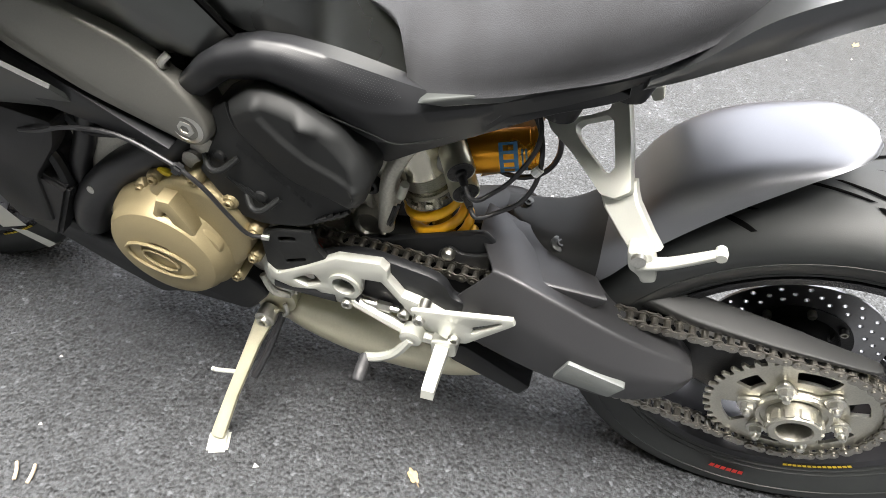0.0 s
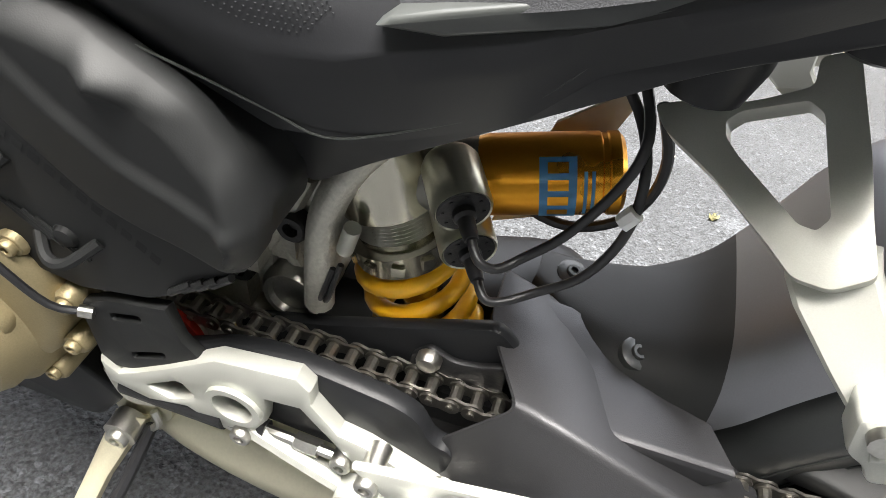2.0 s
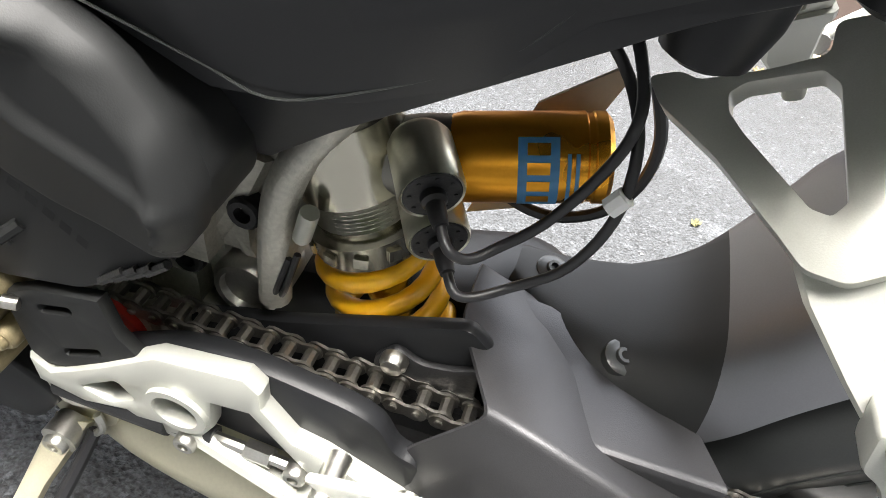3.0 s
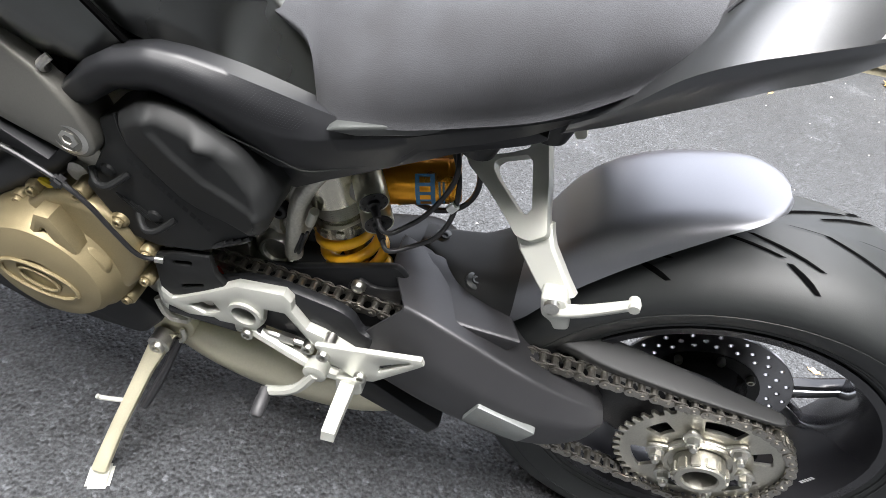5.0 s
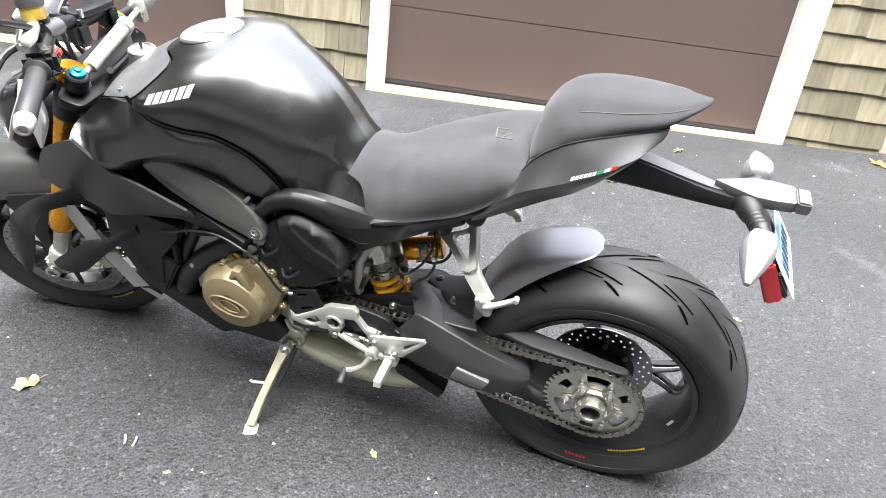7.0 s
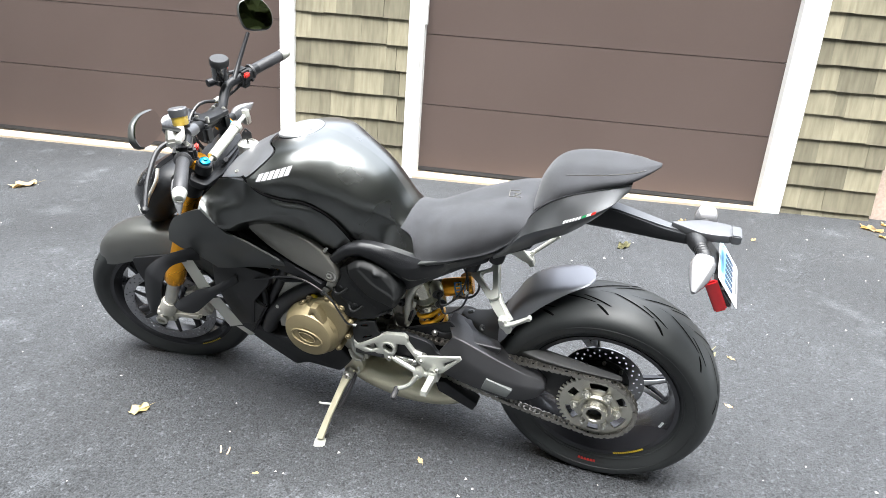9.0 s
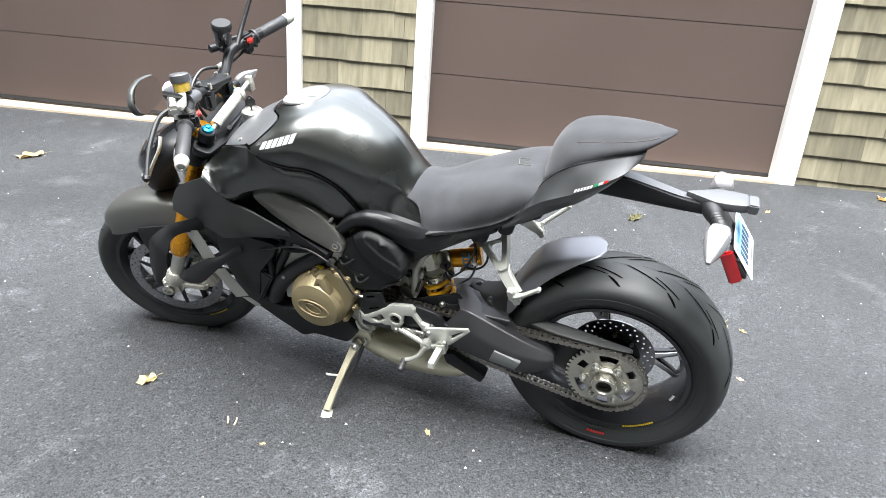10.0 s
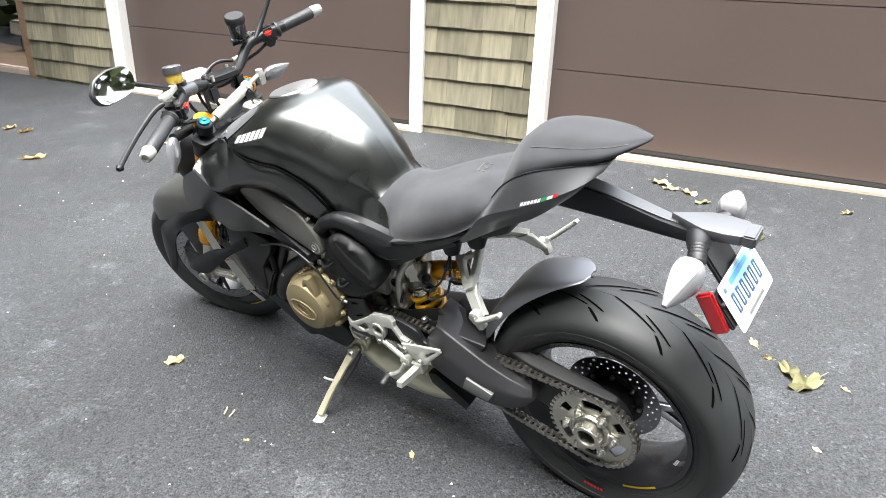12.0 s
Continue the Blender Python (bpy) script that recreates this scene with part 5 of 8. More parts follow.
for sgn, neck, tip in ((-1, (0.199, -0.108, 0.866), (0.181, -0.208, 0.834)), (1, (0.198, 0.080, 0.852), (0.192, 0.146, 0.868))):
    a, b, c = Vector((0.172, sgn * 0.012, 0.862)), Vector(neck), Vector(tip)
    long = (b - a).length
    ribs = [(0.024, 0), (0.021, long * 0.4)]
    for k in range(4):
        ribs += [(0.0165, long * (0.50 + 0.11 * k)), (0.0175, long * (0.55 + 0.11 * k)), (0.0155, long * (0.58 + 0.11 * k))]
    blinker = part("rear_blinker", lathe(ribs + [(0.013, long + 0.004)], a, b, 18), DARK, boom, "rear turn signal with clear lens")
    turn = c - b
    k = max(turn.length, 0.078) / 0.10
    shell = hull([(0, 0.012, -0.012, 0.012), (0.010, 0.026, -0.028, 0.024), (0.035, 0.031, -0.032, 0.028), (0.070, 0.020, -0.022, 0.018), (0.10, 0.004, -0.005, 0.005)], [(0, 0), (0.75, 0.08), (1, 0.5), (0.75, 0.92), (0, 1)], 4, 3)
    rot = turn.to_track_quat("X", "Z").to_matrix().to_4x4()
    lens = part("blinker_lens", shell, LENS, blinker, "clear faceted lens", m=Matrix.Translation(b) @ rot @ Matrix.Diagonal((k, 1, 1, 1)), smooth=25)

# ---- frame, side panels, engine ----
for sgn in (-1, 1):
    bm = slab([(-1.010, 0.768), (-0.975, 0.787), (-0.936, 0.791), (-0.880, 0.771), (-0.820, 0.740), (-0.785, 0.708), (-0.757, 0.672), (-0.747, 0.640), (-0.752, 0.618), (-0.772, 0.608), (-0.798, 0.616), (-0.835, 0.638), (-0.880, 0.664), (-0.940, 0.708), (-0.985, 0.745)], -0.172, -0.120, 0.010, seg=3, r=0.012)
    for v in bm.verts:
        v.co.y -= 0.022 * max(0.0, min(1.0, (-0.80 - v.co.x) / 0.15)) - 0.10 * max(0.0, v.co.z - 0.755)
    part("frame_rail", bm if sgn < 0 else mirrored(bm), FRAMEM, bike, "satin grey front frame rail", smooth=40)
    y = sgn * 0.168
    part("frame_bolt", merge(lathe([(0.021, 0), (0.021, 0.004), (0.016, 0.006), (0.015, 0.002), (0.001, 0.002)], (-0.774, y, 0.637), (-0.774, 2 * y, 0.637), 24), lathe([(0.011, 0), (0.011, 0.006), (0.006, 0.007), (0.005, 0.003), (0.001, 0.003)], (-0.774, y, 0.637), (-0.774, 2 * y, 0.637), 6)), STEEL, bike, "bare frame bolt")
    f = lambda pts: [Vector((x, y if sgn < 0 else -y, z)) for x, y, z in pts]
    rows = [f(r) for r in (
        [(-1.112, -0.112, 0.874), (-1.046, -0.140, 0.900), (-0.985, -0.160, 0.922), (-0.925, -0.170, 0.888), (-0.870, -0.165, 0.873), (-0.810, -0.155, 0.869), (-0.752, -0.132, 0.826), (-0.706, -0.110, 0.746)],
        [(-1.112, -0.137, 0.879), (-1.046, -0.169, 0.906), (-0.985, -0.192, 0.928), (-0.925, -0.205, 0.893), (-0.870, -0.195, 0.878), (-0.810, -0.187, 0.873), (-0.752, -0.164, 0.829), (-0.706, -0.138, 0.748)],
        [(-1.130, -0.165, 0.856), (-1.062, -0.188, 0.860), (-0.985, -0.208, 0.872), (-0.915, -0.209, 0.868), (-0.865, -0.203, 0.862), (-0.812, -0.195, 0.858), (-0.758, -0.172, 0.813), (-0.712, -0.142, 0.741)],
        [(-1.140, -0.198, 0.840), (-1.078, -0.209, 0.826), (-0.997, -0.216, 0.838), (-0.930, -0.212, 0.846), (-0.880, -0.206, 0.849), (-0.825, -0.199, 0.845), (-0.770, -0.178, 0.799), (-0.722, -0.147, 0.733)],
        [(-1.128, -0.234, 0.828), (-1.072, -0.227, 0.770), (-0.990, -0.220, 0.802), (-0.925, -0.213, 0.827), (-0.877, -0.208, 0.838), (-0.832, -0.200, 0.835), (-0.786, -0.180, 0.785), (-0.736, -0.150, 0.725)],
        [(-1.105, -0.222, 0.800), (-1.066, -0.214, 0.755), (-0.985, -0.196, 0.784), (-0.912, -0.190, 0.797), (-0.862, -0.185, 0.797), (-0.827, -0.178, 0.785), (-0.790, -0.165, 0.745), (-0.750, -0.148, 0.716)],
        [(-1.095, -0.190, 0.780), (-1.055, -0.185, 0.738), (-0.985, -0.165, 0.762), (-0.930, -0.165, 0.774), (-0.871, -0.160, 0.757), (-0.820, -0.150, 0.726), (-0.790, -0.140, 0.702), (-0.765, -0.130, 0.694)])]
    # two more stations pull the corner tight
    for r in rows:
        r[3:3] = [r[2].lerp(r[3], 0.28)]
        r[2:2] = [r[1].lerp(r[2], 0.78)]
    for r in rows[:2]:
        r[4].z -= 0.007
    dense = loft([list(q) for q in zip(*rows)], 5, 4, (1, 4))
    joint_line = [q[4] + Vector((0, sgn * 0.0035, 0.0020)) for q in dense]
    part("side_panel", grid_skin([q + [v + Vector((0, -sgn * 0.004, -0.001)) for v in q[::-1]] for q in dense], True), PAINT, bike, "satin dark side panel below the tank", smooth=55)
    # black tubes laid along the joint, the gap's shade put into their colour
    part("panel_joint", tube([v for v in joint_line if v.x > -0.988], 0.0034, 6, 1), GAPSHADE, bike)
    part("cover_seam_line", tube([v for v in joint_line if v.x < -0.984], 0.0013, 6, 1), GAPSHADE, bike)
    # added black plate that stands in for the shade behind the panels' openings
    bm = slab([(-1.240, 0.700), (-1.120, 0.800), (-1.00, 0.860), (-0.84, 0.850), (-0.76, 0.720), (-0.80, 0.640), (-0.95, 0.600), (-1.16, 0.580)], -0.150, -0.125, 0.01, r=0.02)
    part("panel_backing", bm if sgn < 0 else mirrored(bm), GAPSHADE, bike)
    bm = tube([(-0.790, -0.146, 0.700), (-0.786, -0.160, 0.708), (-0.782, -0.166, 0.718), (-0.776, -0.160, 0.724)], 0.0045, 8)
    part("panel_clip", bm if sgn < 0 else mirrored(bm), STEEL, bike, "small bright panel clip")
    # black outer duct panel: a front facet that turns back into a long blade
    face = [[(-1.292, -0.198, 0.704), (-1.254, -0.203, 0.757), (-1.182, -0.215, 0.797), (-1.118, -0.240, 0.829)],
            [(-1.300, -0.198, 0.668), (-1.220, -0.210, 0.722), (-1.160, -0.220, 0.756), (-1.094, -0.230, 0.788)],
            [(-1.268, -0.194, 0.645), (-1.190, -0.206, 0.684), (-1.130, -0.214, 0.712), (-1.064, -0.220, 0.750)],
            [(-1.232, -0.185, 0.626), (-1.160, -0.196, 0.650), (-1.090, -0.204, 0.676), (-1.005, -0.214, 0.728)],
            [(-1.190, -0.174, 0.596), (-1.130, -0.182, 0.618), (-1.050, -0.186, 0.634), (-0.918, -0.196, 0.672)],
            [(-1.160, -0.160, 0.560), (-1.110, -0.165, 0.585), (-1.040, -0.166, 0.604), (-0.905, -0.172, 0.628)]]
    part("duct_panel", thick(grid_skin([spline(f(r), 3) for r in face]), 0.006), DUCT, bike, "angular black duct panel", smooth=24)
    bm = slab([(-1.060, 0.745), (-1.020, 0.725), (-0.940, 0.690), (-0.845, 0.634), (-0.795, 0.606), (-0.850, 0.612), (-0.95, 0.632), (-1.03, 0.680)], -0.182, -0.140, 0.006, seg=2, r=0.008)
    part("duct_blade", bm if sgn < 0 else mirrored(bm), PLASTIC, bike, "black blade below the frame rail", smooth=40)
    for name, blade, edge in (
            ("upper_winglet", (((-1.205, -0.180, 0.654), (-1.218, -0.180, 0.602)), ((-1.246, -0.225, 0.6545), (-1.249, -0.225, 0.613)), ((-1.276, -0.245, 0.650), (-1.269, -0.245, 0.609)), ((-1.301, -0.270, 0.6385), (-1.274, -0.268, 0.602)),
                               ((-1.323, -0.290, 0.618), (-1.277, -0.285, 0.584)), ((-1.3335, -0.295, 0.590), (-1.281, -0.293, 0.563)), ((-1.348, -0.298, 0.526), (-1.297, -0.297, 0.516)), ((-1.352, -0.298, 0.462), (-1.331, -0.298, 0.450))),
             ((-1.262, -0.214, 0.610), (-1.216, -0.212, 0.620), (-1.176, -0.210, 0.529), (-1.224, -0.211, 0.513))),
            ("lower_winglet", (((-1.105, -0.165, 0.565), (-1.105, -0.165, 0.530)), ((-1.164, -0.210, 0.5335), (-1.149, -0.208, 0.509)), ((-1.196, -0.235, 0.5326), (-1.180, -0.232, 0.482)), ((-1.231, -0.260, 0.5157), (-1.209, -0.258, 0.457)), ((-1.255, -0.272, 0.500), (-1.228, -0.272, 0.460)), ((-1.269, -0.280, 0.487), (-1.243, -0.280, 0.467))),
             ((-1.218, -0.192, 0.458), (-1.170, -0.190, 0.475), (-1.105, -0.188, 0.380), (-1.154, -0.190, 0.362)))):
        blade = [(a, tuple(0.5 * (p + q) + d for p, q, d in zip(a, b, (0, -0.006, 0.003))), b) for a, b in blade]
        part(name, thick(grid_skin(loft([f(r) for r in blade], 4, 3)), 0.007), SATIN, bike, "black plastic aero winglet", smooth=50)
        bm = bmesh.new()
        bm.faces.new([bm.verts.new(v) for v in f(edge)])
        bm = thick(bm, 0.006)
        part(name.replace("winglet", "wing_strut"), bm, PALE, bike, "pale grey winglet strut")
    # pale sliver that paints the highlight on the belly pan's edge
    bm = bmesh.new()
    bm.faces.new([bm.verts.new(v) for v in f(((-1.122, -0.200, 0.380), (-1.094, -0.198, 0.384), (-1.063, -0.190, 0.356), (-1.080, -0.192, 0.344)))])
    part("belly_tip", thick(bm, 0.008), PALE, bike, "pale painted highlight on the belly pan corner")

part("engine_block", merge(block(-0.86, 0, 0.46, 0.36, 0.24, 0.28, 0.03), block(-0.74, 0, 0.36, 0.26, 0.22, 0.16, 0.03), block(-0.67, 0, 0.56, 0.14, 0.18, 0.22, 0.02)), CASE, bike, "grey engine casting")
cc = Vector((-0.862, -0.10, 0.410))
cover = part("alternator_cover", merge(lathe([(0.094, 0), (0.096, 0.05), (0.093, 0.066), (0.086, 0.072), (0.084, 0.084), (0.077, 0.095), (0.062, 0.0995), (0.030, 0.1005), (0.028, 0.097), (0.001, 0.097)], cc, cc - Y, 48),
                            slab([(-0.905, 0.470), (-0.865, 0.515), (-0.830, 0.535), (-0.786, 0.533), (-0.748, 0.505), (-0.735, 0.450), (-0.755, 0.400), (-0.790, 0.365), (-0.85, 0.325)], -0.168, -0.10, 0.012, seg=3, r=0.02),
                            slab([(-0.870, 0.462), (-0.842, 0.520), (-0.822, 0.520), (-0.800, 0.470), (-0.812, 0.420), (-0.83, 0.430)], -0.192, -0.14, 0.006, [soft([(-0.852, 0.470), (-0.836, 0.498), (-0.828, 0.468)], 0.004)]),
                            slab([(-0.838, 0.452), (-0.800, 0.470), (-0.775, 0.440), (-0.79, 0.385), (-0.82, 0.37)], -0.182, -0.15, 0.008, r=0.01)), BRONZE, bike, "bronze painted alternator cover", smooth=40)
part("cover_emblem", merge(tube([(-0.864 + 0.050 * math.cos(a) + 0.010 * math.sin(a), -0.2008, 0.404 - 0.012 * math.cos(a) + 0.026 * math.sin(a)) for a in np.linspace(0, 2 * math.pi, 17)], 0.0032, 6, 1),
                           tube([(-0.864 + 0.026 * math.cos(a), -0.2008, 0.404 - 0.006 * math.cos(a) + 0.016 * math.sin(a)) for a in np.linspace(0, 2 * math.pi, 13)], 0.0022, 6, 1)), BRONZE, cover)
for x, z in ((-0.912, 0.468), (-0.888, 0.498), (-0.862, 0.522), (-0.800, 0.538), (-0.756, 0.512), (-0.732, 0.462), (-0.744, 0.408), (-0.782, 0.352)):
    p = Vector((x, -0.158, z))
    part("cover_bolt", merge(lathe([(0.011, -0.05), (0.011, 0.0), (0.009, 0.003)], p, p - Y, 12), bolt(p - Y * 0.002, p - Y, 0.0065)), BRONZE, cover)

head = sub("cylinder_cover")
hc = [(-0.789, 0.556), (-0.776, 0.578), (-0.748, 0.628), (-0.748, 0.658), (-0.722, 0.675), (-0.690, 0.701), (-0.668, 0.704), (-0.643, 0.697), (-0.620, 0.683), (-0.597, 0.665), (-0.571, 0.638), (-0.562, 0.610), (-0.566, 0.585), (-0.590, 0.550), (-0.612, 0.524), (-0.660, 0.494), (-0.716, 0.481), (-0.750, 0.488), (-0.770, 0.520)]
part("cover_plate", slab(hc, -0.156, -0.105, 0.004, seg=3, r=0.005), RIBBED, head, "black ribbed cylinder cover")


def cover_form(outline, y0):
    """The raised body of the cover: a steep step up from the groove, a slanting band to a ridge, a sunk flat behind it and a swelling towards the rear."""
    loop = [Vector((p[0], 0, p[1])) for p in soft([Vector(q) for q in outline], 0.010, 5)]
    loop = [a.lerp(b, k / m) for a, b in zip(loop, loop[1:] + loop[:1]) for m in [max(1, round((b - a).length / 0.003))] for k in range(m)]
    lines = [[Vector((x, 0, z)) for x, z in line] for line in (
        COVER_GROOVE,
        ((-0.681, 0.712), (-0.677, 0.681), (-0.653, 0.656), (-0.627, 0.635), (-0.598, 0.621), (-0.576, 0.608), (-0.550, 0.604)),
        ((-0.637, 0.710), (-0.631, 0.674), (-0.608, 0.674), (-0.587, 0.664), (-0.577, 0.647), (-0.575, 0.600)))]

    def apart(p, line):
        """The distance to a line, above zero on its upper rear side."""
        best, sign = 1.0, 1
        for a, b in zip(line, line[1:]):
            d = b - a
            k = min(max((p - a).dot(d) / max(d.length_squared, 1e-9), 0.0), 1.0)
            far = (a + d * k - p).length
            if far < best:
                best, sign = far, 1 if d.x * (p.z - a.z) - d.z * (p.x - a.x) > 0 else -1
        return best * sign

    def ease(v, lo, hi):
        t = min(max((v - lo) / (hi - lo), 0.0), 1.0)
        return t * t * (3 - 2 * t)

    mid = Vector((-0.634, 0, 0.636))
    rows = []
    for k in range(47):
        t = k / 46
        row = []
        for p in loop:
            q = p.lerp(mid, t ** 1.1 * 0.988)
            g, r = abs(apart(q, lines[0])), abs(apart(q, loop + [loop[0]]))
            s, w = apart(q, lines[1]), apart(q, lines[2])
            high = 0.012 * ease(g, 0.0, 0.007) + 0.013 * (g / (g - s) if s < 0 else 1.0) - 0.004 * ease(s, 0.0, 0.009) + 0.009 * ease(w, -0.006, 0.010)
            high *= min(1.0, 0.10 + 0.90 * math.sqrt(ease(r, -0.002, 0.014)))
            row.append(Vector((q.x, y0 - high, q.z)))
        rows.append(row)
    rows.insert(0, [v + Vector((0, 0.012, 0)) for v in rows[0]])
    return grid_skin(rows, True, True)


COVER_GROOVE = ((-0.722, 0.676), (-0.718, 0.642), (-0.692, 0.613), (-0.666, 0.586), (-0.640, 0.574), (-0.612, 0.567), (-0.584, 0.555))
part("cover_dome", cover_form([(-0.722, 0.676), (-0.690, 0.702), (-0.668, 0.706), (-0.643, 0.701), (-0.618, 0.690), (-0.590, 0.671), (-0.568, 0.640), (-0.560, 0.610), (-0.564, 0.585), (-0.584, 0.555), *COVER_GROOVE[-2:0:-1]], -0.157), RIBBED, head, smooth=40)
# dark tube along the groove line, painting the shade in the crease
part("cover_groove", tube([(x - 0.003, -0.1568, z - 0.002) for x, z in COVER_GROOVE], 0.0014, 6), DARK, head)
for x, z in ((-0.752, 0.582), (-0.708, 0.528)):
    part("cover_lug", merge(tube([(x - 0.022, -0.155, z + 0.004), (x - 0.012, -0.166, z - 0.007), (x + 0.004, -0.168, z - 0.005), (x + 0.024, -0.155, z + 0.010)], 0.0042, 8), lathe([(0.010, 0), (0.007, 0.004), (0.003, 0.005)], (x - 0.001, -0.155, z + 0.007), (x - 0.001, -1, z + 0.007), 14)), RIBBED, head)
for k in range(4):
    part("cover_rib", tube([(-0.752 + 0.0085 * k, -0.1565, 0.556 - 0.0035 * k), (-0.722 + 0.0085 * k, -0.1565, 0.528 - 0.0035 * k)], 0.0017, 6), RIBBED, head)
for k in range(4):
    part("cover_vent", tube([(-0.640 + 0.011 * k, -0.1575, 0.513 + 0.007 * k), (-0.622 + 0.010 * k, -0.1575, 0.529 + 0.006 * k)], 0.0028, 6), DARK, head)
for k in range(11):
    u = k / 11
    part("cover_script", side_letters(-0.726 + 0.086 * u, 0.612 - 0.078 * u, 0.0052, -0.0044, -0.1572, 0.0070, 1, 0.0, None, 0.4), RIBBED, head)
part("sprocket_guard", slab([(-0.727, 0.462), (-0.700, 0.477), (-0.650, 0.489), (-0.645, 0.456), (-0.628, 0.434), (-0.682, 0.397), (-0.727, 0.386)], -0.157, -0.146, 0.003, [soft([(-0.700, 0.462), (-0.675, 0.470), (-0.675, 0.463), (-0.700, 0.455)], 0.003), soft([(-0.695, 0.418), (-0.665, 0.432), (-0.665, 0.426), (-0.695, 0.411)], 0.003)]), RIBBED, bike, "black sprocket guard plate")
cyl = sub("rear_cylinder")
part("casting_wall", slab([(-0.690, 0.39), (-0.645, 0.470), (-0.610, 0.560), (-0.560, 0.560), (-0.575, 0.47), (-0.585, 0.40)], -0.062, 0.06, 0.01, r=0.02), CASE, cyl, "grey cast engine wall")
part("casting_rib", merge(tube([(-0.655, -0.06, 0.43), (-0.615, -0.066, 0.50), (-0.59, -0.062, 0.555)], 0.010, 8), tube([(-0.620, -0.062, 0.50), (-0.590, -0.066, 0.445)], 0.007, 8)), CASE, cyl)
part("water_stub", lathe([(0.026, -0.03), (0.026, 0.012), (0.022, 0.018), (0.018, 0.018), (0.017, 0.012), (0.001, 0.012)], (-0.602, -0.065, 0.440), (-0.598, -1, 0.52), 26), STEEL, cyl)
for x, z in ((-0.597, 0.512), (-0.646, 0.450)):
    part("casting_bolt", lathe([(0.012, 0), (0.012, 0.012), (0.010, 0.014), (0.006, 0.014), (0.005, 0.006), (0.001, 0.006)], (x, -0.066, z), (x, -1, z + 0.1), 14), DARK, cyl)
part("frame_casting", tube([(-0.575, -0.085, 0.452), (-0.572, -0.085, 0.50), (-0.568, -0.082, 0.540), (-0.556, -0.078, 0.572), (-0.538, -0.072, 0.600), (-0.522, -0.066, 0.625)], 0.0115, 12), CASE, cyl, "curved alloy frame arm")
part("plug", tube([(-0.552, -0.088, 0.520), (-0.545, -0.09, 0.545)], 0.006, 10), ALU, cyl)
for k in range(2):
    part("loose_cable", tube([(-0.575 + 0.006 * k, -0.088, 0.455 + 0.004 * k), (-0.567 + 0.005 * k, -0.095, 0.475), (-0.560 + 0.006 * k, -0.09, 0.50 + 0.006 * k)], 0.0024, 8), HOSE, cyl)

# exhaust, hoses and belly
part("coolant_pipe", tube([(-0.830, -0.105, 0.575), (-0.856, -0.125, 0.549), (-0.944, -0.13, 0.487), (-1.010, -0.13, 0.420), (-1.045, -0.125, 0.360), (-1.072, -0.10, 0.31)], 0.026, 14), HOSE, bike, "thick black coolant pipe")
part("coolant_hose", tube([(-0.93, -0.10, 0.66), (-0.955, -0.118, 0.60), (-0.985, -0.124, 0.53), (-1.015, -0.125, 0.475), (-1.035, -0.115, 0.41)], 0.015, 12), HOSE, bike, "black rubber coolant hose")
for x, z in ((-1.030, 0.552), (-0.985, 0.458)):
    part("hose_clip", lathe([(0.006, 0), (0.006, 0.008), (0.003, 0.010)], (x, -0.148, z), (x, -1, z + 0.2), 12), STEEL, bike, "small bright hose clip")
part("radiator_frame", merge(tube([(-1.06, -0.14, 0.56), (-1.03, -0.145, 0.50), (-1.04, -0.14, 0.43)], 0.010, 8), tube([(-1.00, -0.13, 0.60), (-0.97, -0.13, 0.555), (-0.90, -0.12, 0.56)], 0.009, 8)), PLASTIC, bike)
for k, (x, z) in enumerate(((-0.93, 0.60), (-0.97, 0.57), (-1.00, 0.60))):
    part("inner_hose", tube([(x, -0.07, z + 0.05), (x + 0.02, -0.09, z), (x + 0.05, -0.08, z - 0.08)], 0.012, 10), HOSE, bike)
part("radiator", merge(block(-1.13, 0, 0.52, 0.05, 0.30, 0.26, 0.006, m=pose(0, 0, 0, 0, 14, 0)), block(-1.08, -0.05, 0.40, 0.05, 0.22, 0.14, 0.006, m=pose(0, 0, 0, 0, 30, 0))), DARK, bike, "black radiator behind the front wheel")
part("radiator_shroud", slab([(-1.19, 0.60), (-1.10, 0.60), (-0.98, 0.585), (-1.00, 0.54), (-1.06, 0.47), (-1.08, 0.37), (-1.14, 0.36), (-1.20, 0.50)], -0.165, -0.135, 0.006, r=0.01), DARK, bike)
belly = slab([(-1.20, 0.355), (-1.14, 0.305), (-1.05, 0.250), (-0.965, 0.205), (-0.92, 0.228), (-0.80, 0.225), (-0.755, 0.285), (-0.80, 0.330), (-0.90, 0.315), (-1.04, 0.315), (-1.12, 0.375)], -0.135, 0.135, 0.018, seg=3, r=0.015)
part("belly_pan", belly, PLASTIC, bike, "black plastic belly pan")
cable = [(-1.04, -0.165, 0.560), (-0.986, -0.180, 0.584), (-0.931, -0.185, 0.607), (-0.863, -0.185, 0.614), (-0.805, -0.185, 0.590), (-0.772, -0.183, 0.560), (-0.752, -0.178, 0.515), (-0.735, -0.170, 0.472), (-0.715, -0.160, 0.462)]
part("cable_clip", block(-0.795, -0.184, 0.580, 0.014, 0.012, 0.016, 0.003, m=pose(0, 0, 0, 0, 40, 0)), DARK, bike)
part("cable_ferrule", tube([(-0.720, -0.162, 0.463), (-0.711, -0.159, 0.461)], 0.0048, 10), STEEL, bike, "bright cable ferrule")
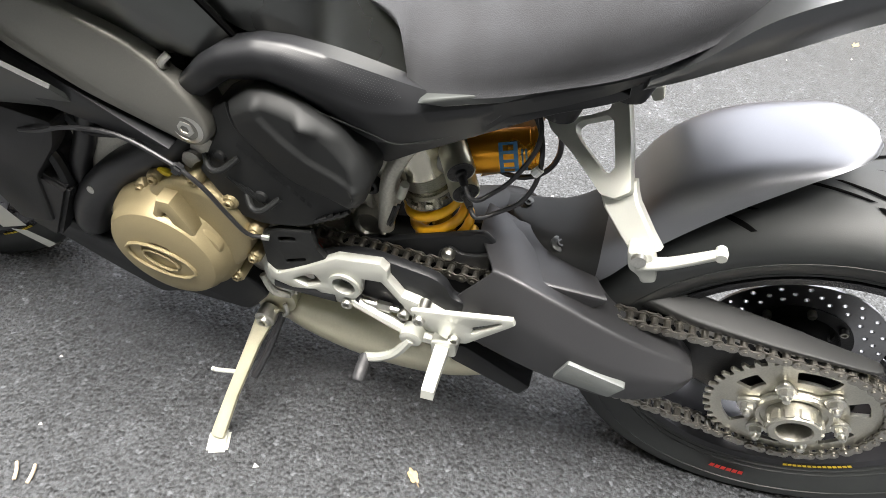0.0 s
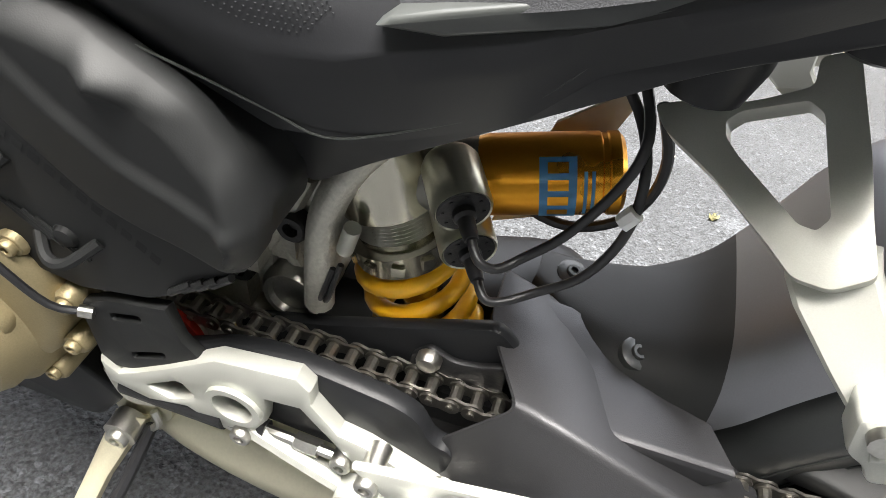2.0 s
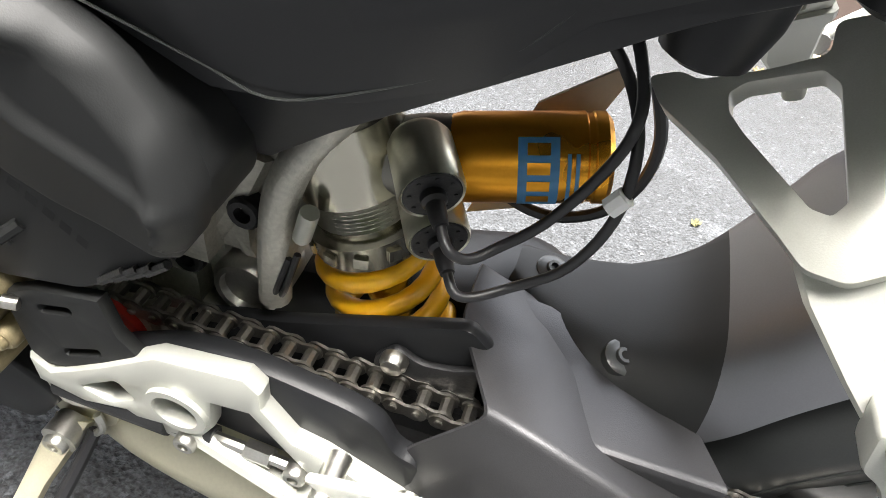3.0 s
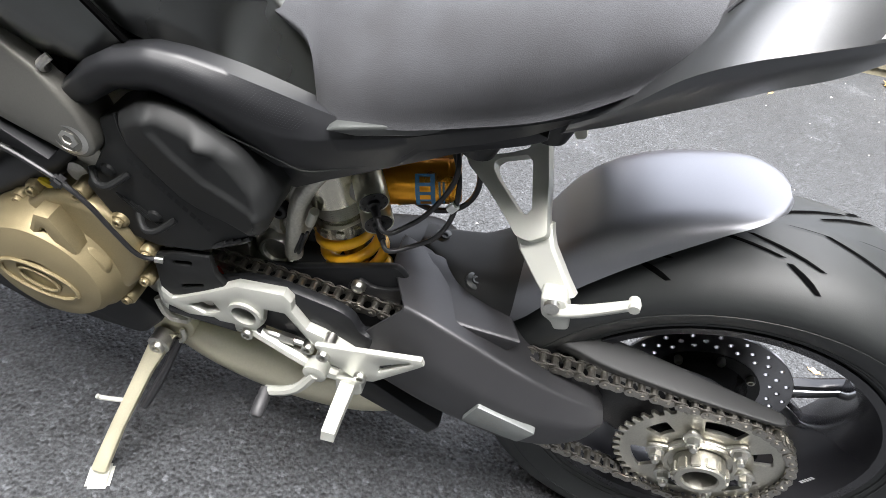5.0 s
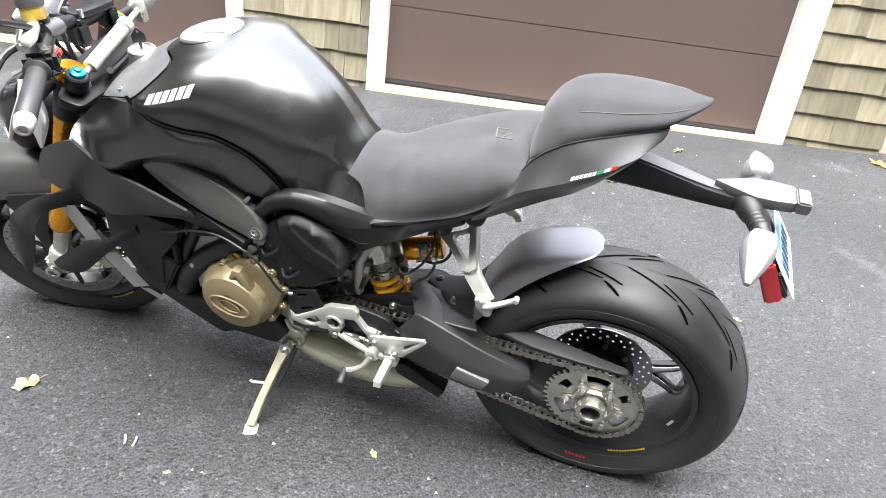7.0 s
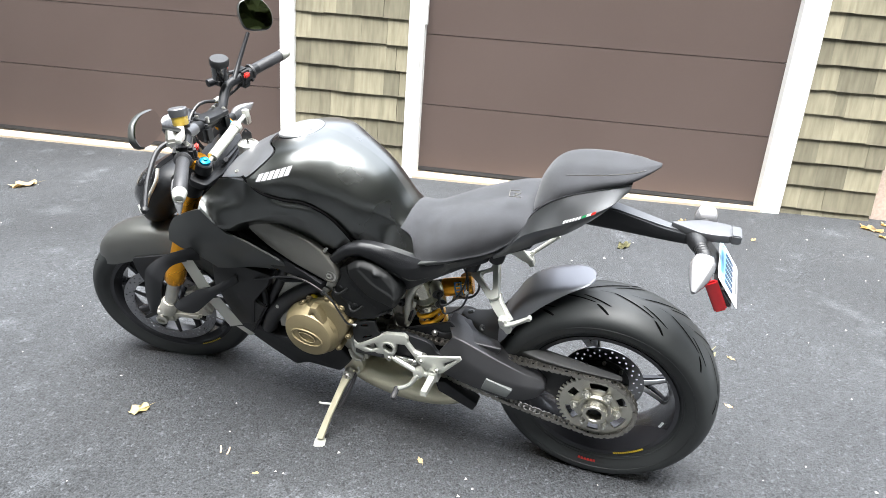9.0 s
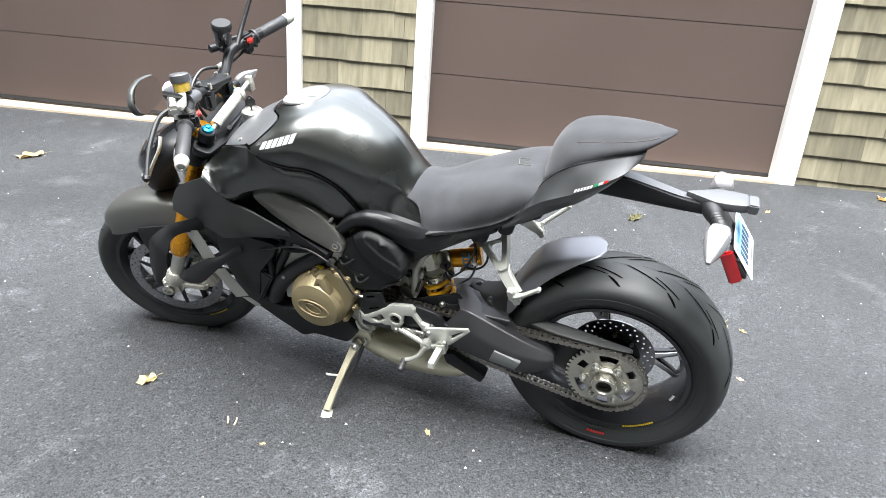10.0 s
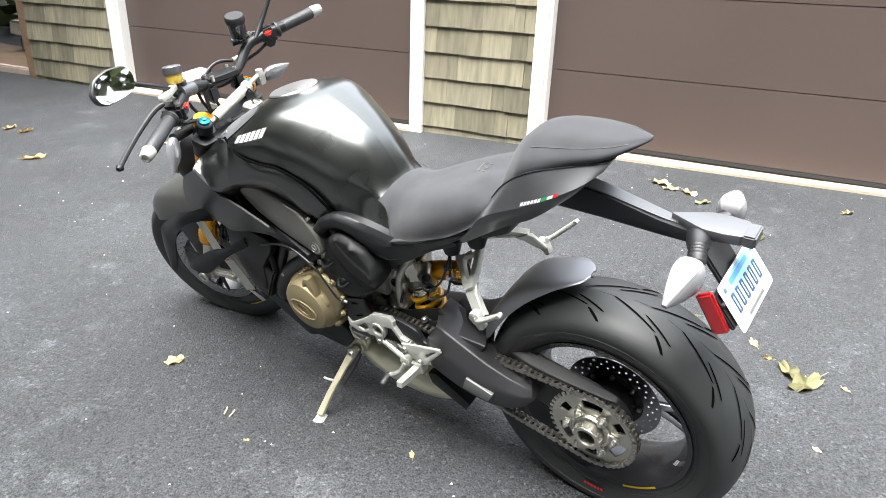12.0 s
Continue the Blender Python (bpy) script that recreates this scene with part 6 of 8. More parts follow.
part("head_casting", merge(slab([(-0.846, 0.500), (-0.838, 0.556), (-0.796, 0.590), (-0.770, 0.572), (-0.775, 0.520), (-0.80, 0.49)], -0.128, -0.08, 0.008, r=0.012), lathe([(0.014, 0), (0.014, 0.014), (0.008, 0.016)], (-0.815, -0.122, 0.545), (-0.815, -1, 0.6), 14)), CASE, bike, "pale cast cylinder wall")
part("side_casting", merge(slab([(-0.770, 0.44), (-0.740, 0.48), (-0.705, 0.47), (-0.70, 0.40), (-0.715, 0.34), (-0.76, 0.33)], -0.120, -0.07, 0.008, r=0.012), *[lathe([(0.010, 0), (0.010, 0.012), (0.006, 0.014)], (x, -0.118, z), (x, -1, z + 0.1), 12) for x, z in ((-0.735, 0.455), (-0.722, 0.405), (-0.745, 0.355), (-0.715, 0.355))]), CASE, bike, "pale cast crankcase wall with bolts")
part("casting_hose", tube([(-0.735, -0.128, 0.40), (-0.742, -0.138, 0.37), (-0.735, -0.14, 0.335), (-0.712, -0.135, 0.318)], 0.0055, 8), ALU, bike, "short silver pipe")
part("black_sensor", merge(tube([(-0.722, -0.135, 0.435), (-0.705, -0.142, 0.418)], 0.010, 12), tube([(-0.712, -0.14, 0.425), (-0.690, -0.15, 0.400), (-0.694, -0.15, 0.36)], 0.0045, 8)), DARK, bike)
part("clutch_line", tube(cable, 0.0030, 8), HOSE, bike, "thin black cable over the engine")
part("yellow_cap", tube([(-0.858, -0.148, 0.530), (-0.838, -0.150, 0.527)], 0.0055, 8), LABELY, bike, "yellow connector tag")
part("lower_casting", merge(block(-0.735, -0.08, 0.33, 0.06, 0.10, 0.10, 0.012), tube([(-0.76, -0.13, 0.33), (-0.745, -0.135, 0.30), (-0.72, -0.13, 0.295)], 0.006, 8)), CASE, bike)
part("muffler", hull([(-0.80, 0.245, 0.185, 0.10), (-0.72, 0.255, 0.160, 0.125), (-0.60, 0.258, 0.142, 0.138), (-0.48, 0.250, 0.150, 0.135), (-0.40, 0.235, 0.172, 0.115), (-0.36, 0.220, 0.190, 0.09)], [(0, 0), (0.7, 0.02), (0.95, 0.25), (1, 0.5), (0.9, 0.8), (0.6, 1.0)], 4, 3), MUFFLER, bike, "straw-tinted steel underbelly muffler")
part("muffler_shield", slab([(-0.47, 0.290), (-0.44, 0.300), (-0.335, 0.235), (-0.35, 0.205), (-0.46, 0.255)], -0.142, -0.100, 0.004, r=0.006), PLASTIC, bike)
part("right_muffler_end", tube([(-0.50, 0.16, 0.62), (-0.42, 0.17, 0.70), (-0.33, 0.16, 0.745), (-0.28, 0.15, 0.757)], 0.026, 14), PLASTIC, bike)

# ---- shock absorber ----
SHOCKEYE = Vector((-0.422, -0.373, 0.846))
shock = sub("rear_shock", Matrix.Translation(SHOCKEYE) @ Matrix.Scale(1.06, 4) @ Matrix.Translation(-SHOCKEYE))
SB, ST = Vector((-0.486, -0.056, 0.408)), Vector((-0.543, -0.062, 0.605))
coil = []
for k in range(0, 96):
    t = k / 95
    a = 2 * math.pi * 4.2 * t
    d = (ST - SB).normalized()
    u = d.orthogonal().normalized()
    w = d.cross(u)
    coil.append(SB + d * (0.01 + 0.105 * t) + 0.036 * (math.cos(a) * u + math.sin(a) * w))
part("coil_spring", tube(coil, 0.0068, 14, 1), YELLOW, shock, "yellow coil spring")
part("shock_body", lathe([(0.016, 0), (0.016, 0.11), (0.036, 0.112), (0.036, 0.124), (0.031, 0.126), (0.031, 0.155), (0.036, 0.157), (0.037, 0.205), (0.028, 0.215)], SB, ST, 28), SHOCKM, shock, "silver shock body")
d = (ST - SB).normalized()
part("preload_ring", lathe([(0.031, 0.112), (0.038, 0.112), (0.039, 0.130), (0.031, 0.131)], SB, ST, 28, True), SHOCKM, shock)
for k in range(12):
    a = 2 * math.pi * k / 12
    u0 = d.orthogonal().normalized()
    c0 = SB + d * 0.121 + 0.0395 * (math.cos(a) * u0 + math.sin(a) * d.cross(u0))
    part("ring_tooth", block(0, 0, 0, 0.003, 0.009, 0.009, 0.0008, m=(c0 - (SB + d * 0.121)).to_track_quat("X", "Z").to_matrix().to_4x4()), SHOCKM, shock, m=Matrix.Translation(c0))
for k in range(7):
    part("body_thread", lathe([(0.031, 0.135 + 0.003 * k), (0.0325, 0.1365 + 0.003 * k), (0.031, 0.138 + 0.003 * k)], SB, ST, 24, True), STEEL, shock)
RES0, RES1 = Vector((-0.4694, -0.052, 0.5861)), Vector((-0.3928, -0.034, 0.5996))
RESL = (RES1 - RES0).length
part("gold_reservoir", lathe([(0.012, -0.008), (0.024, -0.006), (0.0255, 0.0), (0.0255, RESL - 0.014), (0.0245, RESL - 0.013), (0.0245, RESL - 0.010), (0.0255, RESL - 0.009), (0.0255, RESL - 0.003), (0.022, RESL), (0.008, RESL)], RES0, RES1, 40), GOLD, shock, "gold anodised shock reservoir")
part("reservoir_collar", lathe([(0.010, -0.050), (0.022, -0.045), (0.0245, -0.02), (0.0240, -0.004)], RES0, RES1, 28), FRAMEM, shock)
ax = (RES1 - RES0).normalized()
side = ax.cross(Y).normalized()
if side.z < 0:
    side = -side


def wrap(h0, h1, a0, a1, r=0.0259):
    """A patch on the reservoir's wall."""
    base = RES0
    out = side.cross(ax).normalized()
    out = out if out.y < 0 else -out
    return grid_skin([[base + ax * h + r * (math.cos(a) * side + math.sin(a) * out) for h in (h0, h1)] for a in np.linspace(a0, a1, 13)])


part("reservoir_decal", wrap(RESL * 0.37, RESL * 0.64, 0.55, 2.4), BLUE, shock, "blue decal with gold brand bars")
for k in range(4):
    part("decal_bar", wrap(RESL * 0.43, RESL * 0.58, 0.68 + 0.40 * k, 0.93 + 0.40 * k, 0.0262), GOLD, shock)
for k in range(2):
    part("decal_print", wrap(RESL * (0.69 + 0.055 * k), RESL * (0.715 + 0.055 * k), 0.9, 2.1, 0.0262), BLUE, shock)
for c in ((-0.5036, -0.048, 0.6028), (-0.4966, -0.046, 0.5708)):
    c = Vector(c)
    q = c + Vector((0.0300, -0.0520, -0.0080))
    part("valve_cap", lathe([(0.0160, 0.022), (0.0180, 0.026), (0.0180, 0.059), (0.0170, 0.0615), (0.0160, 0.0605), (0.001, 0.0605)], c, q, 28), VALVE, shock, "round valve housing with black face")
    face_plate = part("valve_face", lathe([(0.0157, 0.060), (0.0157, 0.0612), (0.0150, 0.0618), (0.001, 0.0618)], c, q, 28), DARK, shock)
    dd = (q - c).normalized()
    u = dd.orthogonal().normalized()
    for k in range(8):
        p = c + dd * 0.0614 + 0.0122 * (math.cos(k * math.pi / 4) * u + math.sin(k * math.pi / 4) * dd.cross(u))
        part("face_screw", lathe([(0.0012, 0), (0.0012, 0.0012), (0.0005, 0.0012)], p, p + dd, 6), SEAL, face_plate)
    part("valve_plug", merge(lathe([(0.0070, 0.061), (0.0070, 0.066), (0.0052, 0.068), (0.0048, 0.076), (0.0040, 0.082)], c, q, 14)), HOSE, shock)
part("wire", tube([(-0.4630, -0.1184, 0.5920), (-0.456, -0.127, 0.587), (-0.446, -0.125, 0.583), (-0.434, -0.115, 0.587), (-0.416, -0.11, 0.606), (-0.399, -0.108, 0.640), (-0.392, -0.102, 0.664), (-0.396, -0.088, 0.680), (-0.41, -0.07, 0.70)], 0.0028, 12), HOSE, shock, "black sensor cable")
part("wire", tube([(-0.4560, -0.1164, 0.5600), (-0.449, -0.124, 0.555), (-0.439, -0.121, 0.554), (-0.422, -0.112, 0.560), (-0.402, -0.11, 0.578), (-0.390, -0.11, 0.605), (-0.386, -0.108, 0.632), (-0.389, -0.098, 0.656), (-0.400, -0.08, 0.672), (-0.42, -0.07, 0.69)], 0.0028, 12), HOSE, shock, "black sensor cable")
part("wire", tube([(-0.455, -0.04, 0.572), (-0.438, -0.05, 0.565), (-0.413, -0.05, 0.561), (-0.388, -0.05, 0.574), (-0.374, -0.05, 0.598), (-0.373, -0.05, 0.628), (-0.386, -0.05, 0.66)], 0.0034, 8), HOSE, shock, "black sensor cable")
part("reservoir_bracket", slab([(-0.47, 0.50), (-0.44, 0.60), (-0.40, 0.635), (-0.395, 0.625), (-0.43, 0.52)], 0.0, 0.004, 0.001), SILL, shock, "tan inner heat shield")
part("cable_tie", tube([(-0.391, -0.111, 0.626), (-0.386, -0.110, 0.634)], 0.0052, 8), WHITE, shock, "white cable tie")

# ---- foot controls ----
ctl = sub("rearset")
part("mount_plate", slab([(-0.725, 0.402), (-0.712, 0.388), (-0.690, 0.402), (-0.664, 0.420), (-0.618, 0.455), (-0.556, 0.466), (-0.546, 0.455), (-0.546, 0.438), (-0.527, 0.410), (-0.506, 0.405), (-0.440, 0.372), (-0.436, 0.352), (-0.470, 0.340), (-0.495, 0.345), (-0.525, 0.385), (-0.556, 0.428), (-0.582, 0.424), (-0.586, 0.390), (-0.608, 0.352), (-0.640, 0.362), (-0.655, 0.372), (-0.690, 0.362), (-0.726, 0.372)], -0.162, -0.146, 0.004,
                         [ring(-0.609, 0.404, 0.0165, 20), soft([(-0.688, 0.384), (-0.655, 0.408), (-0.645, 0.392), (-0.668, 0.376)], 0.004)]), ALU, ctl, "cast silver footrest plate", smooth=30)
part("pivot_sleeve", lathe([(0.0165, 0), (0.0225, 0), (0.0235, 0.004), (0.0225, 0.024), (0.0165, 0.024)], (-0.609, -0.142, 0.404), (-0.609, -1, 0.404), 28, True), ALU, ctl)
part("plate_arm", tube([(-0.605, -0.156, 0.368), (-0.56, -0.160, 0.352), (-0.515, -0.164, 0.338), (-0.48, -0.165, 0.335)], 0.009, 8), ALU, ctl)
part("heel_guard", slab([(-0.508, 0.416), (-0.497, 0.420), (-0.376, 0.452), (-0.372, 0.442), (-0.378, 0.434), (-0.430, 0.374), (-0.450, 0.366), (-0.480, 0.385)], -0.184, -0.176, 0.0025, [soft([(-0.425, 0.414), (-0.388, 0.440), (-0.392, 0.434), (-0.425, 0.400)], 0.003)]), ALU, ctl, "silver triangular heel guard")
for p in ((-0.496, -0.184, 0.402), (-0.447, -0.184, 0.380), (-0.607, -0.164, 0.366), (-0.51, -0.176, 0.342), (-0.525, -0.162, 0.372)):
    part("control_bolt", merge(bolt(Vector(p), Vector(p) - Y, 0.0085), lathe([(0.0085, -0.03), (0.0085, 0)], p, Vector(p) - Y, 12)), STEEL, ctl)
part("footpeg", merge(slab([(-0.480, 0.360), (-0.445, 0.370), (-0.443, 0.335), (-0.478, 0.318)], -0.185, -0.160, 0.005, r=0.006), tube([(-0.463, -0.178, 0.345), (-0.462, -0.22, 0.350), (-0.460, -0.262, 0.357)], 0.0135, 4, 2, 0.0115)), ALU, ctl, "silver rider footpeg", smooth=20)
part("peg_spring", merge(*[lathe([(0.0055, 0.003 * k), (0.0065, 0.003 * k + 0.001), (0.0055, 0.003 * k + 0.002)], (-0.462, -0.190, 0.352), (-0.46, -0.19, 0.30), 10, True) for k in range(5)]), STEEL, ctl)
part("shift_lever", merge(tube([(-0.510, -0.178, 0.340), (-0.530, -0.182, 0.303), (-0.555, -0.182, 0.278), (-0.581, -0.180, 0.262)], 0.0072, 8), lathe([(0.016, 0), (0.0165, 0.003), (0.016, 0.02), (0.012, 0.022)], (-0.51, -0.160, 0.342), (-0.51, -1, 0.342), 20)), ALU, ctl, "silver shift lever")
part("shift_toe", lathe([(0.008, 0), (0.0095, 0.006), (0.0085, 0.010), (0.0095, 0.014), (0.0095, 0.038), (0.007, 0.042)], (-0.581, -0.178, 0.264), (-0.579, -0.222, 0.255), 14), GRIP, ctl, "black rubber shift toe peg")
part("shift_rod", merge(tube([(-0.70, -0.150, 0.362), (-0.525, -0.158, 0.371)], 0.0045, 8), tube([(-0.565, -0.156, 0.369), (-0.545, -0.157, 0.370)], 0.0075, 6)), STEEL, ctl, "linkage rod")
part("shift_switch", tube([(-0.720, -0.150, 0.358), (-0.625, -0.154, 0.366)], 0.0115, 12), DARK, ctl)
part("rod_boot", tube([(-0.625, -0.154, 0.366), (-0.590, -0.155, 0.368)], 0.008, 10), GRIP, ctl)

stand = sub("side_stand")
sa, sb = Vector((-0.768, -0.122, 0.232)), Vector((-0.814, -0.288, 0.066))
leg = []
for t, w, dpt in ((0, 0.0165, 0.010), (0.08, 0.0150, 0.010), (0.3, 0.0108, 0.008), (0.7, 0.0098, 0.0075), (0.93, 0.011, 0.008), (1.0, 0.011, 0.008)):
    c = sa.lerp(sb, t) + Vector((0, 0, 0.012 * math.sin(math.pi * t)))
    dirn = (sb - sa).normalized()
    u = Vector((1, 0, 0))
    v = dirn.cross(u).normalized()
    leg.append([c + u * w * p + v * dpt * q for p, q in ((-1, -0.6), (-0.6, -1), (0.6, -1), (1, -0.6), (1, 0.6), (0.6, 1), (-0.6, 1), (-1, 0.6))])
part("stand_leg", grid_skin(leg, True, True), STANDM, stand, "worn silver side stand leg")
part("stand_foot", block(0, 0, 0, 0.036, 0.044, 0.010, 0.0048, m=pose(0, 0, 0, -LEANING, 0, 20)), ALU, stand, m=Matrix.Translation(sb + Vector((0.002, -0.006, -0.010))))
part("stand_bracket", slab([(-0.800, 0.265), (-0.735, 0.290), (-0.722, 0.250), (-0.745, 0.200), (-0.775, 0.190), (-0.795, 0.215)], -0.118, -0.095, 0.004, r=0.012), MUFFLER, stand, "pale bronze stand bracket")
part("stand_pivot", merge(bolt(Vector((-0.770, -0.145, 0.226)), Vector((-0.770, -1, 0.25)), 0.0115, 0.009), lathe([(0.017, -0.02), (0.017, 0.003), (0.012, 0.004)], (-0.770, -0.143, 0.226), (-0.770, -1, 0.25), 20)), STEEL, stand)
part("stand_spring", tube([(-0.748, -0.125, 0.225), (-0.760, -0.17, 0.178), (-0.775, -0.205, 0.142)], 0.0065, 8), HOSE, stand)
part("spring_hook", tube([(-0.742, -0.122, 0.250), (-0.738, -0.125, 0.235), (-0.748, -0.128, 0.222)], 0.004, 8), STEEL, stand)
part("stand_tab", tube([(-0.795, -0.205, 0.145), (-0.838, -0.212, 0.142), (-0.845, -0.214, 0.147)], 0.0038, 8), ALU, stand)

FORK_PLANE = Matrix(((0.8408, 0.4253, -0.3349, -0.350), (0.0300, 0.5810, 0.8133, -0.063), (0.5405, -0.6939, 0.4757, 0.666), (0, 0, 0, 1)))
for sgn in (-1, 1):
    br = sub("passenger_bracket")
    mir = (lambda b: b) if sgn < 0 else mirrored
    peg = [(-0.262, -0.170, 0.590), (-0.232, -0.172, 0.604), (-0.190, -0.172, 0.634)] if sgn < 0 else [(-0.281, -0.190, 0.580), (-0.240, -0.200, 0.615), (-0.191, -0.202, 0.663)]

    def limb(pts, wide, deep, facing=Vector((-0.28, -0.56, 0.77))):
        """A flat-sided cast limb along the points, wide in the plane that faces that way, deep across it."""
        path_pts = spline(pts, 4)
        rows = []
        for i, p in enumerate(path_pts):
            dd = (path_pts[min(i + 1, len(path_pts) - 1)] - path_pts[max(i - 1, 0)]).normalized()
            across = dd.cross(facing).normalized()
            depth = across.cross(dd)
            k = i / (len(path_pts) - 1)
            w = wide[0] + (wide[1] - wide[0]) * k
            rows.append([p + across * w * a + depth * deep * b for a, b in ((-1, -0.30), (-0.88, -0.72), (-0.60, -0.97), (0.60, -0.97), (0.88, -0.72), (1, -0.30), (1, 0.30), (0.88, 0.72), (0.60, 0.97), (-0.60, 0.97), (-0.88, 0.72), (-1, 0.30))])
        return grid_skin(rows, True, True)

    # an open fork in one plane, then a plain limb that bends down to the peg
    fork = slab([(-0.037, 0.020), (-0.022, 0.018), (-0.016, 0.0116), (0.0135, 0.008), (0.0353, 0.008), (0.040, 0.022), (0.056, 0.020), (0.0515, -0.031), (0.047, -0.0605), (0.0445, -0.0850), (0.0262, -0.0880), (0.0120, -0.0800), (0.0050, -0.064), (-0.0145, -0.0250), (-0.0255, -0.0080), (-0.034, 0.0050)], -0.006, 0.009, 0.004,
                [soft([Vector(q) for q in ((-0.0045, 0.0015), (0.0030, 0.0045), (0.0320, 0.0015), (0.0370, -0.0064), (0.0315, -0.0560), (0.0250, -0.0605), (0.0182, -0.0560), (-0.0012, -0.0182), (-0.0055, -0.0068))], 0.002)], r=0.004)
    moved(fork, FORK_PLANE)
    shift = Vector((0, 0, 0)) if sgn < 0 else Vector((-0.018, -0.018, -0.012))
    rows = []
    for a, b, back in (((-0.3200, -0.1210, 0.6390), (-0.2855, -0.1240, 0.6565), 0.013), ((-0.3165, -0.1285, 0.6315), (-0.2825, -0.1320, 0.6490), 0.014), ((-0.3090, -0.1345, 0.6240), (-0.2760, -0.1370, 0.6410), 0.016), ((-0.2860, -0.1500, 0.6040), (-0.2545, -0.1505, 0.6155), 0.017), ((-0.2725, -0.1580, 0.5930), (-0.2420, -0.1575, 0.6020), 0.018)):
        k = min(1.0, max(0.0, (0.632 - a[2]) / 0.03))
        a, b = Vector(a) + shift * k, Vector(b) + shift * k
        across = (b - a).normalized()
        deep = Vector((0.30, 0.86, -0.25)) * back
        if a.z > 0.63:
            a, b = a + deep * 0.4, b + deep * 0.4
        rows.append([a + across * 0.003, b - across * 0.003, b + deep * 0.2, b + deep * 0.8, b + deep - across * 0.003, a + deep + across * 0.003, a + deep * 0.8, a + deep * 0.2])
    part("bracket_arm", mir(merge(fork, grid_skin(rows, True, True))), ALU, br, "cast silver passenger footrest bracket", smooth=28)
    foot = slab([(-0.280, 0.612), (-0.250, 0.618), (-0.238, 0.590), (-0.232, 0.566), (-0.250, 0.558), (-0.258, 0.572), (-0.272, 0.580)], -0.175, -0.150, 0.005, r=0.006)
    if sgn > 0:
        moved(foot, Matrix.Translation((-0.018, -0.018, -0.012)))
    moved(foot, Matrix.Translation((-0.255, -0.163, 0.590)) @ Matrix.Diagonal((0.82, 0.9, 0.82, 1)) @ Matrix.Translation((0.255, 0.163, -0.590)))
    part("bracket_foot", mir(foot), ALU, br)
    part("passenger_peg", mir(merge(limb(peg, (0.0080, 0.0050), 0.0060), lathe([(0.0055, -0.007), (0.0068, 0), (0.0055, 0.007)], peg[2], Vector(peg[2]) - Y, 14))), ALU, br, "folding passenger peg")
    part("peg_pivot", mir(lathe([(0.008, 0), (0.008, 0.006), (0.005, 0.007)], (-0.262, -0.174, 0.603), (-0.262, -1, 0.603), 14)), STEEL, br)
    part("bracket_boss", mir(merge(lathe([(0.026, 0), (0.024, 0.03), (0.019, 0.048), (0.012, 0.052)], (-0.374, -0.078, 0.738), (-0.376, -0.080, 0.688), 20), lathe([(0.026, 0), (0.025, 0.03), (0.020, 0.048), (0.012, 0.052)], (-0.311, -0.060, 0.766), (-0.313, -0.062, 0.715), 20))), PLASTIC, br)

# ---- front end, turned with the bars ----
front = sub("front_wheel", STEER)
FB, FW, FR = 0.216, 0.060, 0.298
part("tyre", tyre(AXLE_F, FR, FW, FB), RUBBER, front, "black sport front tyre")
part("tread_pattern", grooves(AXLE_F, FR, FW, FB, 11, ((0.0, 0.10, 0.22, 0.55, 0.005), (0.22, 0.55, 0.30, 0.80, 0.004))), GAPSHADE, front)["kind"] = "stuff"
part("rim", rim_barrel(AXLE_F, FB, 0.046), RIM, front, "dark painted front rim")
part("rim_mark", arc_text(AXLE_F, 0.2215, -0.048, 2.5, 2.9, 0.005, 10), LABELY, front, "yellow printed strip on the rim edge")
for k in range(5):
    a = 2 * math.pi * k / 5 + 0.2
    part("spoke", spoke(AXLE_F, a, 0, 0, 0.03, 0.200, 0.030, 0.018, 0.28, 0.03), RIM, front)
part("hub", lathe([(0.02, -0.06), (0.04, -0.055), (0.045, 0.0), (0.04, 0.055), (0.02, 0.06)], AXLE_F, AXLE_F + Y, 28), RIM, front)
for sgn in (-1, 1):
    part("brake_disc", disc_plate(AXLE_F, sgn * 0.066, 0.165, 0.130, 60), DISC, front, "large drilled front brake disc")
    part("disc_carrier", lathe([(0.02, -0.003), (0.06, -0.003), (0.06, 0.003), (0.02, 0.003)], AXLE_F + Y * sgn * 0.066, AXLE_F + Y, 28), DARK, front)
    for k in range(6):
        part("carrier_arm", spoke(AXLE_F, 2 * math.pi * k / 6, sgn * 0.066, sgn * 0.066, 0.05, 0.134, 0.02, 0.012, 0, 0.005), DARK, front)

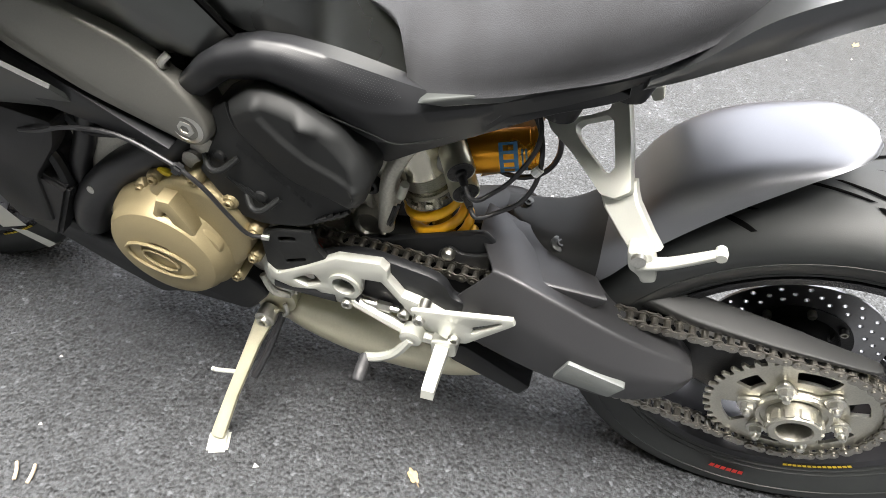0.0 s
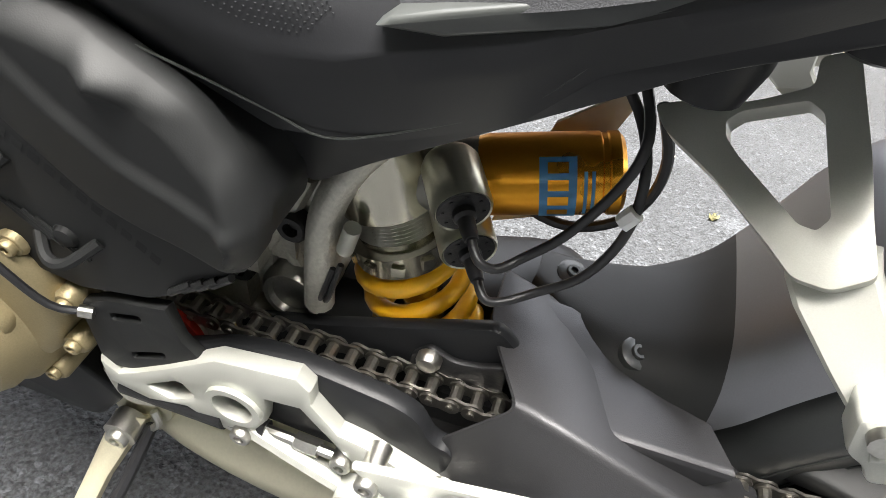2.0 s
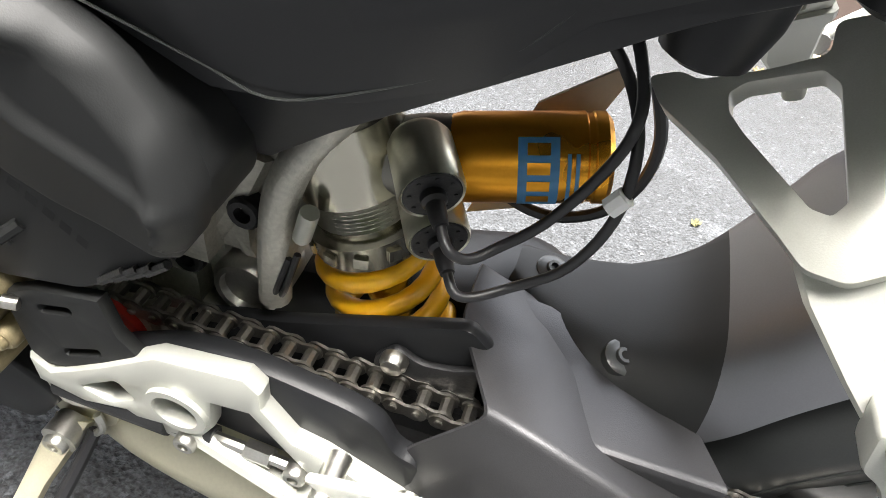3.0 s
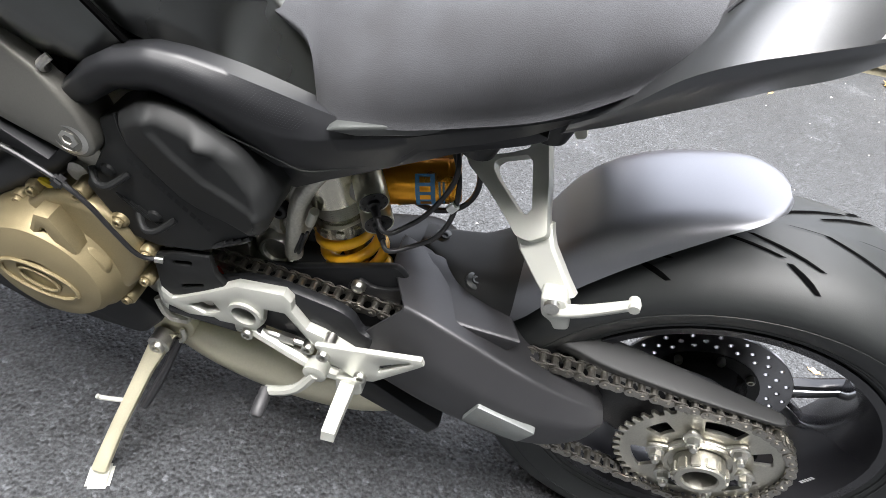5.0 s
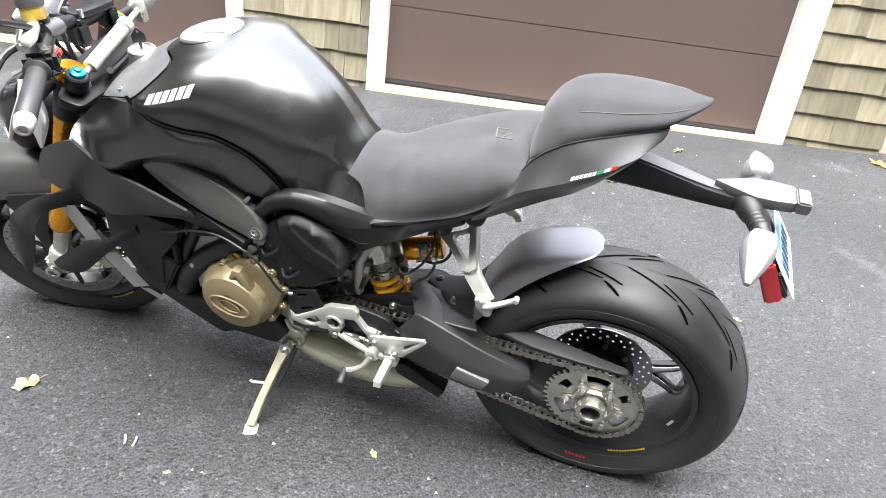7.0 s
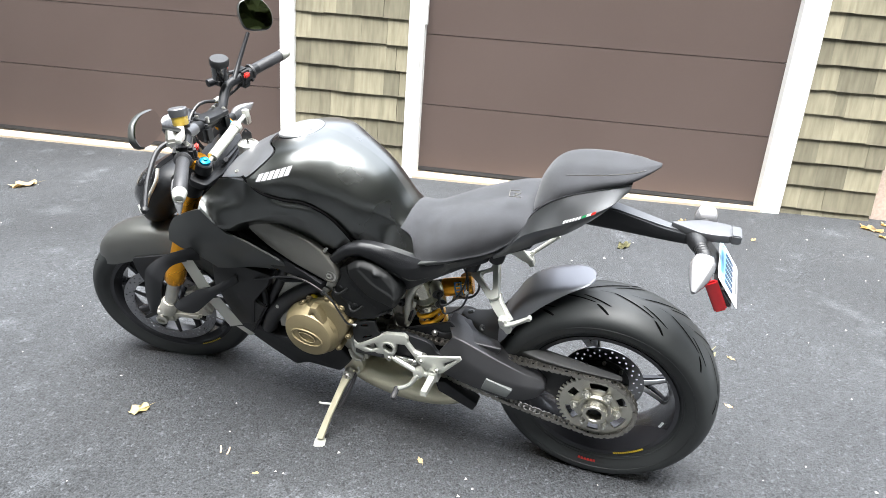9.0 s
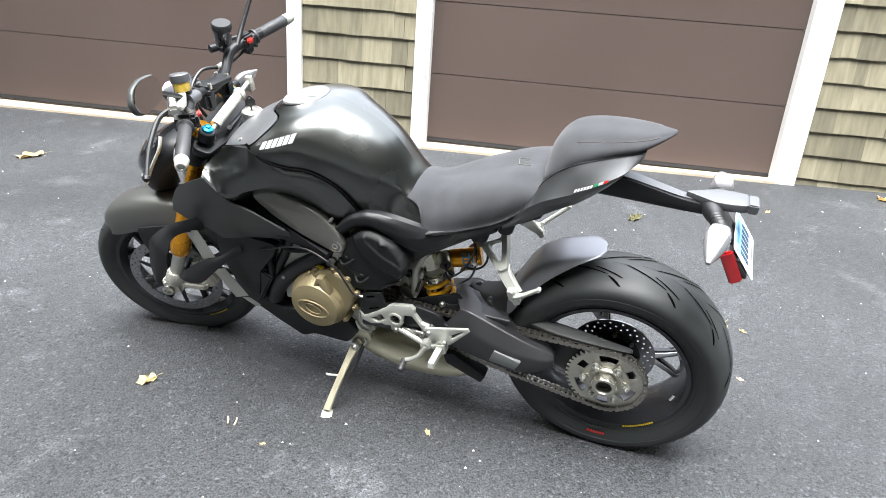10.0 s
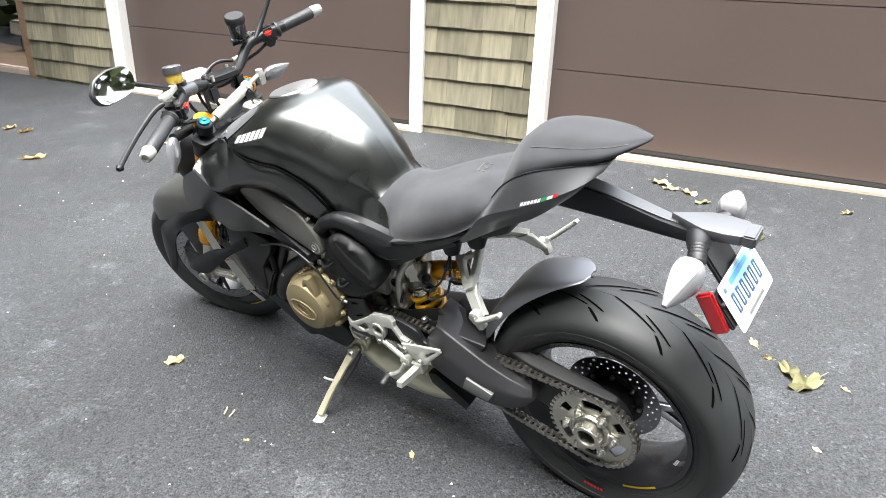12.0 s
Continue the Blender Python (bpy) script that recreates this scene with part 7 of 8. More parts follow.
fork = sub("front_fork", STEER)
for sgn in (-1, 1):
    y = sgn * 0.108
    base = Vector((AXLE_F.x + 0.022, y, AXLE_F.z + 0.03))
    along = lambda h: base + up_fork * h
    part("fork_leg", tube([along(0.02), along(0.20)], 0.0215, 20), STEEL, fork, "polished lower fork tube")
    part("fork_tube", lathe([(0.030, 0), (0.033, 0.006), (0.033, 0.045), (0.029, 0.055), (0.029, 0.52), (0.026, 0.53)], along(0.15), along(0.9), 28), GOLD, fork, "gold anodised upper fork tube")
    # added sleeve; its black paints the shade round the upper gold tube
    part("fork_guard", lathe([(0.0296, 0.40), (0.0310, 0.402), (0.0310, 0.505), (0.0296, 0.507)], along(0.15), along(0.9), 28, True), DARK, fork, "added black sleeve, painted shade on the upper fork tube")
    part("fork_foot", merge(lathe([(0.030, -0.01), (0.032, 0.0), (0.030, 0.035), (0.026, 0.045)], along(0.0), along(1), 20), block(AXLE_F.x + 0.01, y, AXLE_F.z + 0.005, 0.07, 0.035, 0.06, 0.01), block(AXLE_F.x + 0.075, y * 1.02, AXLE_F.z + 0.01, 0.12, 0.026, 0.03, 0.008, m=pose(0, 0, 0, 0, 8, 0))), CASE, fork, "cast grey fork foot")
    part("axle_clamp", lathe([(0.020, 0), (0.020, 0.012), (0.012, 0.014), (0.011, 0.006), (0.001, 0.006)], Vector((AXLE_F.x, y + sgn * 0.02, AXLE_F.z)), Vector((AXLE_F.x, 5 * y, AXLE_F.z)), 22), STEEL, fork)
    part("brake_caliper", merge(block(AXLE_F.x + 0.128, sgn * 0.078, AXLE_F.z + 0.045, 0.055, 0.055, 0.12, 0.012, m=pose(0, 0, 0, 0, -18, 0))), CASE, fork, "grey radial brake caliper")
    part("caliper_mark", block(AXLE_F.x + 0.128, sgn * 0.1065, AXLE_F.z + 0.055, 0.012, 0.002, 0.05, 0.0004, m=pose(0, 0, 0, 0, -18, 0)), RED, fork)
part("lower_clamp", block(-1.20, 0, 0.80, 0.07, 0.27, 0.035, 0.01, m=pose(0, 0, 0, 0, RAKE, 0)), PLASTIC, fork)

part("front_fender", thick(hull([(-1.722, 0.500, 0.470, 0.020), (-1.712, 0.530, 0.462, 0.045), (-1.66, 0.575, 0.475, 0.068), (-1.58, 0.605, 0.500, 0.076), (-1.47, 0.612, 0.52, 0.078), (-1.40, 0.600, 0.52, 0.074)],
                                 [(0, 0), (0.4, 0.03), (0.75, 0.2), (0.95, 0.55), (1.0, 1.0)], 5, 3, False), -0.004), FENDER, bike, "satin grey front fender", m=STEER)
for sgn in (-1, 1):
    bm = slab([(-1.575, 0.520), (-1.44, 0.540), (-1.42, 0.48), (-1.47, 0.45), (-1.51, 0.40), (-1.525, 0.33), (-1.548, 0.325), (-1.560, 0.40), (-1.575, 0.46)], -0.088, -0.076, 0.003, r=0.015)
    part("fender_stay", bm if sgn < 0 else mirrored(bm), PLASTIC, bike, m=STEER)
lamp = sub("headlight")
SECTION = [(0, 0), (0.6, 0.04), (0.95, 0.25), (1, 0.5), (0.8, 0.8), (0.3, 1.0)]
part("lamp_shell", hull([(-1.525, 0.690, 0.625, 0.045), (-1.500, 0.740, 0.600, 0.085), (-1.450, 0.795, 0.618, 0.110), (-1.390, 0.835, 0.690, 0.112), (-1.330, 0.830, 0.735, 0.090), (-1.280, 0.810, 0.760, 0.060)], SECTION, 4, 3), PLASTIC, lamp, "angular black headlight shell")
part("lamp_glass", hull([(-1.538, 0.722, 0.655, 0.040), (-1.515, 0.765, 0.650, 0.078), (-1.465, 0.815, 0.660, 0.104), (-1.400, 0.848, 0.720, 0.106)], SECTION, 4, 3), GLASS, lamp, "dark glossy headlight glass")
for sgn in (-1, 1):
    part("daylight_strip", tube([(-1.372, sgn * 0.096, 0.848), (-1.376, sgn * 0.112, 0.812), (-1.416, sgn * 0.116, 0.755), (-1.460, sgn * 0.110, 0.692), (-1.484, sgn * 0.096, 0.672), (-1.502, sgn * 0.084, 0.692)], 0.0055, 8), PALE, lamp)
for sgn, a, b, c in ((-1, (-1.245, -0.120, 0.885), (-1.185, -0.225, 0.905), (-1.160, -0.268, 0.845)), (1, (-1.300, 0.150, 0.905), (-1.298, 0.205, 0.908), (-1.284, 0.298, 0.920))):
    fb = part("front_blinker", tube([a, b], 0.014, 12), DARK, bike, "front turn signal")
    shell = hull([(0, 0.012, -0.012, 0.010), (0.02, 0.022, -0.022, 0.016), (0.05, 0.020, -0.024, 0.016), (0.085, 0.008, -0.012, 0.007), (0.10, 0.002, -0.004, 0.003)], [(0, 0), (0.7, 0.1), (1, 0.5), (0.7, 0.9), (0, 1)], 4, 3)
    turn = Vector(c) - Vector(b)
    part("blinker_lens", shell, LENS, fb, "clear faceted lens", m=Matrix.Translation(b) @ turn.to_track_quat("X", "Z").to_matrix().to_4x4(), smooth=25)

# the bars stand turned to the left
bars = sub("handlebar")
part("bar_tube", tube([(-1.120, -0.262, 0.974), (-1.148, -0.205, 0.990), (-1.182, -0.135, 1.012), (-1.200, -0.075, 0.998), (-1.206, -0.02, 0.985), (-1.213, 0.035, 0.988), (-1.232, 0.085, 1.002), (-1.246, 0.140, 1.038), (-1.232, 0.20, 1.052), (-1.215, 0.265, 1.060)], 0.0150, 14), PLASTIC, bars, "black tapered handlebar")
for sgn, g0, g1 in ((-1, (-1.128, -0.245, 0.980), (-1.030, -0.394, 0.957)), (1, (-1.226, 0.245, 1.055), (-1.175, 0.394, 1.080))):
    g0, g1 = Vector(g0), Vector(g1)
    g = (g1 - g0).normalized()
    n = (g1 - g0).length
    part("grip", lathe([(0.023, -0.004), (0.024, 0.002), (0.0175, 0.008), (0.0175, n * 0.40), (0.0182, n * 0.45), (0.0175, n * 0.5), (0.0178, n - 0.038), (0.0155, n - 0.034)], g0, g1, 18), GRIP, bars, "black rubber grip")
    part("bar_end", lathe([(0.0165, n - 0.034), (0.0185, n - 0.030), (0.0150, n - 0.004), (0.011, n), (0.008, n), (0.007, n - 0.005), (0.001, n - 0.005)], g0, g1, 18), ALU, bars, "silver bar-end weight")
    c = g0 - g * 0.035
    turn = (g * sgn).to_track_quat("Y", "Z").to_matrix().to_4x4()
    box = Matrix.Translation(c) @ turn
    part("switch_housing", merge(block(0, 0, 0, 0.052, 0.052, 0.050, 0.012), block(0.022, 0, 0.004, 0.026, 0.042, 0.036, 0.008), block(0.0, 0.0, -0.028, 0.03, 0.03, 0.02, 0.006)), DARK, bars, "black switch cluster", m=box)
    part("switch_button", block(0.036, sgn * -0.006, 0.012, 0.010, 0.022, 0.016, 0.004), RED, bars, "red switch button", m=box)
    part("switch_toggle", block(0.030, sgn * 0.012, -0.012, 0.014, 0.012, 0.010, 0.003), PLASTIC, bars, m=box)
    part("switch_cable", tube([c + Vector((0.0, 0, -0.02)), c + Vector((-0.03, -sgn * 0.03, -0.05)), c + Vector((-0.05, -sgn * 0.10, -0.07)), c + Vector((-0.05, -sgn * 0.16, -0.09))], 0.005, 8), HOSE, bars)
    p = g0 - g * 0.085 + Vector((-0.030, 0, 0.002))
    perch = Matrix.Translation(p) @ turn
    part("lever_perch", merge(block(0, 0, 0, 0.046, 0.040, 0.030, 0.008), block(0.026, 0, 0, 0.026, 0.022, 0.034, 0.006), tube([(-0.012, -0.005, 0.002), (-0.016, -sgn * 0.040, 0.006)], 0.0125, 12)), PLASTIC if sgn > 0 else STEEL, bars, "dark master cylinder" if sgn > 0 else "silver master cylinder", m=perch)
    part("perch_bolt", merge(bolt(Vector((0.030, 0.008, 0.010)), Vector((1, 0.008, 0.3)), 0.005), bolt(Vector((0.030, 0.008, -0.012)), Vector((1, 0.008, 0.0)), 0.005), block(0.012, 0.014 * sgn, 0.016, 0.02, 0.012, 0.008, 0.002)), STEEL, bars, "bare clamp bolts", m=perch)
    q = p + Vector((-0.022, 0, -0.006))
    tip = Vector((-1.120, -0.421, 0.926)) if sgn < 0 else Vector((-1.268, 0.330, 1.040))
    way = tip - q
    part("control_lever", tube([q, q + way * 0.2 + Vector((-0.026, 0, 0.004)), q + way * 0.6 + Vector((-0.024, 0, 0.0)), tip], 0.0075, 8, 4, 0.006), DARK, bars, "black control lever")
    part("lever_tip", lathe([(0.006, -0.009), (0.0105, 0), (0.006, 0.009)], tip, tip + g, 12), DARK, bars)

res = part("fluid_reservoir", lathe([(0.0195, 0), (0.0215, 0.004), (0.022, 0.026)], (-1.178, -0.166, 1.042), (-1.186, -0.158, 1.10), 22), AMBER, bars, "amber fluid reservoir with black lid")
part("reservoir_lid", lathe([(0.024, 0.024), (0.025, 0.028), (0.025, 0.043), (0.022, 0.046), (0.001, 0.046)], (-1.178, -0.166, 1.042), (-1.186, -0.158, 1.10), 22), GREYPLAST, res, "grey ribbed lid")
part("reservoir_stay", tube([(-1.185, -0.150, 1.000), (-1.186, -0.160, 1.025), (-1.180, -0.166, 1.044)], 0.007, 8), STEEL, bars)
res = part("fluid_reservoir", lathe([(0.022, 0), (0.025, 0.005), (0.0265, 0.050)], (-1.246, 0.118, 1.070), (-1.232, 0.110, 1.14), 24), GLASS, bars, "black fluid reservoir")
part("reservoir_lid", lathe([(0.028, 0.048), (0.029, 0.052), (0.029, 0.064), (0.026, 0.068), (0.001, 0.068)], (-1.246, 0.118, 1.070), (-1.232, 0.110, 1.14), 24), DARK, res, "dark ribbed lid")
MIRRORED = soft([(-0.066, 0.004), (-0.040, 0.049), (0.003, 0.062), (0.056, 0.050), (0.068, 0.012), (0.058, -0.042), (0.024, -0.054), (-0.038, -0.057), (-0.060, -0.038)], 0.016, 3)
for sgn, mc, stem, face, k in ((-1, (-1.097, -0.366, 1.121), [(-1.165, -0.185, 1.020), (-1.150, -0.215, 1.050), (-1.120, -0.315, 1.105)], (0.960, 0.222, 0.19), 0.90),
                               (1, (-1.215, 0.305, 1.218), [(-1.235, 0.165, 1.050), (-1.238, 0.21, 1.095), (-1.230, 0.270, 1.170)], (0.70, -0.64, 0.36), 0.95)):
    mirror = part("mirror", tube(stem, 0.0085, 10, 5, 0.006), SATIN, bars, "rear-view mirror on a slim stem")
    q = Vector(face).normalized().to_track_quat("-Y", "Z").to_matrix().to_4x4()
    outline = [Vector((v.x * (1.10 if sgn < 0 else -0.85) * k, v.y * (0.70 if sgn < 0 else 0.92) * k)) for v in MIRRORED]
    if sgn > 0:
        outline = outline[::-1]
    M = Matrix.Translation(mc) @ q
    part("mirror_shell", slab(outline, 0.001, 0.017, 0.005, seg=3), DUCT, mirror, "black mirror shell", m=M)
    part("mirror_glass", slab([v * 0.93 for v in outline], -0.0025, 0.0, 0), MIRROR, mirror, "mirror glass", m=M)
for c, d in (((-1.196, -0.062, 0.972), -14), ((-1.210, 0.042, 0.968), -14)):
    part("bar_clamp", merge(block(0, 0, 0, 0.050, 0.034, 0.055, 0.010), lathe([(0.005, 0.026), (0.005, 0.031), (0.003, 0.032)], (-0.016, 0, 0), (-0.016, 0, 1), 10), lathe([(0.005, 0.026), (0.005, 0.031), (0.003, 0.032)], (0.016, 0, 0), (0.016, 0, 1), 10)), PLASTIC, bars, m=pose(*c, 0, 0, d))
for c in ((-1.150, -0.140, 0.925), (-1.221, 0.078, 0.945)):
    c = Vector(c)
    part("fork_cap", merge(lathe([(0.015, -0.02), (0.015, 0.004), (0.012, 0.006), (0.007, 0.007), (0.007, 0.012), (0.005, 0.013)], c, c + up_fork, 22)), CYAN, bars, "blue anodised fork adjuster")
    part("fork_nut", lathe([(0.023, -0.035), (0.023, -0.006), (0.020, -0.003)], c, c + up_fork, 22), PLASTIC, bars)
CLAMP = Matrix.Translation((-1.195, -0.030, 0.878)) @ Matrix.Rotation(radians(STEERED), 4, up_fork) @ Matrix.Rotation(radians(RAKE), 4, "Y") @ Matrix(((0, 0, 1, 0), (1, 0, 0, 0), (0, 1, 0, 0), (0, 0, 0, 1)))
part("top_clamp", slab([(-0.150, -0.030), (-0.10, -0.040), (0.0, -0.050), (0.10, -0.040), (0.150, -0.030), (0.150, 0.020), (0.10, 0.032), (0.05, 0.045), (-0.05, 0.045), (-0.10, 0.032), (-0.150, 0.020)], -0.013, 0.011, 0.005, r=0.015), PLASTIC, bars, "black upper fork clamp", m=CLAMP)
part("instrument_panel", slab([(-0.075, -0.045), (0.075, -0.045), (0.085, 0.03), (0.05, 0.055), (-0.05, 0.055), (-0.085, 0.03)], -0.008, 0.010, 0.004, r=0.012), GLASS, bars, "dark instrument display", m=pose(-1.285, -0.050, 0.985, -38, 0, 75) @ Matrix.Diagonal((0.75, 0.8, 0.7, 1)))
part("damper_body", merge(tube([(-1.157, -0.098, 0.918), (-1.156, 0.040, 0.963)], 0.0150, 18), tube([(-1.157, -0.128, 0.908), (-1.156, 0.085, 0.978)], 0.0065, 10), lathe([(0.0155, 0), (0.018, 0.002), (0.018, 0.016), (0.0155, 0.018)], (-1.156, 0.022, 0.957), (-1.156, 0.3, 1.05), 18), lathe([(0.010, -0.014), (0.012, 0), (0.010, 0.014)], (-1.156, 0.088, 0.978), (-1.156, 0.088, 2), 14), lathe([(0.010, -0.014), (0.012, 0), (0.010, 0.014)], (-1.157, -0.132, 0.906), (-1.157, -0.132, 2), 14)), ALU, bars, "silver steering damper across the tank")
part("front_cable", merge(*[tube([(-1.20 - 0.01 * k, -0.11 + 0.05 * k, 1.0), (-1.27 - 0.008 * k, -0.10 + 0.05 * k, 0.99), (-1.29, -0.08 + 0.04 * k, 0.92), (-1.25, -0.05 + 0.03 * k, 0.85)], 0.0048, 8) for k in range(3)]), HOSE, bars, "black front cable loom")
part("clamp_bridge", slab([(-0.030, -0.050), (0.024, -0.050), (0.028, 0.0), (0.024, 0.050), (-0.030, 0.050), (-0.024, 0.0)], -0.006, 0.008, 0.003, r=0.01), PLASTIC, bars, "black bar clamp bridge", m=pose(-1.203, -0.010, 1.004, 0, 0, -10) @ Matrix(((1, 0, 0, 0), (0, 0, 1, 0), (0, 1, 0, 0), (0, 0, 0, 1))))
for dx, dy in ((-0.020, -0.040), (0.016, -0.040), (-0.020, 0.040), (0.016, 0.040)):
    part("clamp_bolt", bolt(Vector((-1.203 + dx, -0.010 + dy, 1.012)), Vector((-1.2 + dx, -0.010 + dy, 2)), 0.006), STEEL, bars)
part("lever_adjuster", merge(lathe([(0.010, 0), (0.012, 0.003), (0.012, 0.012), (0.008, 0.014)], (-1.150, -0.222, 0.992), (-1.20, -0.30, 1.0), 14), block(-1.142, -0.205, 1.004, 0.034, 0.018, 0.014, 0.003, m=pose(0, 0, 0, 0, 0, -32))), STEEL, bars, "bare lever adjuster wheel")
part("perch_arm", slab([(-0.045, -0.010), (0.020, -0.014), (0.052, -0.006), (0.050, 0.008), (0.015, 0.012), (-0.045, 0.010)], -0.007, 0.007, 0.003, r=0.006), ALU, bars, "silver mirror arm", m=pose(-1.146, -0.215, 1.038, 90, 0, -55))
part("clutch_slave", merge(tube([(-1.178, -0.120, 1.012), (-1.170, -0.165, 1.016)], 0.0165, 14), lathe([(0.008, 0), (0.010, 0.004), (0.010, 0.014), (0.006, 0.016)], (-1.176, -0.148, 1.030), (-1.17, -0.15, 1.2), 12)), GREYPLAST, bars, "grey clutch master cylinder")
part("brake_hose", tube([(-1.250, 0.085, 1.010), (-1.272, 0.030, 1.018), (-1.270, -0.03, 0.985), (-1.250, -0.05, 0.930), (-1.235, -0.05, 0.86)], 0.0050, 8), HOSE, bars, "black braided brake hose")
part("hose_joint", merge(lathe([(0.0075, -0.008), (0.0085, 0), (0.0075, 0.008)], (-1.252, 0.085, 1.012), (-1.26, 0.03, 1.02), 10), bolt(Vector((-1.252, 0.094, 1.014)), Vector((-1.25, 0.4, 1.1)), 0.007)), ALU, bars, "bright hose banjo")
part("wire_loom", tube([(-1.130, -0.075, 0.905), (-1.150, -0.05, 0.890), (-1.165, 0.02, 0.892), (-1.160, 0.07, 0.915)], 0.007, 8), HOSE, bars, "black wiring loom")
for mount in (block(-1.158, -0.128, 0.895, 0.026, 0.024, 0.024, 0.004), block(-1.157, 0.088, 0.962, 0.024, 0.022, 0.030, 0.004)):
    part("damper_mount", mount, STEEL, bars, "bare damper mount")


# ---- leaves and grit on the drive ----
def leaf_mesh(name, material, seed, wide=0.7):
    r = random.Random(seed)
    bm = bmesh.new()
    rim, n = [], 22
    for k in range(n):
        a = 2 * math.pi * k / n
        lobe = 0.72 + 0.28 * abs(math.cos(2.5 * a + 0.3 * seed)) + r.uniform(-0.05, 0.05)
        x, y = 0.5 * lobe * math.cos(a), 0.5 * wide * lobe * math.sin(a)
        rim.append(bm.verts.new((x, y, 0.06 + 0.16 * abs(y) + 0.10 * math.sin(5 * a + seed) * r.uniform(0.3, 1))))
    mid = bm.verts.new((0, 0, 0.03))
    for k in range(n):
        bm.faces.new((mid, rim[k], rim[(k + 1) % n]))
    tail = [bm.verts.new(p) for p in ((-0.45, 0.015, 0.06), (-0.45, -0.015, 0.06), (-0.72, -0.01, 0.08), (-0.72, 0.01, 0.08))]
    bm.faces.new(tail)
    return finish(name, thick(bm, 0.015), material, 60)


leaves = {"y": leaf_mesh("leaf", LEAFY, 1), "t": leaf_mesh("leaf", LEAFT, 2, 0.55), "g": leaf_mesh("leaf", LEAFG, 3, 0.5)}
words = {"y": "small yellow fallen leaf on the asphalt", "t": "dry tan fallen leaf on the asphalt", "g": "fading green fallen leaf on the asphalt"}
lr = random.Random(12)
for x, y, s, kind in ((-1.445, -0.356, 0.075, "y"), (-0.484, -0.222, 0.030, "t"), (-0.06, 1.87, 0.12, "g"), (-3.72, 1.16, 0.17, "t"), (-4.20, 0.43, 0.15, "t"), (-4.91, 0.69, 0.14, "t"), (-5.1, 0.66, 0.13, "t"),
                      (-0.695, 2.34, 0.12, "y"), (-0.62, 2.28, 0.10, "t"), (-0.51, 2.275, 0.11, "t"), (-0.407, 2.175, 0.10, "g"), (0.246, 2.469, 0.08, "t"), (0.656, 2.327, 0.05, "t"), (1.39, 2.88, 0.15, "t"), (1.52, 3.0, 0.12, "t"), (1.45, 2.75, 0.10, "y"),
                      (0.30, 0.83, 0.12, "g"), (0.36, 0.79, 0.15, "g"), (0.16, 0.942, 0.055, "t"), (0.223, 0.876, 0.04, "y"), (0.447, 0.481, 0.03, "t"), (0.468, 0.838, 0.035, "t"), (-0.92, -0.464, 0.022, "t"), (-0.072, 0.997, 0.05, "g")):
    ob = new("fallen_leaf", leaves[kind])
    ob.matrix_world = SITE @ pose(x, y, 0.0, lr.uniform(-6, 6), lr.uniform(-6, 6), lr.uniform(0, 360)) @ Matrix.Diagonal((s, s, s, 1))
    tagged(ob, words[kind], "leaf", "fallen leaves")
bm = bmesh.new()
for k in range(300):
    x, y = lr.uniform(-4.5, 3.0), lr.uniform(-0.9, 3.0)
    s = lr.uniform(0.002, 0.006) * (1.6 if lr.random() < 0.12 else 1)
    tip = SITE @ Vector((x, y, s * 0.4))
    vs = [bm.verts.new(tip + Vector((lr.uniform(0.6, 1.3) * s * a, lr.uniform(0.6, 1.3) * s * b, c * s))) for a, b, c in ((1, 0, 0), (-0.5, 0.9, 0), (-0.5, -0.9, 0), (0, 0, 0.8))]
    for f in ((0, 1, 3), (1, 2, 3), (2, 0, 3), (0, 2, 1)):
        bm.faces.new([vs[i] for i in f])
grit = new("grit", finish("grit", bm, GRIT))
tagged(grit, "pale grit and crumbs scattered over the asphalt", "grit", kind="stuff")
for x, y, rz in ((-1.085, -0.405, -55), (-1.055, -0.400, -70)):
    ob = new("twig", finish("twig", tube([(0, 0, 0.004), (0.015, 0.002, 0.005), (0.032, 0, 0.004)], 0.0028, 6), SILL))
    ob.matrix_world = SITE @ pose(x, y, 0, 0, 0, rz)
    tagged(ob, "pale wood splinter lying on the asphalt", "wood splinter", "wood splinters")


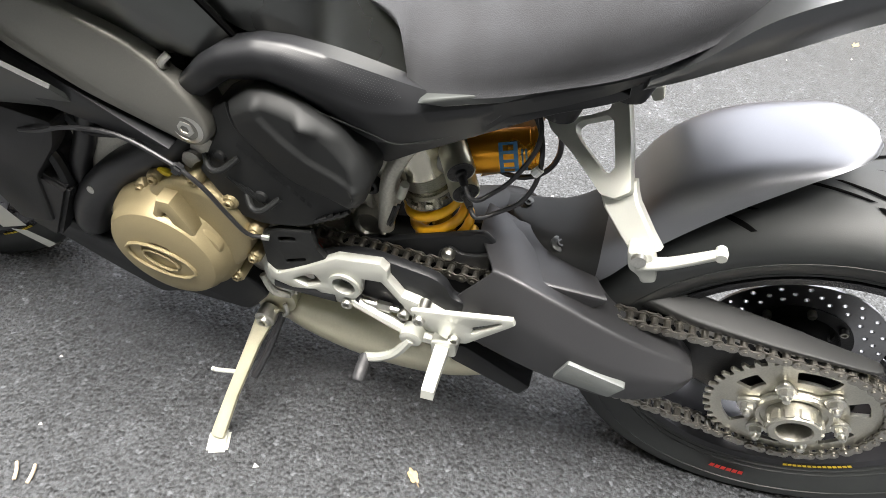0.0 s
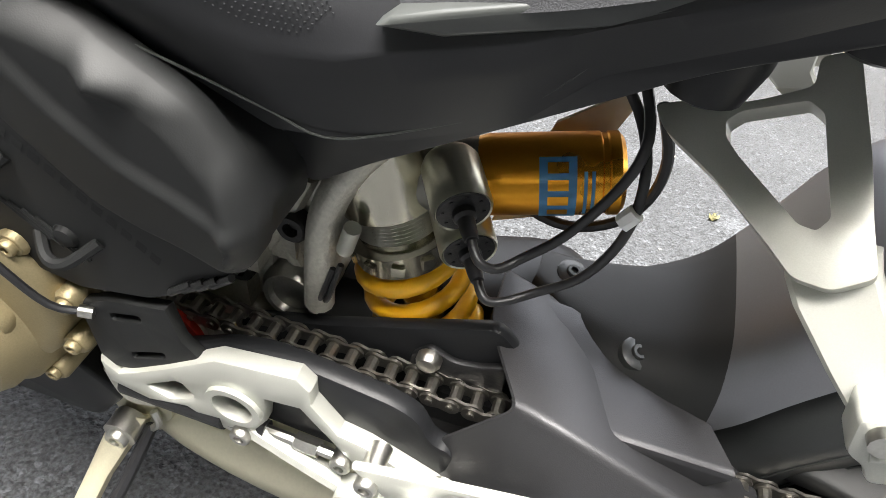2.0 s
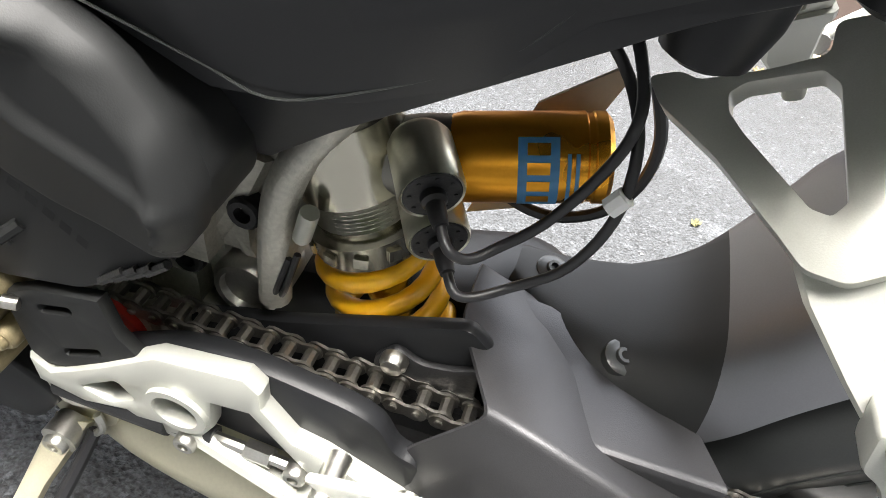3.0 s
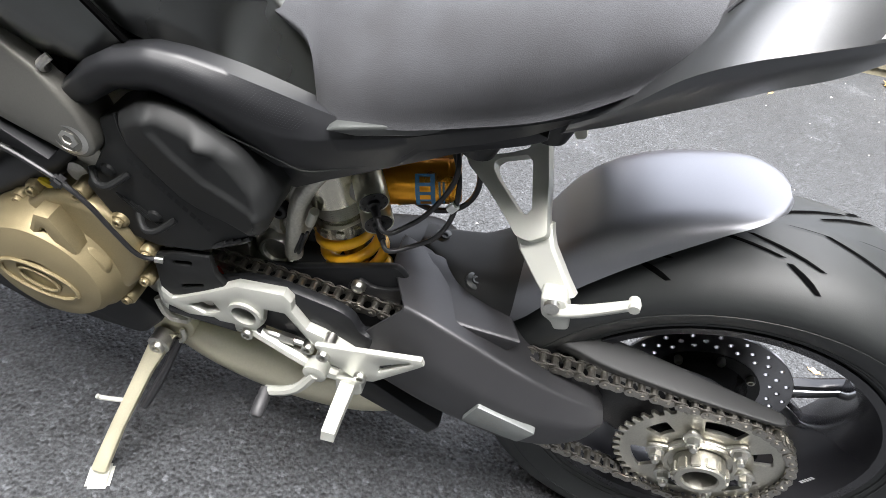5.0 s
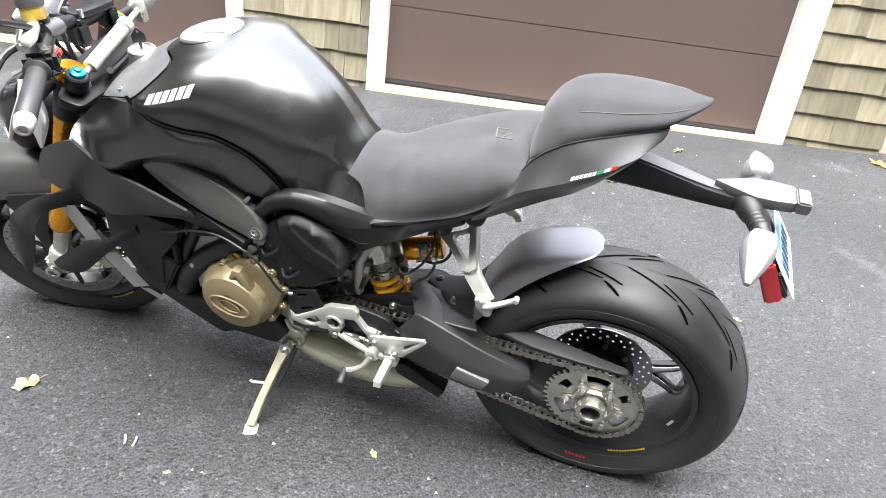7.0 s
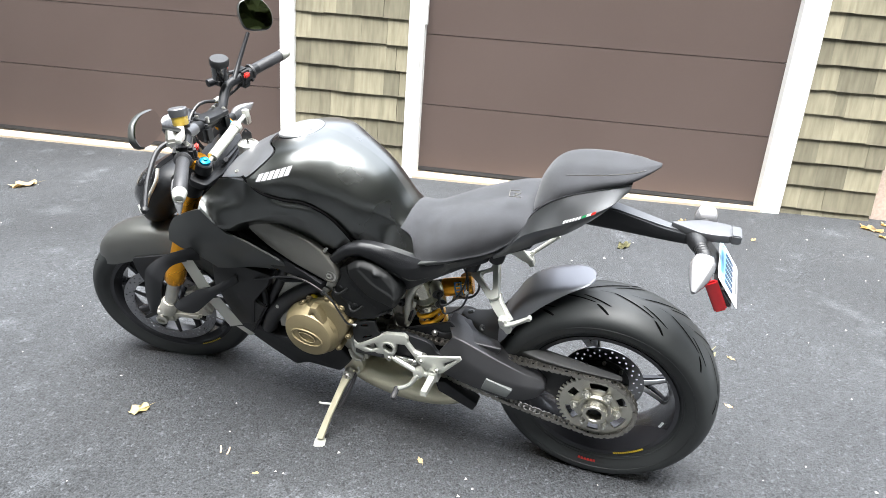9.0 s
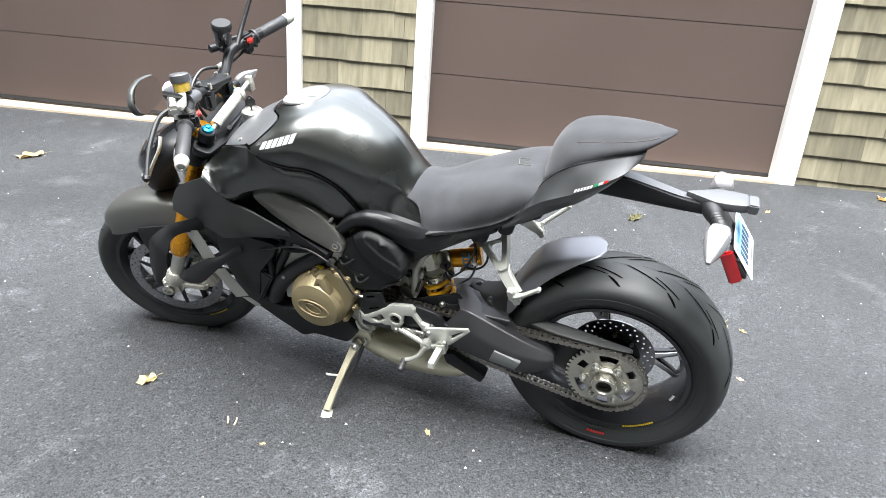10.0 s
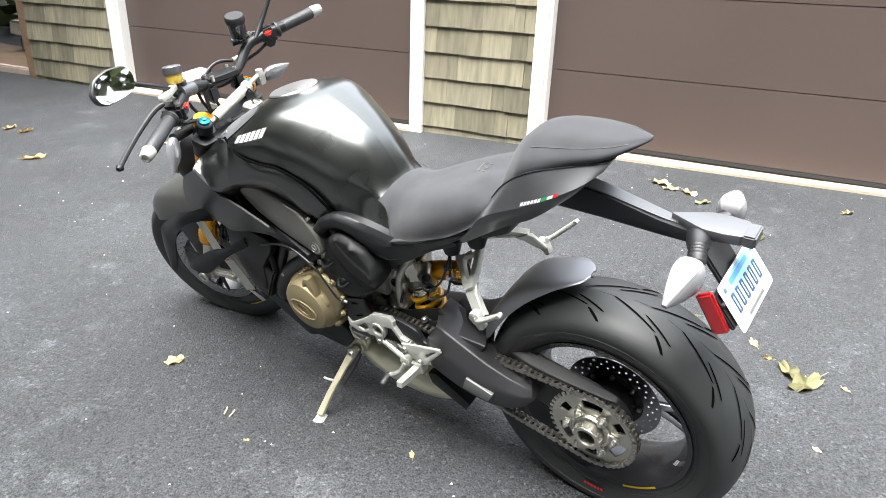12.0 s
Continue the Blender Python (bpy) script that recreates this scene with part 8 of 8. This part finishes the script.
# ---- trees that stand round the drive and close it behind ----
def tree_parts(seed):
    r = random.Random(seed)
    trunk = [tube([(0, 0, -0.3), (0.05, 0.03, 1.5), (0.0, -0.05, 3.2), (0.1, 0.05, 5.2)], 0.20, 10, 4, 0.07)]
    tips = []
    for k in range(9):
        a, z = 2.4 * k + r.uniform(-0.3, 0.3), 2.0 + 0.36 * k
        l = r.uniform(1.3, 2.3) * (1.15 - 0.06 * k)
        end = Vector((math.cos(a) * l, math.sin(a) * l, z + r.uniform(0.5, 1.3)))
        trunk.append(tube([(0.03, 0, z), end * 0.5 + Vector((0, 0, z * 0.5 - 0.1)), end], 0.06, 7, 4, 0.015))
        tips += [end, end * 0.7 + Vector((0, 0, z * 0.3 + 0.3))]
    tips.append(Vector((0.1, 0, 6.0)))
    crown_bm = bmesh.new()
    for c in tips:
        for k in range(400):
            p = c + Vector((r.gauss(0, 0.5), r.gauss(0, 0.5), r.gauss(0, 0.42)))
            s = r.uniform(0.12, 0.26)
            u = Vector((r.uniform(-1, 1), r.uniform(-1, 1), r.uniform(-0.6, 0.6))).normalized()
            w = u.cross(Vector((r.uniform(-1, 1), r.uniform(-1, 1), 1))).normalized()
            crown_bm.faces.new([crown_bm.verts.new(p + q) for q in (u * s, w * s * 0.6, -u * s, -w * s * 0.6)])
    return finish("trunk", merge(*trunk), TRUNK), finish("crown", crown_bm, CROWN)


wood, green = tree_parts(5)
for x, y, rz, s in ((-7.5, -7.0, 20, 1.4), (-5.2, -8.0, 75, 1.35), (-3.2, -8.6, 140, 1.5), (-0.9, -8.3, 200, 1.4), (1.2, -8.5, 250, 1.5), (3.6, -8.0, 80, 1.4), (5.6, -6.8, 170, 1.35), (7.4, -4.0, 300, 1.3), (-9.5, -4.2, 260, 1.25), (-10.2, -1.5, 10, 1.3), (8.4, -1.2, 200, 1.25), (8.6, 2.0, 330, 1.2), (-10.0, 1.8, 60, 1.2), (-9.2, 5.5, 100, 1.25), (7.4, 6.0, 45, 1.2), (-5.8, -10.2, 0, 1.6), (-1.8, -10.8, 120, 1.7), (2.6, -10.4, 310, 1.6), (6.6, -9.0, 190, 1.6), (-12.5, -8.5, 30, 2.2), (-7.5, -13.0, 210, 2.3), (0.5, -14.0, 90, 2.4), (7.5, -13.0, 330, 2.3), (12.0, -7.0, 150, 2.2), (12.5, 1.0, 20, 2.1), (-13.5, -1.0, 280, 2.2)):
    t = root("tree", pose(x, y, math.tan(radians(SLOPE)) * max(min(y, 6), -9), 0, 0, rz) @ Matrix.Diagonal((s, s, s, 1)), "leafy green tree at the edge of the drive", "tree", "trees round the drive")
    for name, me in (("trunk", wood), ("crown", green)):
        ob = new(name, me)
        ob.parent = t

# low growth added under trees to darken reflections, seen only in mirrors and paint
ur = random.Random(31)
bm = bmesh.new()
for k in range(9000):
    a = ur.uniform(math.radians(150), math.radians(390))
    r = ur.uniform(9.0, 14.0)
    x, y = r * math.cos(a) * 1.15, r * math.sin(a)
    z = math.tan(radians(SLOPE)) * max(min(y, 6), -9) + 3.6 * ur.random() ** 1.3
    u = Vector((ur.uniform(-1, 1), ur.uniform(-1, 1), ur.uniform(-0.6, 0.6))).normalized()
    w = u.cross(Vector((ur.uniform(-1, 1), ur.uniform(-1, 1), 1))).normalized()
    l = ur.uniform(0.18, 0.42)
    bm.faces.new([bm.verts.new(Vector((x, y, z)) + q) for q in (u * l, w * l * 0.6, -u * l, -w * l * 0.6)])
brush = new("undergrowth", finish("undergrowth", bm, CROWN))
tagged(brush, "dense green undergrowth added below the trees to darken reflections", "undergrowth", kind="stuff")
